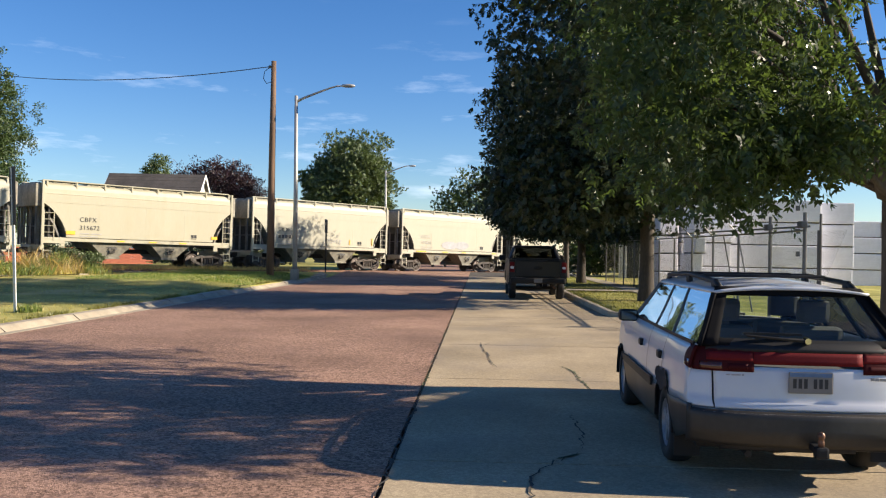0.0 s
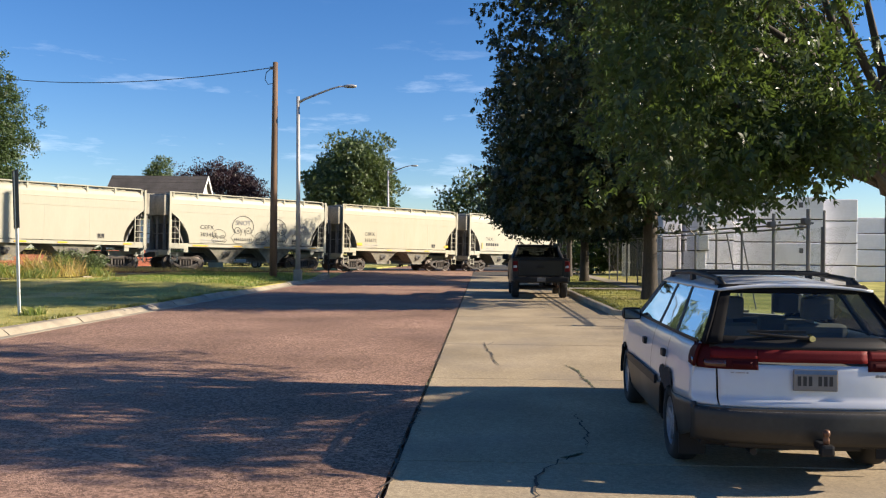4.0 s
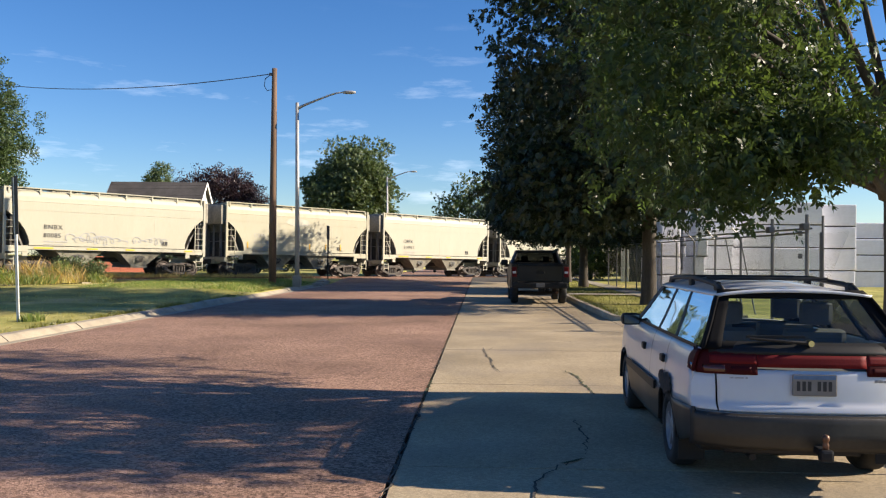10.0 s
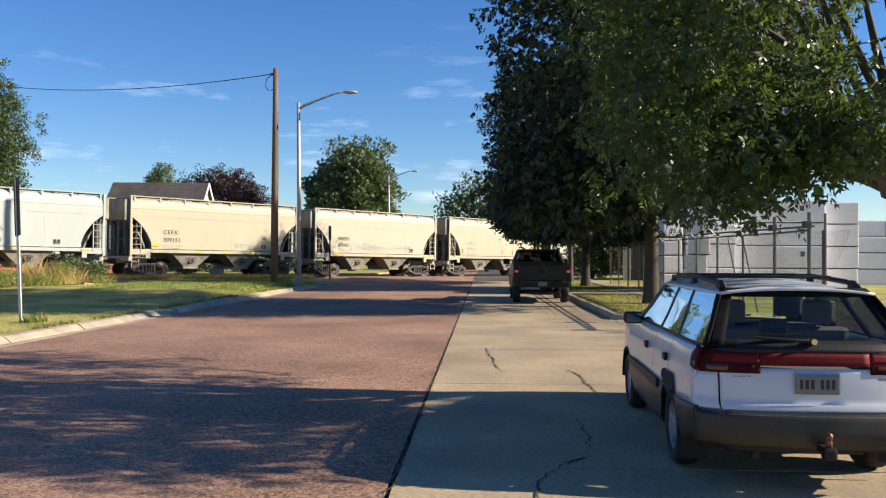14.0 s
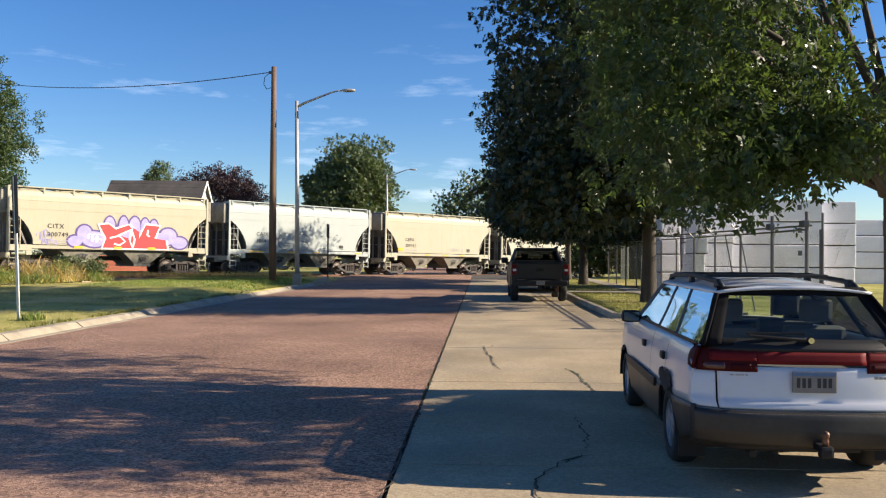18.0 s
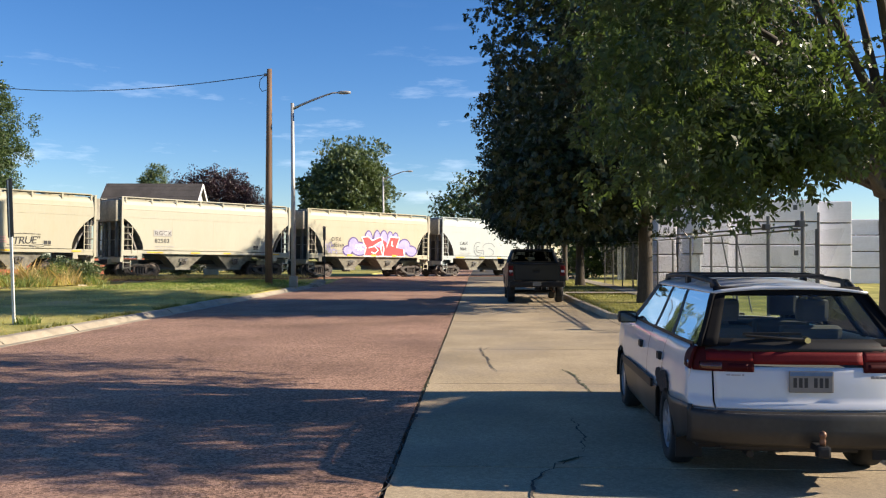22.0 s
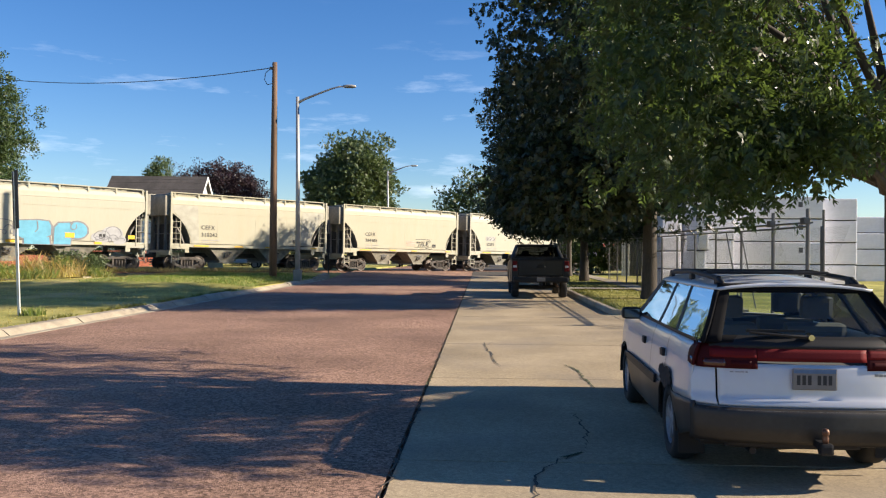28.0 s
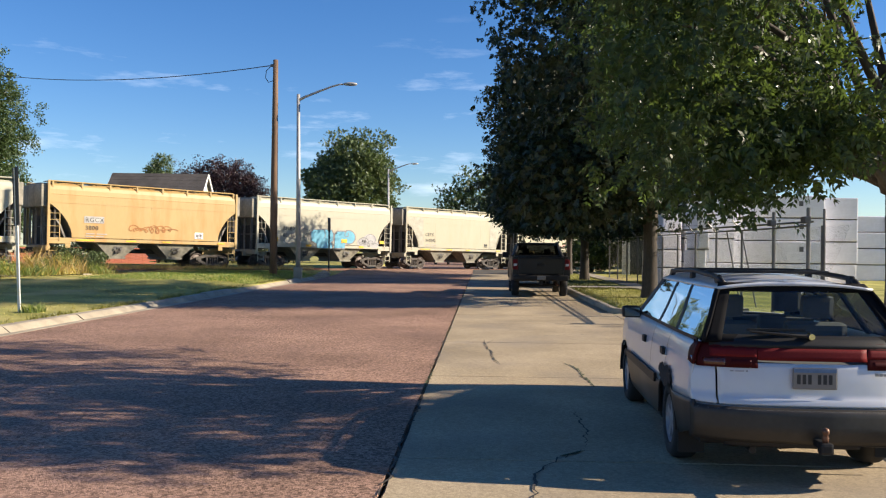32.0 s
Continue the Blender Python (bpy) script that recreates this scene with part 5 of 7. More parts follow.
def build_estate():
    car = thing("estate_car", "white estate car with bronze lower cladding, parked on concrete", "car", pose(2.36, 6.05, 0.0, 0, 0, -2.0))
    n = 70
    y0, y1 = 0.15, 4.62
    for s, nm in ((-1, "left"), (1, "right")):
        def flank(lo, hi, proud=0.0, ya=y0, yb=y1):
            def f(u, v):
                y = lerp(ya, yb, u)
                a = max(lo(y), arch(y))
                b = max(hi(y), a)
                z = lerp(a, b, v)
                return (s * (side_x(y, z) + proud), y, z)
            return f
        belt = lambda y: BELT if y < 3.2 else lerp(BELT, 0.80, ((y - 3.2) / 1.42) ** 1.2)
        two = lambda y: 0.585 if y > 0.9 else lerp(0.64, 0.585, y / 0.9)
        part("body_side", solid(grid(flank(two, belt, 0.0, 0.265), n, 8), 0.012), M_WHITECAR, car, smooth=True)
        part("side_cladding", solid(grid(flank(lambda y: 0.22 + 0.05 * abs(y - 2.3) / 2 + (0.14 * (0.75 - y) / 0.6 if y < 0.75 else 0), two, 0.012, 0.165), n, 7), 0.02), M_BRONZE, car, "bronze plastic cladding", smooth=True)
        # moulding along the doors
        bm = grid(lambda u, v: (s * (side_x(lerp(1.52, 3.28, u), 0.56) + 0.03), lerp(1.52, 3.28, u), lerp(0.55, 0.625, v)), 20, 2)
        part("side_moulding", solid(bm, 0.02), M_BLACK, car)
        # wheel house
        for c in (AXLE_REAR, AXLE_FRONT):
            bm = bmesh.new()
            k = 14
            ring = [[bm.verts.new((s * x, c + 0.385 * math.cos(math.pi * i / k), 0.30 + 0.385 * math.sin(math.pi * i / k))) for x in (0.855, 0.835, 0.45)] for i in range(k + 1)]
            for a, b in zip(ring, ring[1:]):
                for j in range(2):
                    bm.faces.new((a[j], a[j + 1], b[j + 1], b[j]))
            part("wheel_house", tidy(bm), M_BLACK, car)
            m = Matrix.Translation((s * 0.735, c, WHEEL_R)) @ Matrix.Rotation(radians(90 * s), 4, "Y")
            wheel_parts(car, "wheel", m)
        # greenhouse: panes and pillars
        def pane(b0, b1, t0, t1, z0=BELT, z1=1.43, proud=0.0, nz=6, nx=6):
            def f(u, v):
                y = lerp(lerp(b0, b1, u), lerp(t0, t1, u), v)
                z = lerp(z0, z1, v)
                return (s * (table(W_Z, z) * (0.955 if y < 0.5 else lerp(0.955, 1.0, min(1, (y - 0.5) / 0.8))) + proud), y, z)
            return grid(f, nx, nz)
        part("rear_pillar", solid(pane(0.20, 0.30, 0.54, 0.64, proud=0.004), 0.015), M_MATTE, car, smooth=True)
        for nm2, q in (("quarter_window", (0.30, 1.06, 0.64, 1.31)), ("rear_door_window", (1.12, 1.83, 1.37, 1.94)), ("front_door_window", (1.90, 3.04, 2.01, 2.62))):
            g = part(nm2, pane(*q), M_SIDEGLASS, car, smooth=True)
        for q in ((1.05, 1.13, 1.30, 1.38), (1.82, 1.91, 1.93, 2.02)):
            part("door_pillar", solid(pane(*q, proud=0.003), 0.02), M_BLACK, car)
        part("windscreen_pillar", solid(pane(3.02, 3.22, 2.60, 2.76, proud=0.004), 0.03), M_BLACK, car)
        part("window_sill_trim", solid(grid(lambda u, v: (s * (side_x(max(0.45, lerp(0.30, 3.15, u)), BELT) + 0.006), lerp(0.30, 3.15, u), lerp(BELT - 0.012, BELT + 0.014, v)), 30, 1), 0.012), M_BLACK, car)
        for y in (1.23, 2.24):
            part("door_handle", box(s * 0.845 - 0.022, s * 0.845 + 0.022, y, y + 0.12, 0.82, 0.885, 0.012), M_BLACK, car)
        for y in (1.16, 1.90):
            bm = grid(lambda u, v: (s * (side_x(y, lerp(0.32, 1.04, v)) + 0.0035), y + 0.012 * u + (0.0 if y > 2 else 0.0), lerp(0.32, 1.04, v)), 1, 10)
            part("door_gap", bm, M_BLACK, car)
        mir = part("wing_mirror", box(s * 0.885 - 0.10, s * 0.885 + 0.10, 2.90, 3.03, 1.00, 1.125, 0.045), M_BLACK, car)
        part("mirror_glass", box(s * 0.885 - 0.078, s * 0.885 + 0.078, 2.895, 2.902, 1.018, 1.108), M_MIRROR, mir)
        part("mirror_arm", box(s * 0.78 - 0.06, s * 0.78 + 0.06, 2.94, 3.02, 1.0, 1.07, 0.02), M_BLACK, mir)
        # roof rail on its feet
        rail = part("roof_rail", tube([(s * 0.505, 0.64, 1.455), (s * 0.51, 0.72, 1.482), (s * 0.51, 0.92, 1.503), (s * 0.51, 1.7, 1.532), (s * 0.51, 2.55, 1.51), (s * 0.505, 2.76, 1.475), (s * 0.50, 2.86, 1.435)], 0.022, 8), M_BLACK, car, smooth=True)
        for y in (0.80, 1.75, 2.70):
            part("rail_foot", box(s * 0.508 - 0.02, s * 0.508 + 0.02, y - 0.055, y + 0.055, 1.445, 1.52, 0.018), M_BLACK, rail)
        # seats
        for nm3, yb in (("front_seat", 2.05), ("rear_seat", 1.28)):
            seat = part(nm3, box(s * 0.36 - 0.26, s * 0.36 + 0.26, yb, yb + 0.5, 0.42, 0.58, 0.06), M_SEAT, car)
            bm = box(s * 0.36 - 0.25, s * 0.36 + 0.25, -0.07, 0.07, 0, 0.62, 0.055)
            part("backrest", bm, M_SEAT, seat, m=pose(0, yb - 0.02, 0.52, 12, 0, 0))
            bm = box(s * 0.36 - 0.13, s * 0.36 + 0.13, -0.05, 0.05, 0, 0.19, 0.045)
            part("headrest", bm, M_SEAT, seat, m=pose(0, yb - 0.16, 1.16, 8, 0, 0))
    # rust eaten into the wheel arch
    rng = random.Random(5)
    bm = bmesh.new()
    out = []
    for i in range(26):
        q = 2 * math.pi * i / 26
        r = 1 + rng.uniform(-0.22, 0.22)
        y, z = AXLE_REAR + 0.02 + 0.27 * math.cos(q) * r, 0.675 + 0.085 * math.sin(q) * r
        out.append(bm.verts.new((-(side_x(y, z) + 0.0165), y, z)))
    mid = bm.verts.new((-(side_x(AXLE_REAR, 0.70) + 0.0165), AXLE_REAR, 0.70))
    for p, q in zip(out, out[1:] + out[:1]):
        bm.faces.new((mid, p, q))
    part("rust_patch", tidy(bm), M_RUSTHOLE, car, "dark rusted-through wheel arch edge")
    # roof, bonnet, windscreen, underside
    part("roof", solid(grid(lambda u, v: (lerp(-0.60, 0.60, u) * lerp(0.955, 1.0, min(1, v * 3)), lerp(0.53, 2.78, v), 1.43 + lerp(0.035, 0.092, min(1, v * 2.6)) * (1 - abs(2 * u - 1) ** 2.6)), 16, 16), 0.02), M_WHITECAR, car, smooth=True)
    part("bonnet", solid(grid(lambda u, v: (lerp(-1, 1, u) * side_x(lerp(3.2, 4.62, v), 0.9) * 0.985, lerp(3.2, 4.62, v), lerp(1.045, 0.80, v ** 1.3) + 0.03 * (1 - (2 * u - 1) ** 2)), 12, 10), 0.015), M_WHITECAR, car, smooth=True)
    part("front_bumper", box(-0.74, 0.74, 4.45, 4.70, 0.25, 0.80, 0.09), M_BRONZE, car)
    g = part("windscreen", grid(lambda u, v: (lerp(-1, 1, u) * lerp(0.76, 0.58, v), lerp(3.22, 2.74, v) + 0.08 * (1 - (2 * u - 1) ** 2), lerp(1.04, 1.42, v)), 8, 5), M_CARGLASS, car, smooth=True)
    g.visible_shadow = False
    part("floor_pan", box(-0.74, 0.74, 0.35, 4.4, 0.27, 0.36, 0.03), M_BLACK, car)
    part("dashboard", box(-0.70, 0.70, 2.85, 3.2, 0.72, 1.04, 0.06), M_BLACK, car)
    part("load_cover", box(-0.66, 0.66, 0.35, 1.25, 0.84, 0.87, 0.01), M_SEAT, car)
    # tailgate
    part("tailgate", solid(rear_patch(-0.655, 0.655, 0.625, 0.905, 0.0, 24, 8), 0.02), M_WHITECAR, car, smooth=True)
    for s in (-1, 1):
        part("rear_corner", solid(rear_patch(s * 0.668, s * 0.832, 0.625, 0.88, 0.0, 12, 6), 0.02), M_WHITECAR, car, smooth=True)
        lensd = part("tail_light", solid(rear_patch(s * 0.38, s * 0.79, 0.868, 1.05, 0.008, 18, 5), 0.02), M_DARKLENS, car, "dark red tail light cluster", smooth=True)
        part("brake_lens", solid(rear_patch(s * 0.385, s * 0.70, 0.945, 1.005, 0.010, 12, 3), 0.004), M_REDLENS, lensd, smooth=True)
        part("turn_lens", solid(rear_patch(s * 0.60, s * 0.745, 0.882, 0.93, 0.010, 10, 2), 0.004), M_AMBER, lensd, smooth=True)
        part("wrap_lens", solid(grid(lambda u, v: (s * (side_x(lerp(0.255, 0.40, u), lerp(0.875, 1.045, v)) + 0.008), lerp(0.255, 0.40 - 0.06 * abs(2 * v - 1) ** 2, u), lerp(0.875 + 0.02 * u, 1.045 - 0.01 * u, v)), 8, 6), 0.02), M_DARKLENS, lensd, smooth=True)
        part("side_turn_lens", solid(grid(lambda u, v: (s * (side_x(lerp(0.27, 0.37, u), lerp(0.89, 0.935, v)) + 0.010), lerp(0.27, 0.37, u), lerp(0.89, 0.935, v)), 8, 2), 0.005), M_AMBER, lensd, smooth=True)
        part("reverse_lens", solid(rear_patch(s * 0.42, s * 0.56, 0.885, 0.925, 0.010, 8, 2), 0.004), M_DARKLENS, lensd, smooth=True)
    part("garnish_strip", solid(rear_patch(-0.379, 0.379, 0.925, 1.012, 0.009, 16, 3), 0.02), M_REDLENS, car, "red reflective strip between tail lights", smooth=True)
    part("window_base_panel", solid(rear_patch(-0.70, 0.70, 1.012, 1.10, 0.008, 16, 3), 0.02), M_BLACK, car, smooth=True)

    def back(u, v, inset=0.0, proud=0.0):
        z = lerp(1.06, 1.45, v)
        x = lerp(-1, 1, u) * (lerp(0.72, 0.535, v) - inset)
        return (x, table(R_Z, z) + 0.06 * (x / 0.7) ** 2 - proud, z)
    g = part("rear_window", grid(lambda u, v: back(u, v, 0.03, 0.0), 12, 8), M_CARGLASS, car, smooth=True)
    g.visible_shadow = False
    for s in (0, 1):
        part("window_frame", solid(grid(lambda u, v: back(lerp(0, 0.085, u) if s == 0 else lerp(0.915, 1, u), v, -0.02, 0.006), 3, 8), 0.02), M_MATTE, car, smooth=True)
    part("window_frame", solid(grid(lambda u, v: back(u, lerp(0.90, 1.04, v), -0.02, 0.006), 10, 2), 0.02), M_MATTE, car, smooth=True)
    part("window_frame", solid(grid(lambda u, v: back(u, lerp(-0.02, 0.10, v), -0.02, 0.006), 10, 2), 0.02), M_MATTE, car, smooth=True)
    wip = part("rear_wiper", tube([(0.0, 0.175, 1.095), (-0.14, 0.165, 1.105), (-0.42, 0.20, 1.125)], [0.016, 0.012, 0.009], 6), M_BLACK, car)
    part("wiper_pivot", tube([(0.0, 0.21, 1.095), (0.0, 0.15, 1.095)], [0.03, 0.022], 12), M_CHROME, wip)
    part("wiper_blade", box(-0.44, -0.03, 0.20, 0.222, 1.128, 1.146), M_BLACK, wip)
    # plate
    pl = part("number_plate", box(-0.153, 0.153, 0.082, 0.092, 0.732, 0.884, 0.008), M_PLATE, car, "weathered licence plate")
    part("plate_band", box(-0.146, 0.146, 0.0805, 0.083, 0.850, 0.878), M_PLATEBLUE, pl)
    for x in (-0.112, -0.074, -0.036, 0.030, 0.068, 0.106):
        part("plate_bar", box(x - 0.012, x + 0.012, 0.0800, 0.083, 0.768, 0.836), M_BLACKPAINT, pl)
    part("badge", bars_bm([(-0.58, -0.555, 0.845, 0.855), (-0.545, -0.48, 0.845, 0.853), (-0.47, -0.455, 0.843, 0.855)]), M_ALLOY, car, m=pose(0, 0.115, 0.0))
    part("badge", bars_bm([(0.42, 0.445, 0.83, 0.85), (0.45, 0.475, 0.83, 0.85), (0.48, 0.55, 0.83, 0.848)]), M_ALLOY, car, m=pose(0, 0.112, 0.0))
    # bumper, hitch, exhaust
    part("rear_bumper", solid(rear_patch(-0.846, 0.846, 0.355, 0.605, 0.0, 44, 8), 0.03), M_BRONZE, car, smooth=True)
    part("bumper_step", solid(grid(lambda u, v: (lerp(-0.80, 0.80, u), rear_y(lerp(-0.80, 0.80, u), 0.6) + 0.085 * v - 0.006, 0.588 + 0.036 * v), 24, 2), 0.014), M_LEDGE_SHEEN, car)
    part("bumper_valance", solid(rear_patch(-0.62, 0.30, 0.33, 0.37, -0.03, 20, 3), 0.02), M_BLACK, car, smooth=True)
    hitch = part("tow_hitch", box(-0.03, 0.03, -0.16, 0.3, 0.35, 0.40, 0.008), M_BLACK, car)
    bm = bmesh.new()
    add_lathe(bm, [(0.02, 0.40), (0.022, 0.44), (0.016, 0.455), (0.022, 0.463), (0.026, 0.48), (0.022, 0.497), (0.008, 0.506)], 14, Matrix.Translation((0.0, -0.13, 0)))
    part("hitch_ball", bm, M_RUSTBALL, hitch, smooth=True)
    part("exhaust", tube([(-0.42, 0.10, 0.29), (-0.42, 0.7, 0.31)], 0.026, 10), M_BLACK, car)
    part("ball_mount", box(-0.045, 0.045, -0.175, -0.09, 0.325, 0.405, 0.02), M_BLACK, hitch)
    for s in (-1, 1):
        part("mud_flap", box(s * 0.74 - 0.1, s * 0.74 + 0.1, 0.63, 0.645, 0.14, 0.36), M_BLACK, car)
    bars = [box(-0.50, 0.50, y - 0.035, y + 0.035, 1.522, 1.548, 0.012) for y in (1.25, 2.1)]
    for bm in bars:
        part("cross_bar", bm, M_BLACK, car)


build_estate()

M_DARKTRUCK = mat("dark_grey_truck_paint", (0.012, 0.0115, 0.012), 0.42, spec=0.35, vary=0.1, bump=0.0, coat=0.1)
M_NIGHT = mat("black_car_paint", (0.012, 0.012, 0.014), 0.3, vary=0.1, bump=0.0, coat=0.4)


def build_pickup():
    t = thing("pickup_truck", "dark grey four-door pickup truck parked by the kerb", "pickup truck", pose(2.12, 30.6, 0.0))
    hw = 1.0
    part("tailgate", box(-0.80, 0.80, 0.0, 0.07, 0.82, 1.44, 0.03), M_DARKTRUCK, t)
    part("tailgate_trim", box(-0.78, 0.78, -0.006, 0.004, 1.36, 1.41, 0.002), M_BLACK, t)
    bm = bmesh.new()
    add_lathe(bm, [(0.10, 0), (0.11, 0.01), (0.10, 0.02)], 16, Matrix.Translation((0, -0.004, 1.16)) @ Matrix.Rotation(radians(90), 4, "X") @ Matrix.Diagonal((1.4, 0.6, 1, 1)))
    part("badge", bm, M_BLACK, t)
    for s in (-1, 1):
        out = [(0.0, 0.62), (1.15 - 0.46, 0.62), (0.76, 0.85), (0.95, 0.98), (1.25, 0.98), (1.44, 0.85), (1.5, 0.5), (3.7, 0.5), (3.76, 0.85), (3.95, 0.98), (4.3, 0.98), (4.5, 0.8), (4.6, 0.55), (5.5, 0.6), (5.55, 1.0), (5.4, 1.15), (4.2, 1.28), (1.9, 1.46), (0.02, 1.46)]
        bm = add_prism(bmesh.new(), out, s * hw - 0.03, s * hw + 0.03, Matrix(((0, 1, 0, 0), (1, 0, 0, 0), (0, 0, 1, 0), (0, 0, 0, 1))))
        part("bed_side", tidy(bm), M_DARKTRUCK, t)
        part("corner_panel", box(s * 0.90 - 0.10, s * 0.90 + 0.10, 0.0, 0.2, 0.66, 1.455, 0.035), M_DARKTRUCK, t)
        lamp_ = part("tail_light", box(s * 0.925 - 0.085, s * 0.925 + 0.085, -0.02, 0.14, 0.99, 1.36, 0.025), M_REDLENS, t, "red tail light")
        part("reverse_lens", box(s * 0.925 - 0.06, s * 0.925 + 0.06, -0.024, -0.018, 1.12, 1.2), M_CLEARLENS, lamp_)
        for c in (1.10, 4.12):
            wheel_parts(t, "wheel", Matrix.Translation((s * 0.88, c, 0.40)) @ Matrix.Rotation(radians(90 * s), 4, "Y"), 0.40, 0.27, 6)
        part("wing_mirror", box(s * 1.17 - 0.13, s * 1.17 + 0.13, 3.75, 3.88, 1.38, 1.60, 0.04), M_BLACK, t)
        for (b0, b1, t0, t1) in ((1.98, 2.85, 2.1, 2.82), (2.93, 3.95, 2.9, 3.35)):
            g = part("side_window", grid(lambda u, v: (s * lerp(0.93, 0.76, v), lerp(lerp(b0, b1, u), lerp(t0, t1, u), v), lerp(1.45, 1.86, v)), 4, 3), M_DARKGLASS, t)
            g.visible_shadow = False
        part("cab_pillar", tube([(s * 0.93, 1.9, 1.44), (s * 0.80, 2.02, 1.72), (s * 0.76, 2.08, 1.88)], [0.07, 0.065, 0.06], 8), M_DARKTRUCK, t)
        part("cab_pillar", tube([(s * 0.93, 2.88, 1.44), (s * 0.77, 2.86, 1.88)], 0.05, 8), M_DARKTRUCK, t)
        part("cab_pillar", tube([(s * 0.92, 4.05, 1.42), (s * 0.76, 3.4, 1.88)], 0.05, 8), M_DARKTRUCK, t)
        seat = part("front_seat", box(s * 0.42 - 0.26, s * 0.42 + 0.26, 2.7, 2.85, 0.9, 1.58, 0.06), M_BLACK, t)
        part("headrest", box(s * 0.42 - 0.13, s * 0.42 + 0.13, 2.66, 2.78, 1.56, 1.74, 0.05), M_BLACK, seat)
    part("cab_roof", box(-0.80, 0.80, 2.0, 3.5, 1.87, 1.97, 0.05), M_DARKTRUCK, t)
    part("cab_back", box(-0.90, 0.90, 1.88, 1.96, 0.9, 1.50, 0.02), M_DARKTRUCK, t)
    g = part("rear_window", grid(lambda u, v: (lerp(-1, 1, u) * lerp(0.80, 0.72, v), lerp(1.92, 2.02, v), lerp(1.49, 1.87, v)), 4, 3), M_TRUCKGLASS, t)
    g.visible_shadow = False
    g = part("windscreen", grid(lambda u, v: (lerp(-1, 1, u) * lerp(0.88, 0.74, v), lerp(4.1, 3.4, v), lerp(1.4, 1.88, v)), 4, 3), M_TRUCKGLASS, t)
    g.visible_shadow = False
    part("bed_floor", box(-0.95, 0.95, 0.05, 5.3, 0.58, 0.72, 0.03), M_BLACK, t)
    part("bonnet", box(-0.93, 0.93, 3.9, 5.5, 1.1, 1.3, 0.08), M_DARKTRUCK, t)
    bump = part("rear_bumper", box(-0.98, 0.98, -0.16, 0.06, 0.60, 0.80, 0.05), M_BLACK, t)
    part("number_plate", box(-0.15, 0.15, -0.172, -0.163, 0.63, 0.78, 0.004), M_PLATE, bump)
    part("hitch_receiver", box(-0.06, 0.06, -0.15, 0.3, 0.46, 0.58, 0.01), M_BLACK, t)
    part("exhaust", tube([(0.6, -0.02, 0.45), (0.6, 1.0, 0.5)], 0.045, 10), M_RUSTBALL, t)
    part("axle", tube([(-0.85, 1.10, 0.4), (0.85, 1.10, 0.4)], 0.06, 8), M_BLACK, t)


def build_sedan(name, label, m, paint, far=False):
    c = thing(name, label, "car", m)
    out = [(0.0, 0.35), (0.0, 0.85), (0.1, 0.98), (0.75, 1.02), (1.2, 1.38), (1.5, 1.45), (2.4, 1.44), (3.2, 1.0), (4.3, 0.86), (4.5, 0.6), (4.45, 0.3),
           (4.05, 0.3), (3.98, 0.55), (3.7, 0.68), (3.4, 0.55), (3.33, 0.3), (1.3, 0.3), (1.23, 0.55), (0.95, 0.68), (0.65, 0.55), (0.58, 0.3)]
    bm = add_prism(bmesh.new(), out, -0.88, 0.88, Matrix(((0, 1, 0, 0), (1, 0, 0, 0), (0, 0, 1, 0), (0, 0, 0, 1))))
    for v in bm.verts:
        if v.co.z > 1.05:
            v.co.x *= 0.74
    tidy(bm)
    bmesh.ops.bevel(bm, geom=[e for e in bm.edges if abs(e.verts[0].co.y - e.verts[1].co.y) + abs(e.verts[0].co.z - e.verts[1].co.z) > 0.05 and e.verts[0].co.x * e.verts[1].co.x > 0], offset=0.05, segments=2, affect="EDGES")
    part("body", bm, paint, c)
    for s in (-1, 1):
        for y in (0.95, 3.7):
            wheel_parts(c, "wheel", Matrix.Translation((s * 0.78, y, 0.31)) @ Matrix.Rotation(radians(90 * s), 4, "Y"), 0.31, 0.2)
        part("tail_light", box(s * 0.66 - 0.16, s * 0.66 + 0.16, -0.015, 0.05, 0.72, 0.88, 0.02), M_REDLENS, c, "red tail light")
        bm = grid(lambda u, v: (s * (lerp(0.87, 0.665, v) + 0.012), lerp(lerp(0.95, 3.0, u), lerp(1.35, 2.45, u), v), lerp(1.06, 1.38, v)), 6, 3)
        part("side_windows", bm, M_DARKGLASS, c)
        part("wing_mirror", box(s * 0.98 - 0.1, s * 0.98 + 0.1, 2.75, 2.87, 0.98, 1.12, 0.03), M_BLACK, c)
    part("rear_window", grid(lambda u, v: (lerp(-0.58, 0.58, u), lerp(0.76, 1.18, v) - 0.02, lerp(1.05, 1.38, v)), 4, 3), M_DARKGLASS, c)
    part("rear_bumper", box(-0.86, 0.86, -0.08, 0.1, 0.34, 0.6, 0.05), paint, c)


build_pickup()
build_sedan("saloon_car", "black saloon car parked beyond the pickup", pose(2.25, 38.2, 0.02), M_NIGHT)


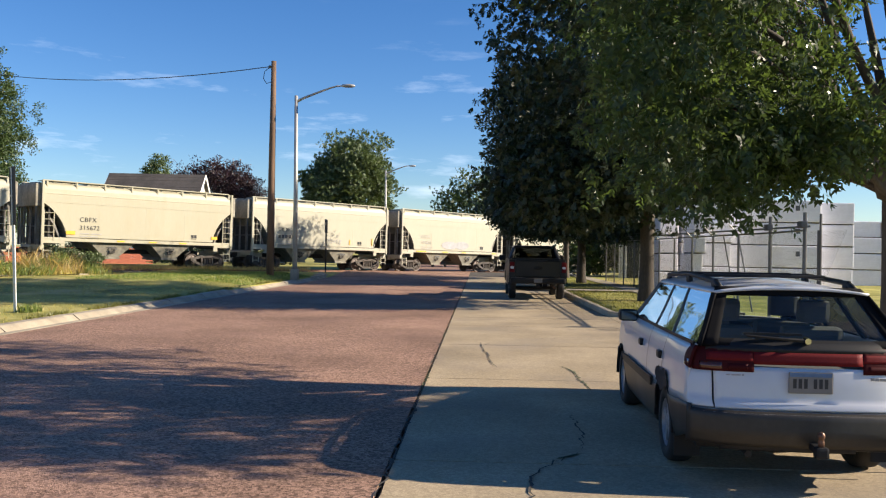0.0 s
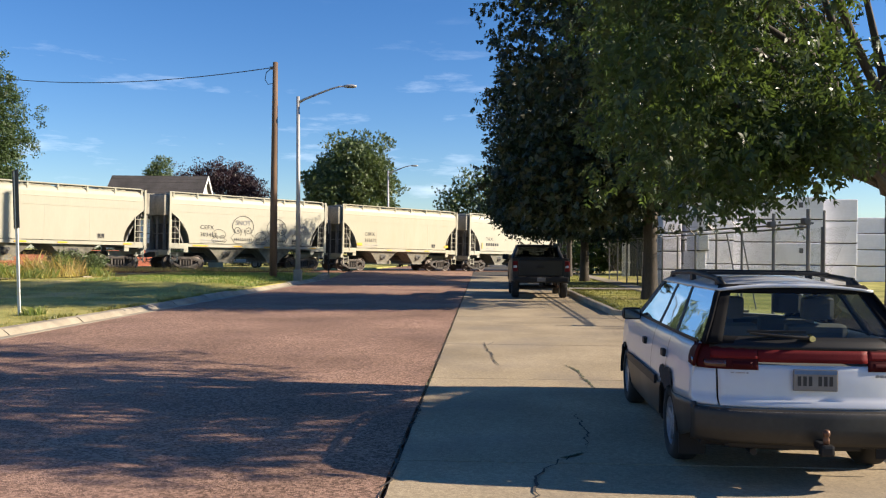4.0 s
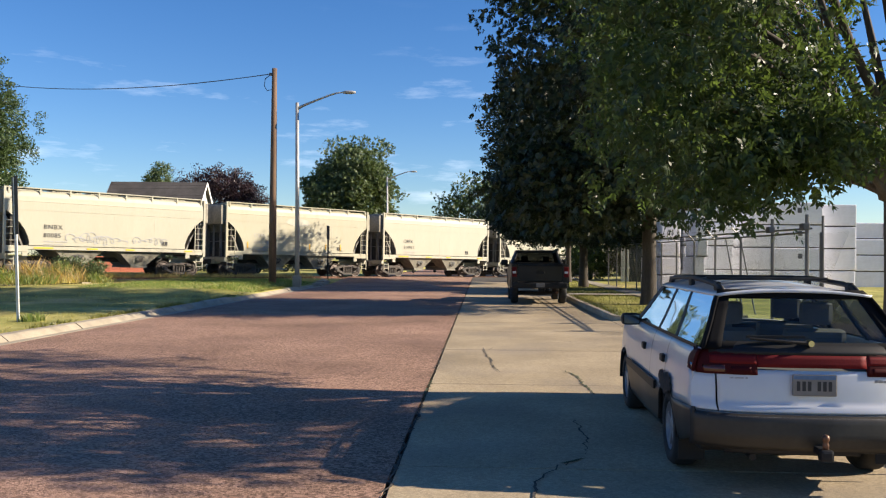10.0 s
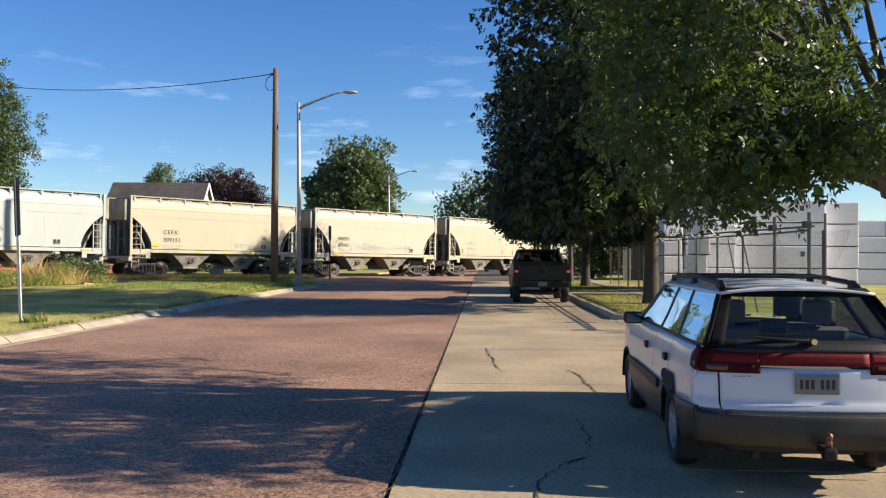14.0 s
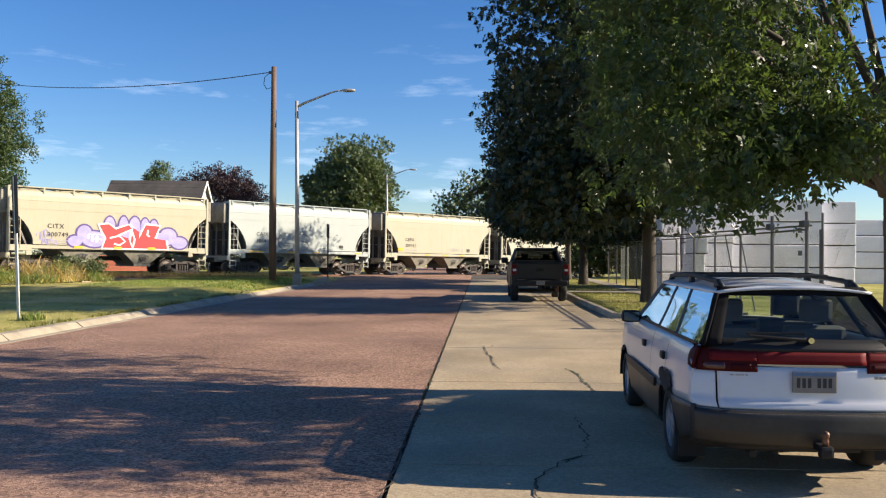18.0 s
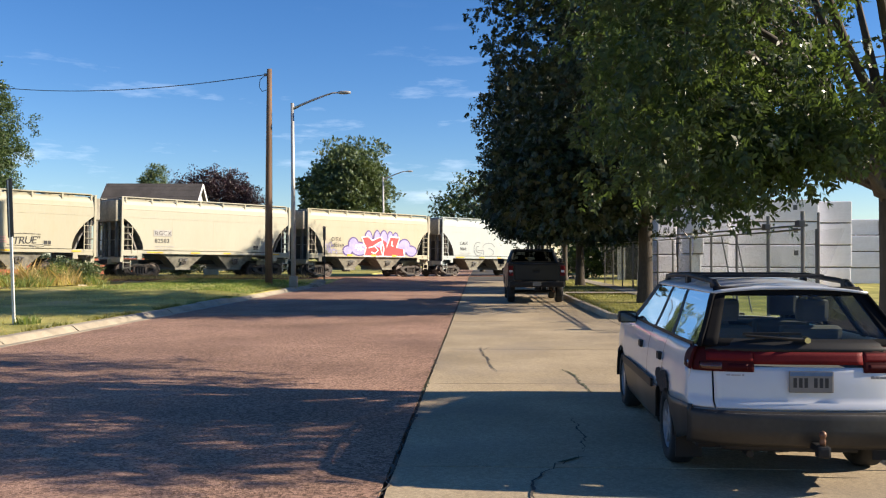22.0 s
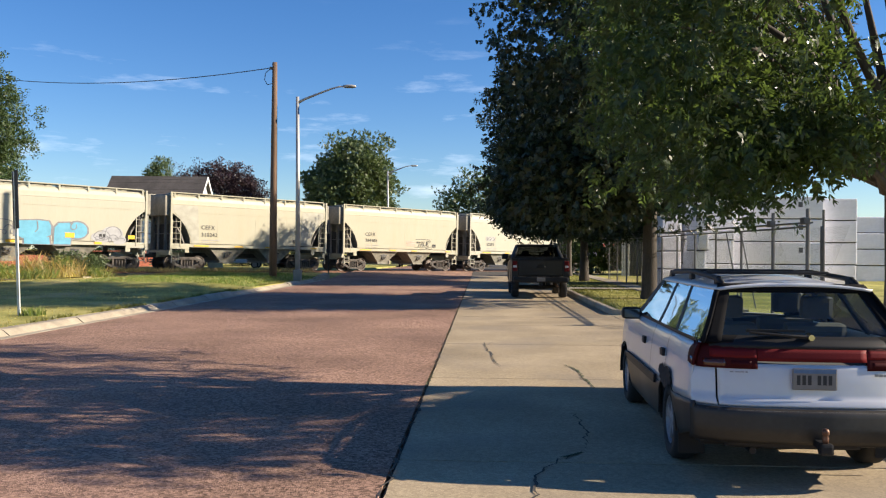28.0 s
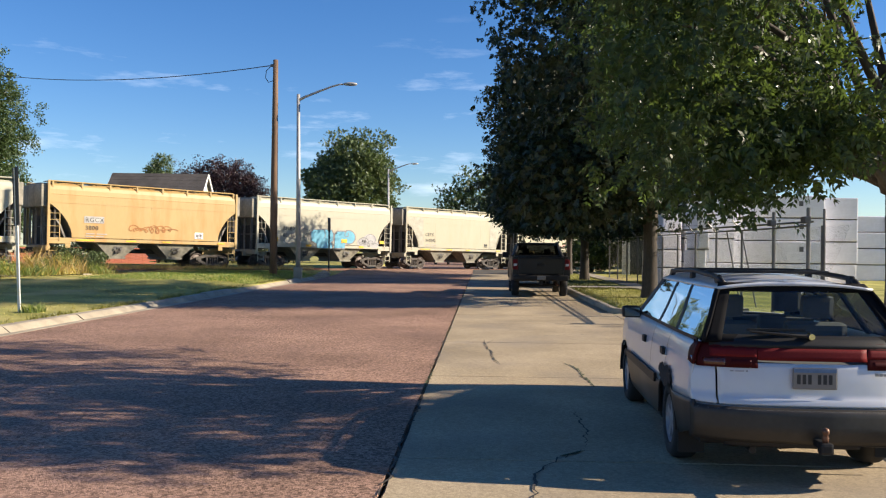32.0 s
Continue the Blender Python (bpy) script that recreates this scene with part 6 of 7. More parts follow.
# ---- kerbs, walks and cracks ----
def build_kerb(name, label, x, side, y0, y1, step=3.0, broad=False):
    k = thing(name, label, "kerb", kind="structure")
    y = y0
    rng = np.random.default_rng(4)
    while y < y1:
        h = 0.13 + rng.uniform(-0.03, 0.022)
        off = rng.uniform(-0.025, 0.025)
        z0, z1 = terrain(x, y), terrain(x, y + step)
        out = [(0, -0.1), (0.0, h * 0.75), (0.03, h), (0.16, h + 0.004), (0.16, -0.1)]
        if broad:
            out = [(-0.03, -0.1), (-0.03, 0.012), (0.09, h * 0.82), (0.13, h), (0.31, h + 0.008), (0.31, -0.1)]
        bm = bmesh.new()
        a = [bm.verts.new((x + side * px + off, y + 0.008, z0 + pz)) for px, pz in out]
        b = [bm.verts.new((x + side * px + off, y + step - 0.008, z1 + pz)) for px, pz in out]
        for i in range(len(out) - 1):
            bm.faces.new((a[i], a[i + 1], b[i + 1], b[i]))
        bm.faces.new(a)
        bm.faces.new(b[::-1])
        part("kerb_stone", tidy(bm), M_KERB, k)
        y += step
    return k


build_kerb("kerb_left", "pale concrete kerb beside the lawn", KERB_L, -1, -20, 46, broad=True)
build_kerb("kerb_right", "worn concrete kerb beside tree strip", KERB_R, 1, 23.4, 61)
# the kerb's broken end by the crossing
rubble = thing("kerb_rubble", "broken concrete kerb pieces at the crossing", "rubble", kind="structure")
rng_r = np.random.default_rng(12)
for i in range(16):
    y = 46.2 + 0.45 * i
    x = KERB_L - 0.1 - 0.012 * (y - 46) ** 2 + rng_r.uniform(-0.15, 0.1)
    a, b, c = rng_r.uniform(0.1, 0.28), rng_r.uniform(0.12, 0.34), rng_r.uniform(0.06, 0.16)
    part("chunk", box(-a, a, -b, b, -0.1, c, 0.03), M_KERB, rubble, m=pose(x, y, terrain(x, y) + 0.02, rng_r.uniform(-9, 9), rng_r.uniform(-9, 9), rng_r.uniform(0, 90)))
build_kerb("kerb_right_near", "plain concrete kerb beside the grass", KERB_R, 1, -21, 9)
gut = strip("gutter", KERB_L + 0.005, KERB_L + 0.24, -30, 47, M_KERB, "concrete gutter strip along the kerb", "gutter", lift=0.006, nx=2, step=1.5, thick=0.03)
drive = strip("driveway", KERB_R + 0.004, 24, 9.2, 23.0, M_CONCRETE, "wide concrete driveway apron", "driveway", lift=0.004, nx=6, step=1.5)
walk_slab = strip("sidewalk", 6.45, 7.3, 23.6, 70, M_KERB, "narrow concrete sidewalk by the fence", "sidewalk", lift=0.15, nx=2, step=1.5)
lawn_path = strip("lawn_path", -46, -18.2, 38.1, 39.0, M_KERB, "pale worn footpath across the lawn", "path", lift=0.17, nx=16, step=0.3)
front_walk = strip("front_walk", 3.7, 6.44, 36.0, 37.3, M_KERB, "short concrete walk across grass strip", "path", lift=0.15, nx=2, step=0.6)
# curved return of the kerb into the driveway
ret = thing("kerb_return", "curved concrete kerb corner at driveway", "kerb", kind="structure")
bm = bmesh.new()
for i in range(6):
    a0, a1 = radians(15 * i), radians(15 * (i + 1))
    for q0, q1 in ((a0, a1),):
        pts = []
        for a in (q0, q1):
            c = Vector((5.1, 23.4 + 0.0, 0))
            for r in (1.6, 1.44):
                pts.append((c.x - r * math.cos(a), c.y - r * math.sin(a) * 0.35))
        lo = [bm.verts.new((x, y, -0.05)) for x, y in (pts[0], pts[2], pts[3], pts[1])]
        hi = [bm.verts.new((x, y, 0.15 - 0.012 * i)) for x, y in (pts[0], pts[2], pts[3], pts[1])]
        bm.faces.new(hi)
        for k in range(4):
            bm.faces.new((lo[k], lo[(k + 1) % 4], hi[(k + 1) % 4], hi[k]))
part("kerb_stone", tidy(bm), M_KERB, ret)
link_slab = strip("kerb_infill", 3.66, 5.1, 23.0, 23.45, M_KERB, "concrete infill at kerb corner", "pavement", lift=0.012, nx=2, step=0.2)


def crack(pts, width=0.03, seed=1, material=None, name="crack"):
    rng = np.random.default_rng(seed)
    line = []
    for (x0, y0), (x1, y1) in zip(pts, pts[1:]):
        n = max(2, int(math.hypot(x1 - x0, y1 - y0) / 0.07))
        for i in range(n):
            t = i / n
            line.append((lerp(x0, x1, t) + rng.normal() * 0.015, lerp(y0, y1, t) + rng.normal() * 0.03))
    bm = bmesh.new()
    prev = None
    for i, (x, y) in enumerate(line):
        w = 0.6 * width * rng.uniform(0.25, 1.0) * (0.3 + 0.7 * math.sin(math.pi * (i + 0.5) / len(line)))
        z = terrain(x, y) + 0.008
        cur = (bm.verts.new((x - w, y, z)), bm.verts.new((x + w, y, z)))
        if prev:
            bm.faces.new((prev[0], prev[1], cur[1], cur[0]))
        prev = cur
    return part(name, bm, material or M_CRACK, lane)


M_MOSS = mat("weedy_crack", (0.05, 0.062, 0.025), 0.95, vary=0.4, fine=60)
crack([(0.05, 15.93), (0.11, 14.58), (0.16, 14.35), (0.20, 13.25), (0.29, 12.49)], 0.035, 1)
crack([(0.11, 15.46), (0.24, 16.06)], 0.02, 2)
crack([(1.24, 12.89), (1.37, 12.36), (1.38, 11.92), (1.40, 11.16), (1.42, 10.54)], 0.04, 3, M_MOSS)
crack([(0.96, 8.99), (1.01, 8.7), (1.0, 8.15), (0.91, 7.34)], 0.02, 4)
crack([(0.91, 7.34), (0.74, 7.09), (0.56, 6.82), (0.44, 6.47), (0.40, 6.09), (0.38, 5.2)], 0.022, 5)
crack([(0.66, 7.0), (0.95, 7.3)], 0.05, 6, M_MOSS)
crack([(2.1, 21.0), (2.9, 21.6), (3.4, 21.3)], 0.03, 7)
crack([(1.2, 16.8), (1.9, 17.3), (2.4, 17.0)], 0.025, 8)
for i in range(14):
    y = 3.5 + i * 2.2
    crack([(JOINT, y), (JOINT + 0.02, y + 1.1), (JOINT, y + 2.2)], 0.03, 20 + i, M_MOSS if i % 3 == 0 else M_CRACK)

# ---- the yard beyond the tree strip: fence and wrapped packs ----
M_WRAP = mat("white_plastic_wrap", (0.80, 0.785, 0.84), 0.34, vary=0.05, fine=5, coarse=1.2, bump=0.35, bump_scale=6, spec=0.5, stretch=(1, 1, 2))
M_DUNNAGE = mat("dark_dunnage", (0.035, 0.03, 0.026), 0.9, vary=0.3)
M_LABEL = mat("printed_label", (0.10, 0.10, 0.11), 0.6, vary=0.2, bump=0)


def build_pack(w, d, h):
    p = thing("wrapped_pack", "white plastic-wrapped building pack in a stack", "wrapped pack", group="wrapped packs in the yard")
    bm = box(-w / 2, w / 2, 0, d, 0.045, h, 0.05)
    part("wrapping", bm, M_WRAP, p, smooth=False)
    for x in (-w * 0.36, w * 0.36):
        part("dunnage", box(x - 0.05, x + 0.05, 0.03, d - 0.03, 0, 0.044), M_DUNNAGE, p)
    part("dunnage", box(-w / 2 + 0.03, w / 2 - 0.03, 0.05, 0.14, 0, 0.044), M_DUNNAGE, p)
    if w > 4:
        part("tag", bars_bm([(w * 0.22, w * 0.22 + 0.2, h - 0.5, h - 0.26)]), M_LABEL, p, m=pose(0, -0.004, 0))
    return p


def yard_z(x, y):
    return terrain(x, y) + 0.05


rng_p = np.random.default_rng(8)
pack_m = {}


def stack(x, y, w, d, h, n, turn=0.0):
    for i in range(n):
        m = pose(x + rng_p.uniform(-0.05, 0.05), y + rng_p.uniform(-0.06, 0.06), yard_z(x, y) + i * (h + 0.004), 0, 0, turn + rng_p.uniform(-0.8, 0.8))
        if (w, d, h) in pack_m:
            copy_thing(pack_m[w, d, h], m)
        else:
            pack_m[w, d, h] = build_pack(w, d, h)
            pack_m[w, d, h].matrix_basis = m


# one long row of stacks, a lower one behind it
stack(17.28, 42.2, 1.86, 2.4, 1.075, 4, 0.0)
stack(14.15, 41.3, 4.3, 2.4, 1.085, 4, 0.0)
stack(10.75, 40.7, 2.3, 2.4, 1.115, 4, 0.0)
stack(9.6, 37.6, 0.46, 2.2, 0.86, 4, 0.0)
for i in range(2):
    stack(8.9 + 0.2 * i, 40.4 + 2.3 * i, 0.95, 2.2, 0.84, 4, 8.0)
for i in range(6):
    stack(20.6 + 1.75 * i, 50.2, 1.7, 2.4, 0.94, 4, 1.0)


def build_fence():
    f = thing("chain_link_fence", "galvanised chain-link fence with barbed wire arms", "fence")
    ys = [24.7, 27.35, 30.0, 32.7, 35.4, 38.1, 41.0, 44.0, 47.0, 50.0]
    X, top = 7.42, 2.26
    for y in ys:
        z = terrain(X, y) + 0.1
        p = part("fence_post", tube([(X, y, z - 0.1), (X, y, z + top - 0.06)], 0.035, 8), M_GALV, f)
        part("wire_arm", tube([(X, y, z + top - 0.08), (X - 0.28, y, z + top + 0.24)], 0.018, 6), M_GALV, p)
    for y in (19.75, 22.05):
        part("gate_post", tube([(X, y, 0.0), (X, y, 2.72)], 0.045, 10), M_GALV, f)
        bm = box(X - 0.1, X + 0.05, y - 0.05, y + 0.22, 2.36, 2.52, 0.02)
        part("roller", bm, M_GALV, f)
    part("top_rail", tube([(X, 19.7, 2.31), (X, 22.0, 2.30), (X, 24.7, 2.31), (X, 50, 2.4)], 0.024, 8), M_GALV, f)
    part("gate_rail", tube([(X + 0.08, 19.7, 2.40), (X + 0.08, 37.0, 2.52)], 0.024, 8), M_GALV, f)
    for a, b in (((X, 26.2, 2.28), (X, 24.9, 0.3)), ((X, 24.7, 2.2), (X, 23.4, 0.2))):
        part("brace", tube([a, b], 0.02, 6), M_GALV, f)
    part("gate_end_post", tube([(X + 0.1, 19.1, 0.0), (X + 0.1, 19.1, 2.66)], 0.03, 8), M_GALV, f)
    part("gate_end_post", tube([(X + 0.12, 19.25, 0.0), (X + 0.12, 19.25, 2.3)], 0.035, 8), M_GALV, f)
    for k in range(3):
        dx, dz = -0.09 - 0.08 * k, 0.06 + 0.1 * k
        part("barbed_wire", tube([(X + dx, 24.7, 2.28 + dz), (X + dx, 50, 2.46 + dz)], 0.005, 4), M_GALV, f)
    bm = bmesh.new()
    h, step, w = 2.15, 0.065, 0.0042
    y = 19.7
    while y < 50:
        for s in (-1, 1):
            y2 = y + s * h
            a, b = (y, 0.12), (y2, 0.12 + h)
            z = terrain(X, y)
            v = [bm.verts.new(q) for q in ((X + 0.01, a[0] - w, z + a[1]), (X + 0.01, a[0] + w, z + a[1]), (X + 0.01, b[0] + w, z + b[1]), (X + 0.01, b[0] - w, z + b[1]))]
            bm.faces.new(v)
        y += step
    mesh_ = part("chain_link", bm, M_GALV, f, "woven wire mesh")
    mesh_["kind"] = "stuff"


build_fence()

# sheet-metal gate leaves and the hedge at the fence's far end
M_HEDGE = leaf_mat("hedge_leaves", (0.05, 0.085, 0.022), through=0.28)


def bush(name, label, x, y, seed, radii, n, per, leaf, material, lift=0.0, category="bush"):
    rng = np.random.default_rng(seed)
    t = thing(name, label, category, pose(x, y, terrain(x, y) + 0.08))
    _, leaves, ways = crown_points(rng, n, per, (0, 0, radii[2] * 0.9 + lift), radii, 0.3, 0.22, 8, 0.2, 0.05)
    for i in range(6):
        a = rng.uniform(0, 6.28)
        bm = bmesh.new()
        add_tube(bm, [(0.05 * math.cos(a), 0.05 * math.sin(a), -0.1), (radii[0] * 0.3 * math.cos(a), radii[1] * 0.3 * math.sin(a), radii[2] * 0.7), (radii[0] * 0.6 * math.cos(a), radii[1] * 0.6 * math.sin(a), radii[2] * 1.3)], [0.04, 0.03, 0.01], 5)
        part("stem", bm, M_BARK, t)
    c = new("foliage", leaf_mesh("foliage", leaves, ways, leaf, leaf * 0.55, rng, material))
    c.parent = t
    c["kind"] = "stuff"


bush("bush", "dark green bush by the fence", 7.6, 60.0, 31, (2.3, 1.8, 1.6), 260, 30, 0.2, M_HEDGE)
bush("bush", "tall dark green hedge bush", 10.8, 59.5, 32, (2.2, 1.8, 2.0), 300, 30, 0.2, M_HEDGE)
bush("bush", "tall dark green hedge bush", 13.6, 61.5, 33, (2.4, 1.8, 2.2), 300, 30, 0.2, M_HEDGE)
bush("bush", "dark green bush by the fence", 17.0, 63.0, 34, (2.6, 2.0, 2.2), 300, 30, 0.2, M_HEDGE)
panel = thing("metal_gate", "pale metal gate leaf by the hedge", "gate", pose(9.3, 55.5, terrain(9.3, 55.5) + 0.1))
for i in range(4):
    part("slat", box(-0.26 + 0.13 * i, -0.15 + 0.13 * i, -0.02, 0.02, 0.05, 2.2, 0.01), M_WHITEPOST, panel)
part("gate_frame", box(-0.3, 0.3, 0.02, 0.05, 0.9, 1.0), M_WHITEPOST, panel)
M_SLAT = mat("dark_green_fence_slats", (0.02, 0.03, 0.026), 0.7, vary=0.25, fine=6)
scr = thing("privacy_fence", "dark green slatted privacy fence", "fence", pose(12.0, 56.5, terrain(12, 56.5) + 0.08))
first = None
for i in range(24):
    m = pose(-2.4 + 0.2 * i, 0, 0)
    if first is None:
        first = part("slat", box(-0.09, 0.09, -0.015, 0.015, 0.05, 2.3, 0.008), M_SLAT, scr, m=m)
    else:
        share("slat", first, scr, m)
part("rail", box(-2.5, 2.4, 0.016, 0.06, 1.9, 2.0), M_SLAT, scr)

# ---- signs ----
sign = thing("road_sign", "narrow sign on a leaning pale post, seen edge-on", "sign", pose(-10.86, 19.55, 0.10, 0, -2.3, 0))
part("sign_post", box(-0.032, 0.032, -0.02, 0.02, -0.2, 3.4, 0.006), M_WHITEPOST, sign)
part("sign_board", box(-0.30, 0.30, -0.006, 0.006, 2.05, 3.42, 0.004), M_SIGNDARK, sign, m=pose(0.024, -0.044, 0, 0, 0, 130.5))
part("sign_band", box(-0.036, 0.036, -0.04, 0.03, 2.72, 2.75), M_WHITEPOST, sign)
sign2 = thing("crossing_sign", "dark crossing sign on thin post, seen edge-on", "sign", pose(-9.78, 54.0, terrain(-9.78, 54.0) + 0.05) @ Matrix.Diagonal((1.08, 1.08, 1.08, 1)))
part("sign_post", tube([(0, 0, -0.2), (0, 0, 3.0)], 0.045, 8), M_SIGNDARK, sign2)
part("sign_board", box(-0.6, 0.6, -0.02, 0.02, 2.35, 3.15, 0.01), M_SIGNDARK, sign2, m=pose(0, 0, 0, 0, 0, 94))
copy_thing(lamp, pose(-9.35, 84.5, 0.45))

# ---- behind the railway ----
M_SHINGLE = mat("dark_shingles", (0.075, 0.066, 0.06), 0.9, vary=0.25, fine=10, coarse=1.0, bump=0.4, stretch=(1, 1, 3))
M_SIDING = mat("white_clapboard", (0.72, 0.72, 0.70), 0.6, vary=0.08, fine=8, bump=0.1)
M_BRICKWALL = mat("red_brick_wall", (0.34, 0.105, 0.062), 0.85, vary=0.22, fine=9, coarse=1.2, bump=0.4, stretch=(1, 1, 2.5))
M_DARKPANE = mat("dark_window_pane", (0.03, 0.035, 0.04), 0.1, vary=0.1, bump=0, coat=0.5)


def build_house(m, L, D, wall_h, ridge_h, label):
    h = thing("house", label, "house", m)
    out = [(-D / 2, 0), (-D / 2, wall_h), (0, ridge_h - 0.12), (D / 2, wall_h), (D / 2, 0)]
    part("wall", tidy(add_prism(bmesh.new(), out, -L / 2, L / 2, Matrix(((0, 1, 0, 0), (1, 0, 0, 0), (0, 0, 1, 0), (0, 0, 0, 1))))), M_SIDING, h)
    slope = math.atan2(ridge_h - wall_h, D / 2)
    ln = math.hypot(ridge_h - wall_h, D / 2) + 0.45
    for s in (-1, 1):
        roof = part("roof_slope", box(-L / 2 - 0.35, L / 2 + 0.35, -ln if s < 0 else 0, 0 if s < 0 else ln, -0.03, 0.12, 0.01), M_SHINGLE, h, m=pose(0, 0, ridge_h, -math.degrees(slope) * s, 0, 0))
        n = 12
        for i in range(n):
            y0 = -ln + ln * i / n if s < 0 else ln * i / n
            part("shingle_course", box(-L / 2 - 0.36, L / 2 + 0.36, y0, y0 + ln / n * 0.97, 0.121, 0.135 + 0.004 * (i % 3)), M_SHINGLE, roof)
        for e in (-1, 1):
            part("barge_board", box(e * (L / 2 + 0.37) - 0.02, e * (L / 2 + 0.37) + 0.02, -ln if s < 0 else 0, 0 if s < 0 else ln, -0.16, 0.13), M_SIDING, roof)
    for x in (-L * 0.28, L * 0.22):
        w = part("window", box(x - 0.55, x + 0.55, -D / 2 - 0.05, -D / 2 + 0.02, 1.0, 2.4, 0.01), M_SIDING, h)
        part("pane", box(x - 0.45, x + 0.45, -D / 2 - 0.06, -D / 2 - 0.045, 1.1, 2.3), M_DARKPANE, w)
    w = part("window", box(L / 2 - 0.02, L / 2 + 0.05, -0.5, 0.5, wall_h + 0.4, wall_h + 1.5, 0.01), M_SIDING, h)
    part("pane", box(L / 2 + 0.045, L / 2 + 0.06, -0.4, 0.4, wall_h + 0.5, wall_h + 1.4), M_DARKPANE, w)
    return h


build_house(pose(-30.55, 79.5, 0.55, 0, 0, 4), 8.3, 8.0, 4.2, 7.95, "white clapboard house with dark shingled gable roof")
build_house(pose(-22.3, 73.5, 0.5, 0, 0, 10), 4.2, 5.0, 2.5, 3.6, "small white clapboard garage behind the railway")
wall = thing("brick_wall", "low red brick wall behind the railway", "wall")
first = None
for r in range(13):
    for i in range(30):
        p = on_track(-19.0 + 1.02 * i + (0.5 if r % 2 else 0), -9.2)
        m = pose(p.x, p.y, 0.36 + 0.092 * r, 0, 0, 90 - math.degrees(TH))
        if first is None:
            first = part("brick_course", box(-0.5, 0.5, -0.12, 0.12, 0, 0.084, 0.008), M_BRICKWALL, wall, m=m)
        else:
            share("brick_course", first, wall, m)
M_CREAMBOX = mat("cream_crate", (0.62, 0.56, 0.42), 0.8, vary=0.15)
crate = thing("crate", "cream wooden crate by the track", "crate", pose(-19.0, 60.0, terrain(-19, 60) + 0.1, 0, 0, 20))
part("box", box(-0.5, 0.5, -0.4, 0.4, 0, 0.38, 0.02), M_CREAMBOX, crate)
part("lid", box(-0.53, 0.53, -0.43, 0.43, 0.381, 0.43, 0.01), M_CREAMBOX, crate)
tr = thing("boat_trailer", "silver boat trailer parked behind the railway", "trailer", pose(-16.6, 61.5, terrain(-16.6, 61.5) + 0.1, 0, 0, 6))
for y in (-0.6, 0.6):
    part("frame_rail", box(-1.4, 1.2, y - 0.04, y + 0.04, 0.38, 0.5, 0.01), M_WHITEPOST, tr)
    part("fender", box(-0.2, 0.5, y * 1.25 - 0.1, y * 1.25 + 0.1, 0.56, 0.6, 0.01), M_WHITEPOST, tr)
    wheel_parts(tr, "wheel", Matrix.Translation((0.15, y * 1.25, 0.27)) @ Matrix.Rotation(radians(90), 4, "X"), 0.27, 0.16)
part("tongue", box(1.1, 2.4, -0.04, 0.04, 0.3, 0.38, 0.01), M_WHITEPOST, tr)
part("winch_post", box(0.8, 0.9, -0.04, 0.04, 0.5, 1.05, 0.01), M_WHITEPOST, tr)
part("bunk", box(-1.3, 0.4, -0.35, -0.25, 0.5, 0.62, 0.01), M_WHITEPOST, tr)
part("bunk", box(-1.3, 0.4, 0.25, 0.35, 0.5, 0.62, 0.01), M_WHITEPOST, tr)
M_REDCAR = mat("red_car_paint", (0.22, 0.03, 0.03), 0.35, vary=0.1, bump=0, coat=0.4)
M_SILVERCAR = mat("silver_car_paint", (0.45, 0.45, 0.46), 0.35, metal=0.4, vary=0.08, bump=0, coat=0.4)
build_sedan("saloon_car", "red saloon car parked down the street", pose(-5.0, 104, terrain(-5, 104)), M_REDCAR)
build_sedan("saloon_car", "silver saloon car parked down the street", pose(-8.2, 92, terrain(-8, 92)), M_SILVERCAR)

# ---- weeds and grass ----
M_DRYWEED = leaf_mat("dry_weed", (0.48, 0.37, 0.19), vary=0.3, through=0.45)
M_GREENWEED = leaf_mat("green_weed", (0.19, 0.25, 0.085), vary=0.35, through=0.45)
# lawn blades in a darker tone: shade on the tree strip put into the colour
M_SHADEBLADE = leaf_mat("shade_toned_blades", (0.17, 0.175, 0.05), vary=0.4, through=0.35)
M_VERGE = leaf_mat("verge_blades", (0.16, 0.23, 0.06), vary=0.35, through=0.4)
M_BLADE = leaf_mat("lawn_blades", (0.44, 0.38, 0.14), vary=0.4, through=0.35)


def blades(name, label, spots, heights, width, material, seed, category="grass"):
    """Standing blades at the spots."""
    rng = np.random.default_rng(seed)
    n = len(spots)
    base = np.array([(x, y, terrain(x, y) + 0.09) for x, y in spots])
    h = heights * rng.uniform(0.35, 1.2, n)
    lean = rng.normal(size=(n, 2)) * 0.42 * h[:, None]
    a = rng.uniform(0, math.pi, n)
    w = width * rng.uniform(0.6, 1.3, n)
    side = np.stack([np.cos(a) * w, np.sin(a) * w, np.zeros(n)], 1)
    tip = base + np.concatenate([lean, h[:, None]], 1)
    mid = base + np.concatenate([lean * 0.35, (h * 0.55)[:, None]], 1)
    v = np.stack([base - side, base + side, mid + side * 0.8, tip, mid - side * 0.8], 1).reshape(-1, 3)
    mesh = bpy.data.meshes.new(name)
    mesh.vertices.add(n * 5)
    mesh.vertices.foreach_set("co", v.reshape(-1).astype(np.float32))
    mesh.loops.add(n * 5)
    mesh.loops.foreach_set("vertex_index", np.arange(n * 5, dtype=np.int32))
    mesh.polygons.add(n)
    mesh.polygons.foreach_set("loop_start", np.arange(0, n * 5, 5, dtype=np.int32))
    mesh.update(calc_edges=True)
    mesh.materials.append(material)
    return tagged(new(name, mesh), label, category, kind="stuff")


rng_g = np.random.default_rng(21)


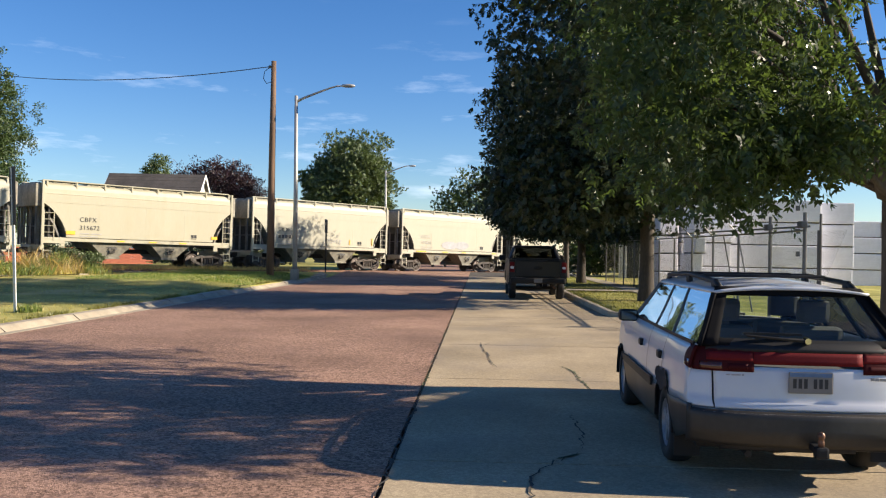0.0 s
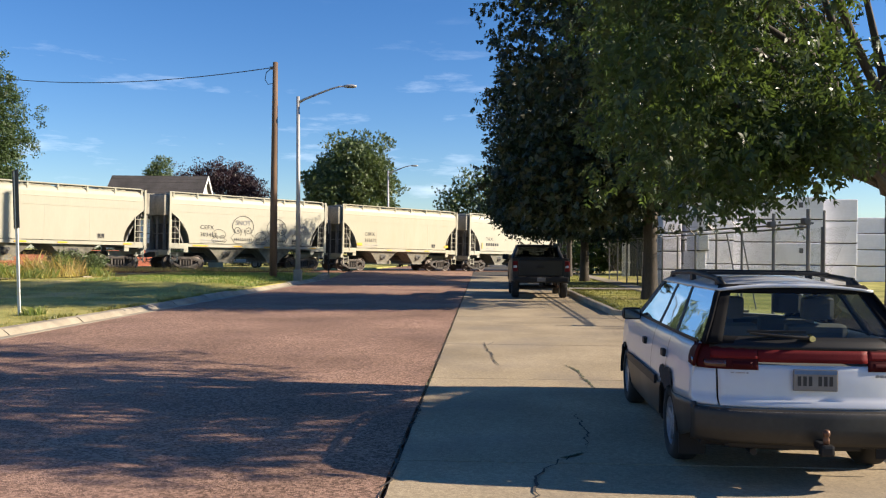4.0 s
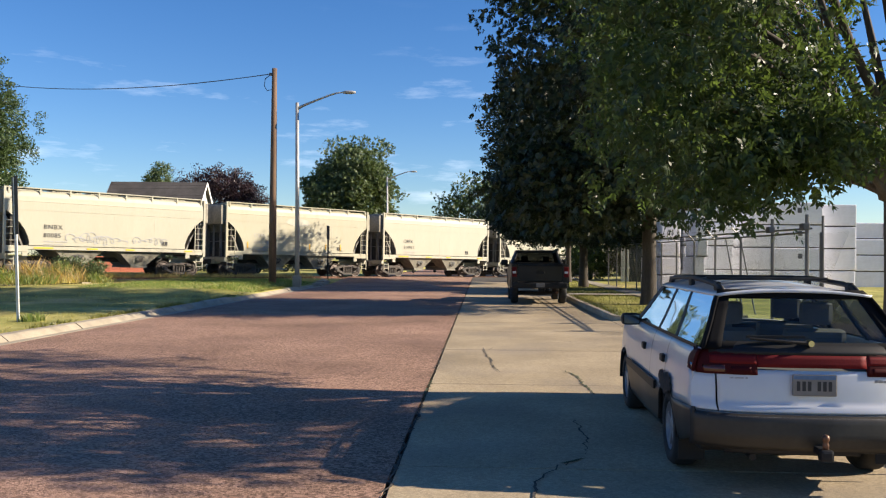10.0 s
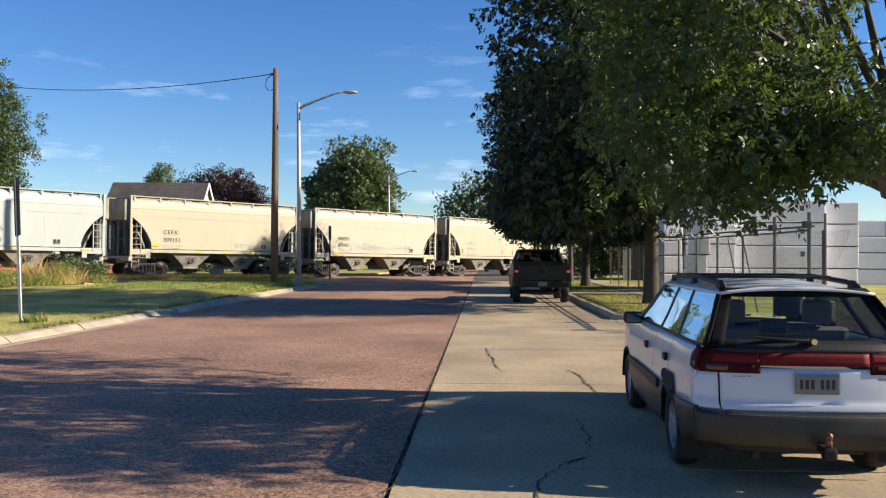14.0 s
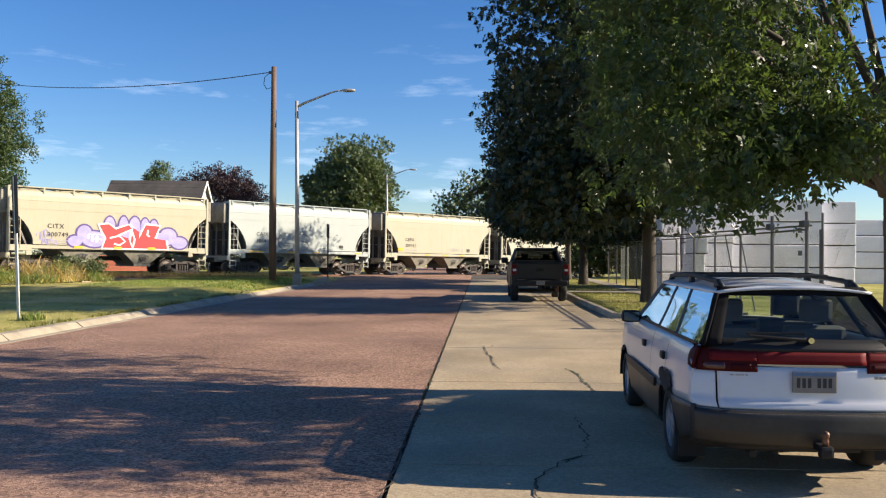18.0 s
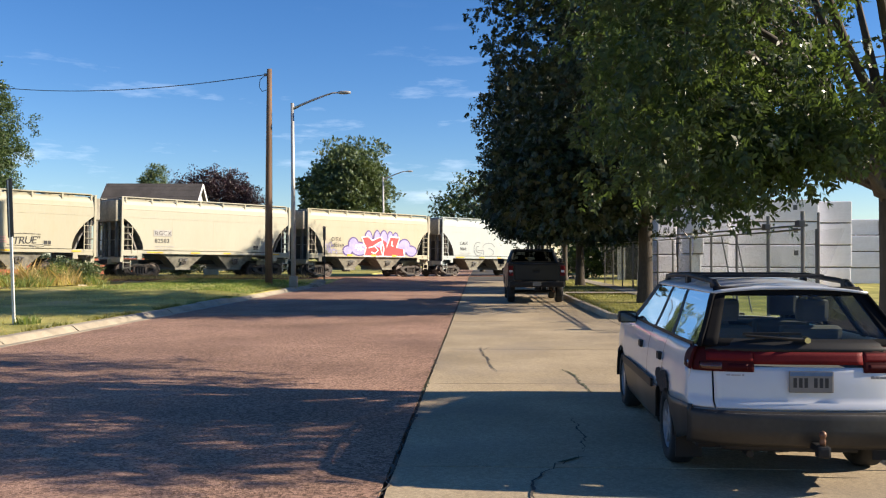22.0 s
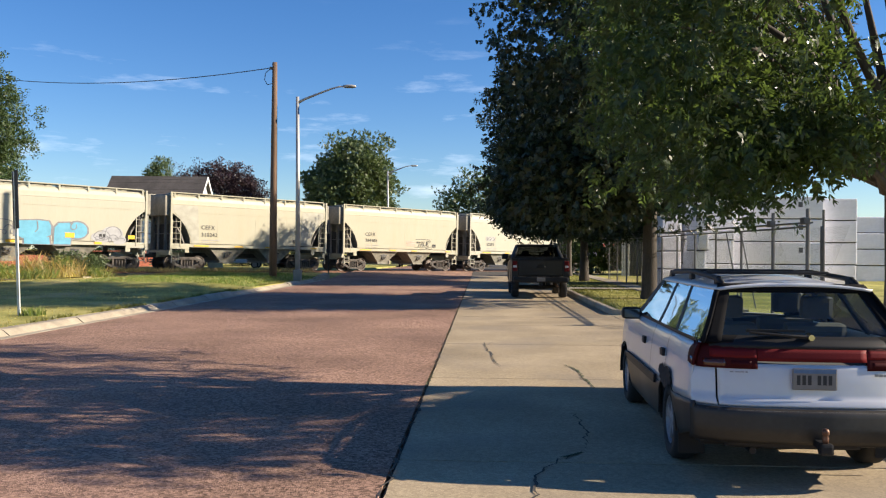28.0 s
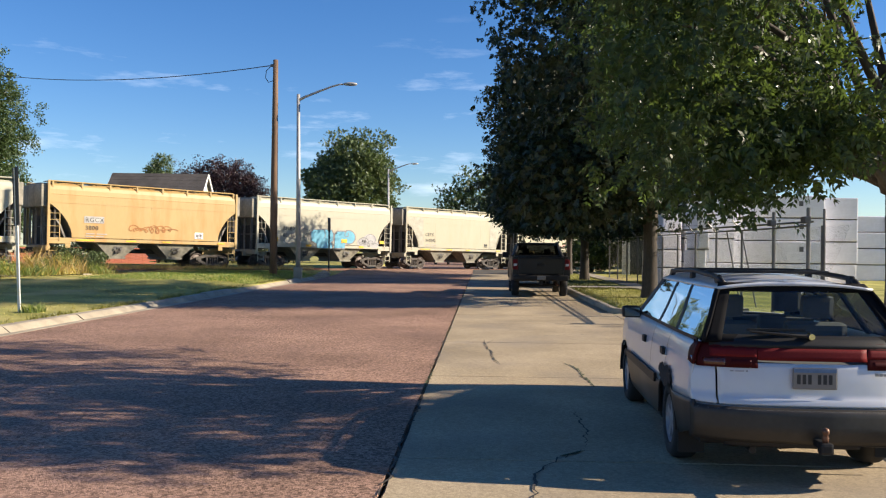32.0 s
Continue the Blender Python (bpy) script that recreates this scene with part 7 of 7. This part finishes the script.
def scatter(n, x0, x1, y0, y1):
    return [(rng_g.uniform(x0, x1), rng_g.uniform(y0, y1)) for _ in range(n)]


def beside_track(n, s0, s1, d0, d1):
    out = []
    for _ in range(n):
        p = TRACK + AHEAD * rng_g.uniform(s0, s1) + SIDE * rng_g.uniform(d0, d1)
        out.append((p.x, p.y))
    return out


def patchy(spots, scale=0.5, keep=0.0):
    return [(x, y) for x, y in spots if noise.noise((x * scale, y * scale, 7.0)) > keep]


blades("tall_weeds", "tall dry straw-coloured weeds beside the track", patchy(beside_track(5600, -20, 0.9, 3.2, 6.0), 0.7, -0.1), 0.95, 0.011, M_DRYWEED, 1, "weeds")
blades("mixed_weeds", "shorter mixed green and straw weeds by the track", beside_track(3500, -20, 1.6, 3.6, 6.8), 0.45, 0.012, M_BLADE, 8, "weeds")
blades("green_weeds", "green leafy weeds beside the track", patchy(beside_track(5000, -13, 1.5, 4.0, 6.9), 0.5, 0.1), 0.55, 0.02, M_GREENWEED, 2, "weeds")
blades("low_weeds", "low straggling weeds along the ballast", beside_track(1500, 2, 16, 3.0, 3.9), 0.25, 0.012, M_DRYWEED, 3, "weeds")
blades("lawn_grass", "short patchy yellow-green lawn grass", scatter(30000, -26, KERB_L - 0.2, 15, 54), 0.07, 0.008, M_BLADE, 4)
blades("verge_grass", "short green grass round the poles", patchy(scatter(17000, -17, KERB_L - 0.35, 35, 49), 0.25, -0.25), 0.09, 0.016, M_VERGE, 12)
blades("kerb_grass", "ragged grass hanging over the kerb", patchy(scatter(4200, KERB_L - 0.55, KERB_L - 0.28, 14, 47), 0.9, -0.12), 0.13, 0.009, M_SHADEBLADE, 9)
blades("strip_grass", "short grass on the tree strip", scatter(9000, KERB_R + 0.2, 6.4, 23.8, 60), 0.09, 0.009, M_SHADEBLADE, 5)
blades("kerb_weeds", "small weeds at the sign's foot", scatter(160, -10.75, -10.35, 19.3, 19.8), 0.22, 0.012, M_GREENWEED, 6, "weeds")
bush("shrub", "green shrub among the weeds", -21.3, 43.0, 41, (0.9, 0.8, 0.55), 90, 26, 0.11, M_LEAF_FAR, 0, "shrub")
bush("shrub", "green shrub among the weeds", -20.3, 43.7, 42, (0.7, 0.7, 0.5), 70, 26, 0.11, M_LEAF_FAR, 0, "shrub")
bush("shrub", "dark green shrub behind the railway", -20.8, 58.6, 43, (1.0, 0.9, 0.6), 90, 26, 0.14, M_LEAF_FAR, 0, "shrub")
# bushes added to keep the gap under the wagons dark
for i in range(9):
    p = TRACK + AHEAD * (6.0 + 2.6 * i) - SIDE * (13.5 + 0.8 * (i % 3))
    bush("hedge_bush", "dark green filler bush behind the railway", p.x, p.y, 80 + i, (1.9, 1.3, 0.75 + 0.1 * (i % 2)), 120, 26, 0.14, M_LEAF_DARK, 0, "bush")
for i in range(9):
    p = TRACK + AHEAD * (-11.5 + 1.45 * i + rng_g.uniform(-0.4, 0.4)) + SIDE * rng_g.uniform(4.4, 6.0)
    bush("weed_clump", "low leafy weed clump beside the track", p.x, p.y, 60 + i, (0.75, 0.6, rng_g.uniform(0.3, 0.5)), 40, 24, 0.10, M_GREENWEED, 0, "weeds")


# ---- what moves ----
def wheel_pose(x, t):
    """A wheelset rolling along: its place on the bogie and its turn after t seconds."""
    return pose(x, 0, 0.46, 0, math.degrees((5.0108 * t - 0.0053 * t * t) / 0.46) % 360, 0)


def motions():
    for k, car in wagons.items():
        walk(car, [(t, wagon_pose(k, t)) for t in range(0, 33, 2)])
        for o in car.children_recursive:
            if o.name.startswith("wheelset"):
                x = o.location.x
                walk(o, [(4 * i / 30, wheel_pose(x, 4 * i / 30)) for i in range(241)])


motions()
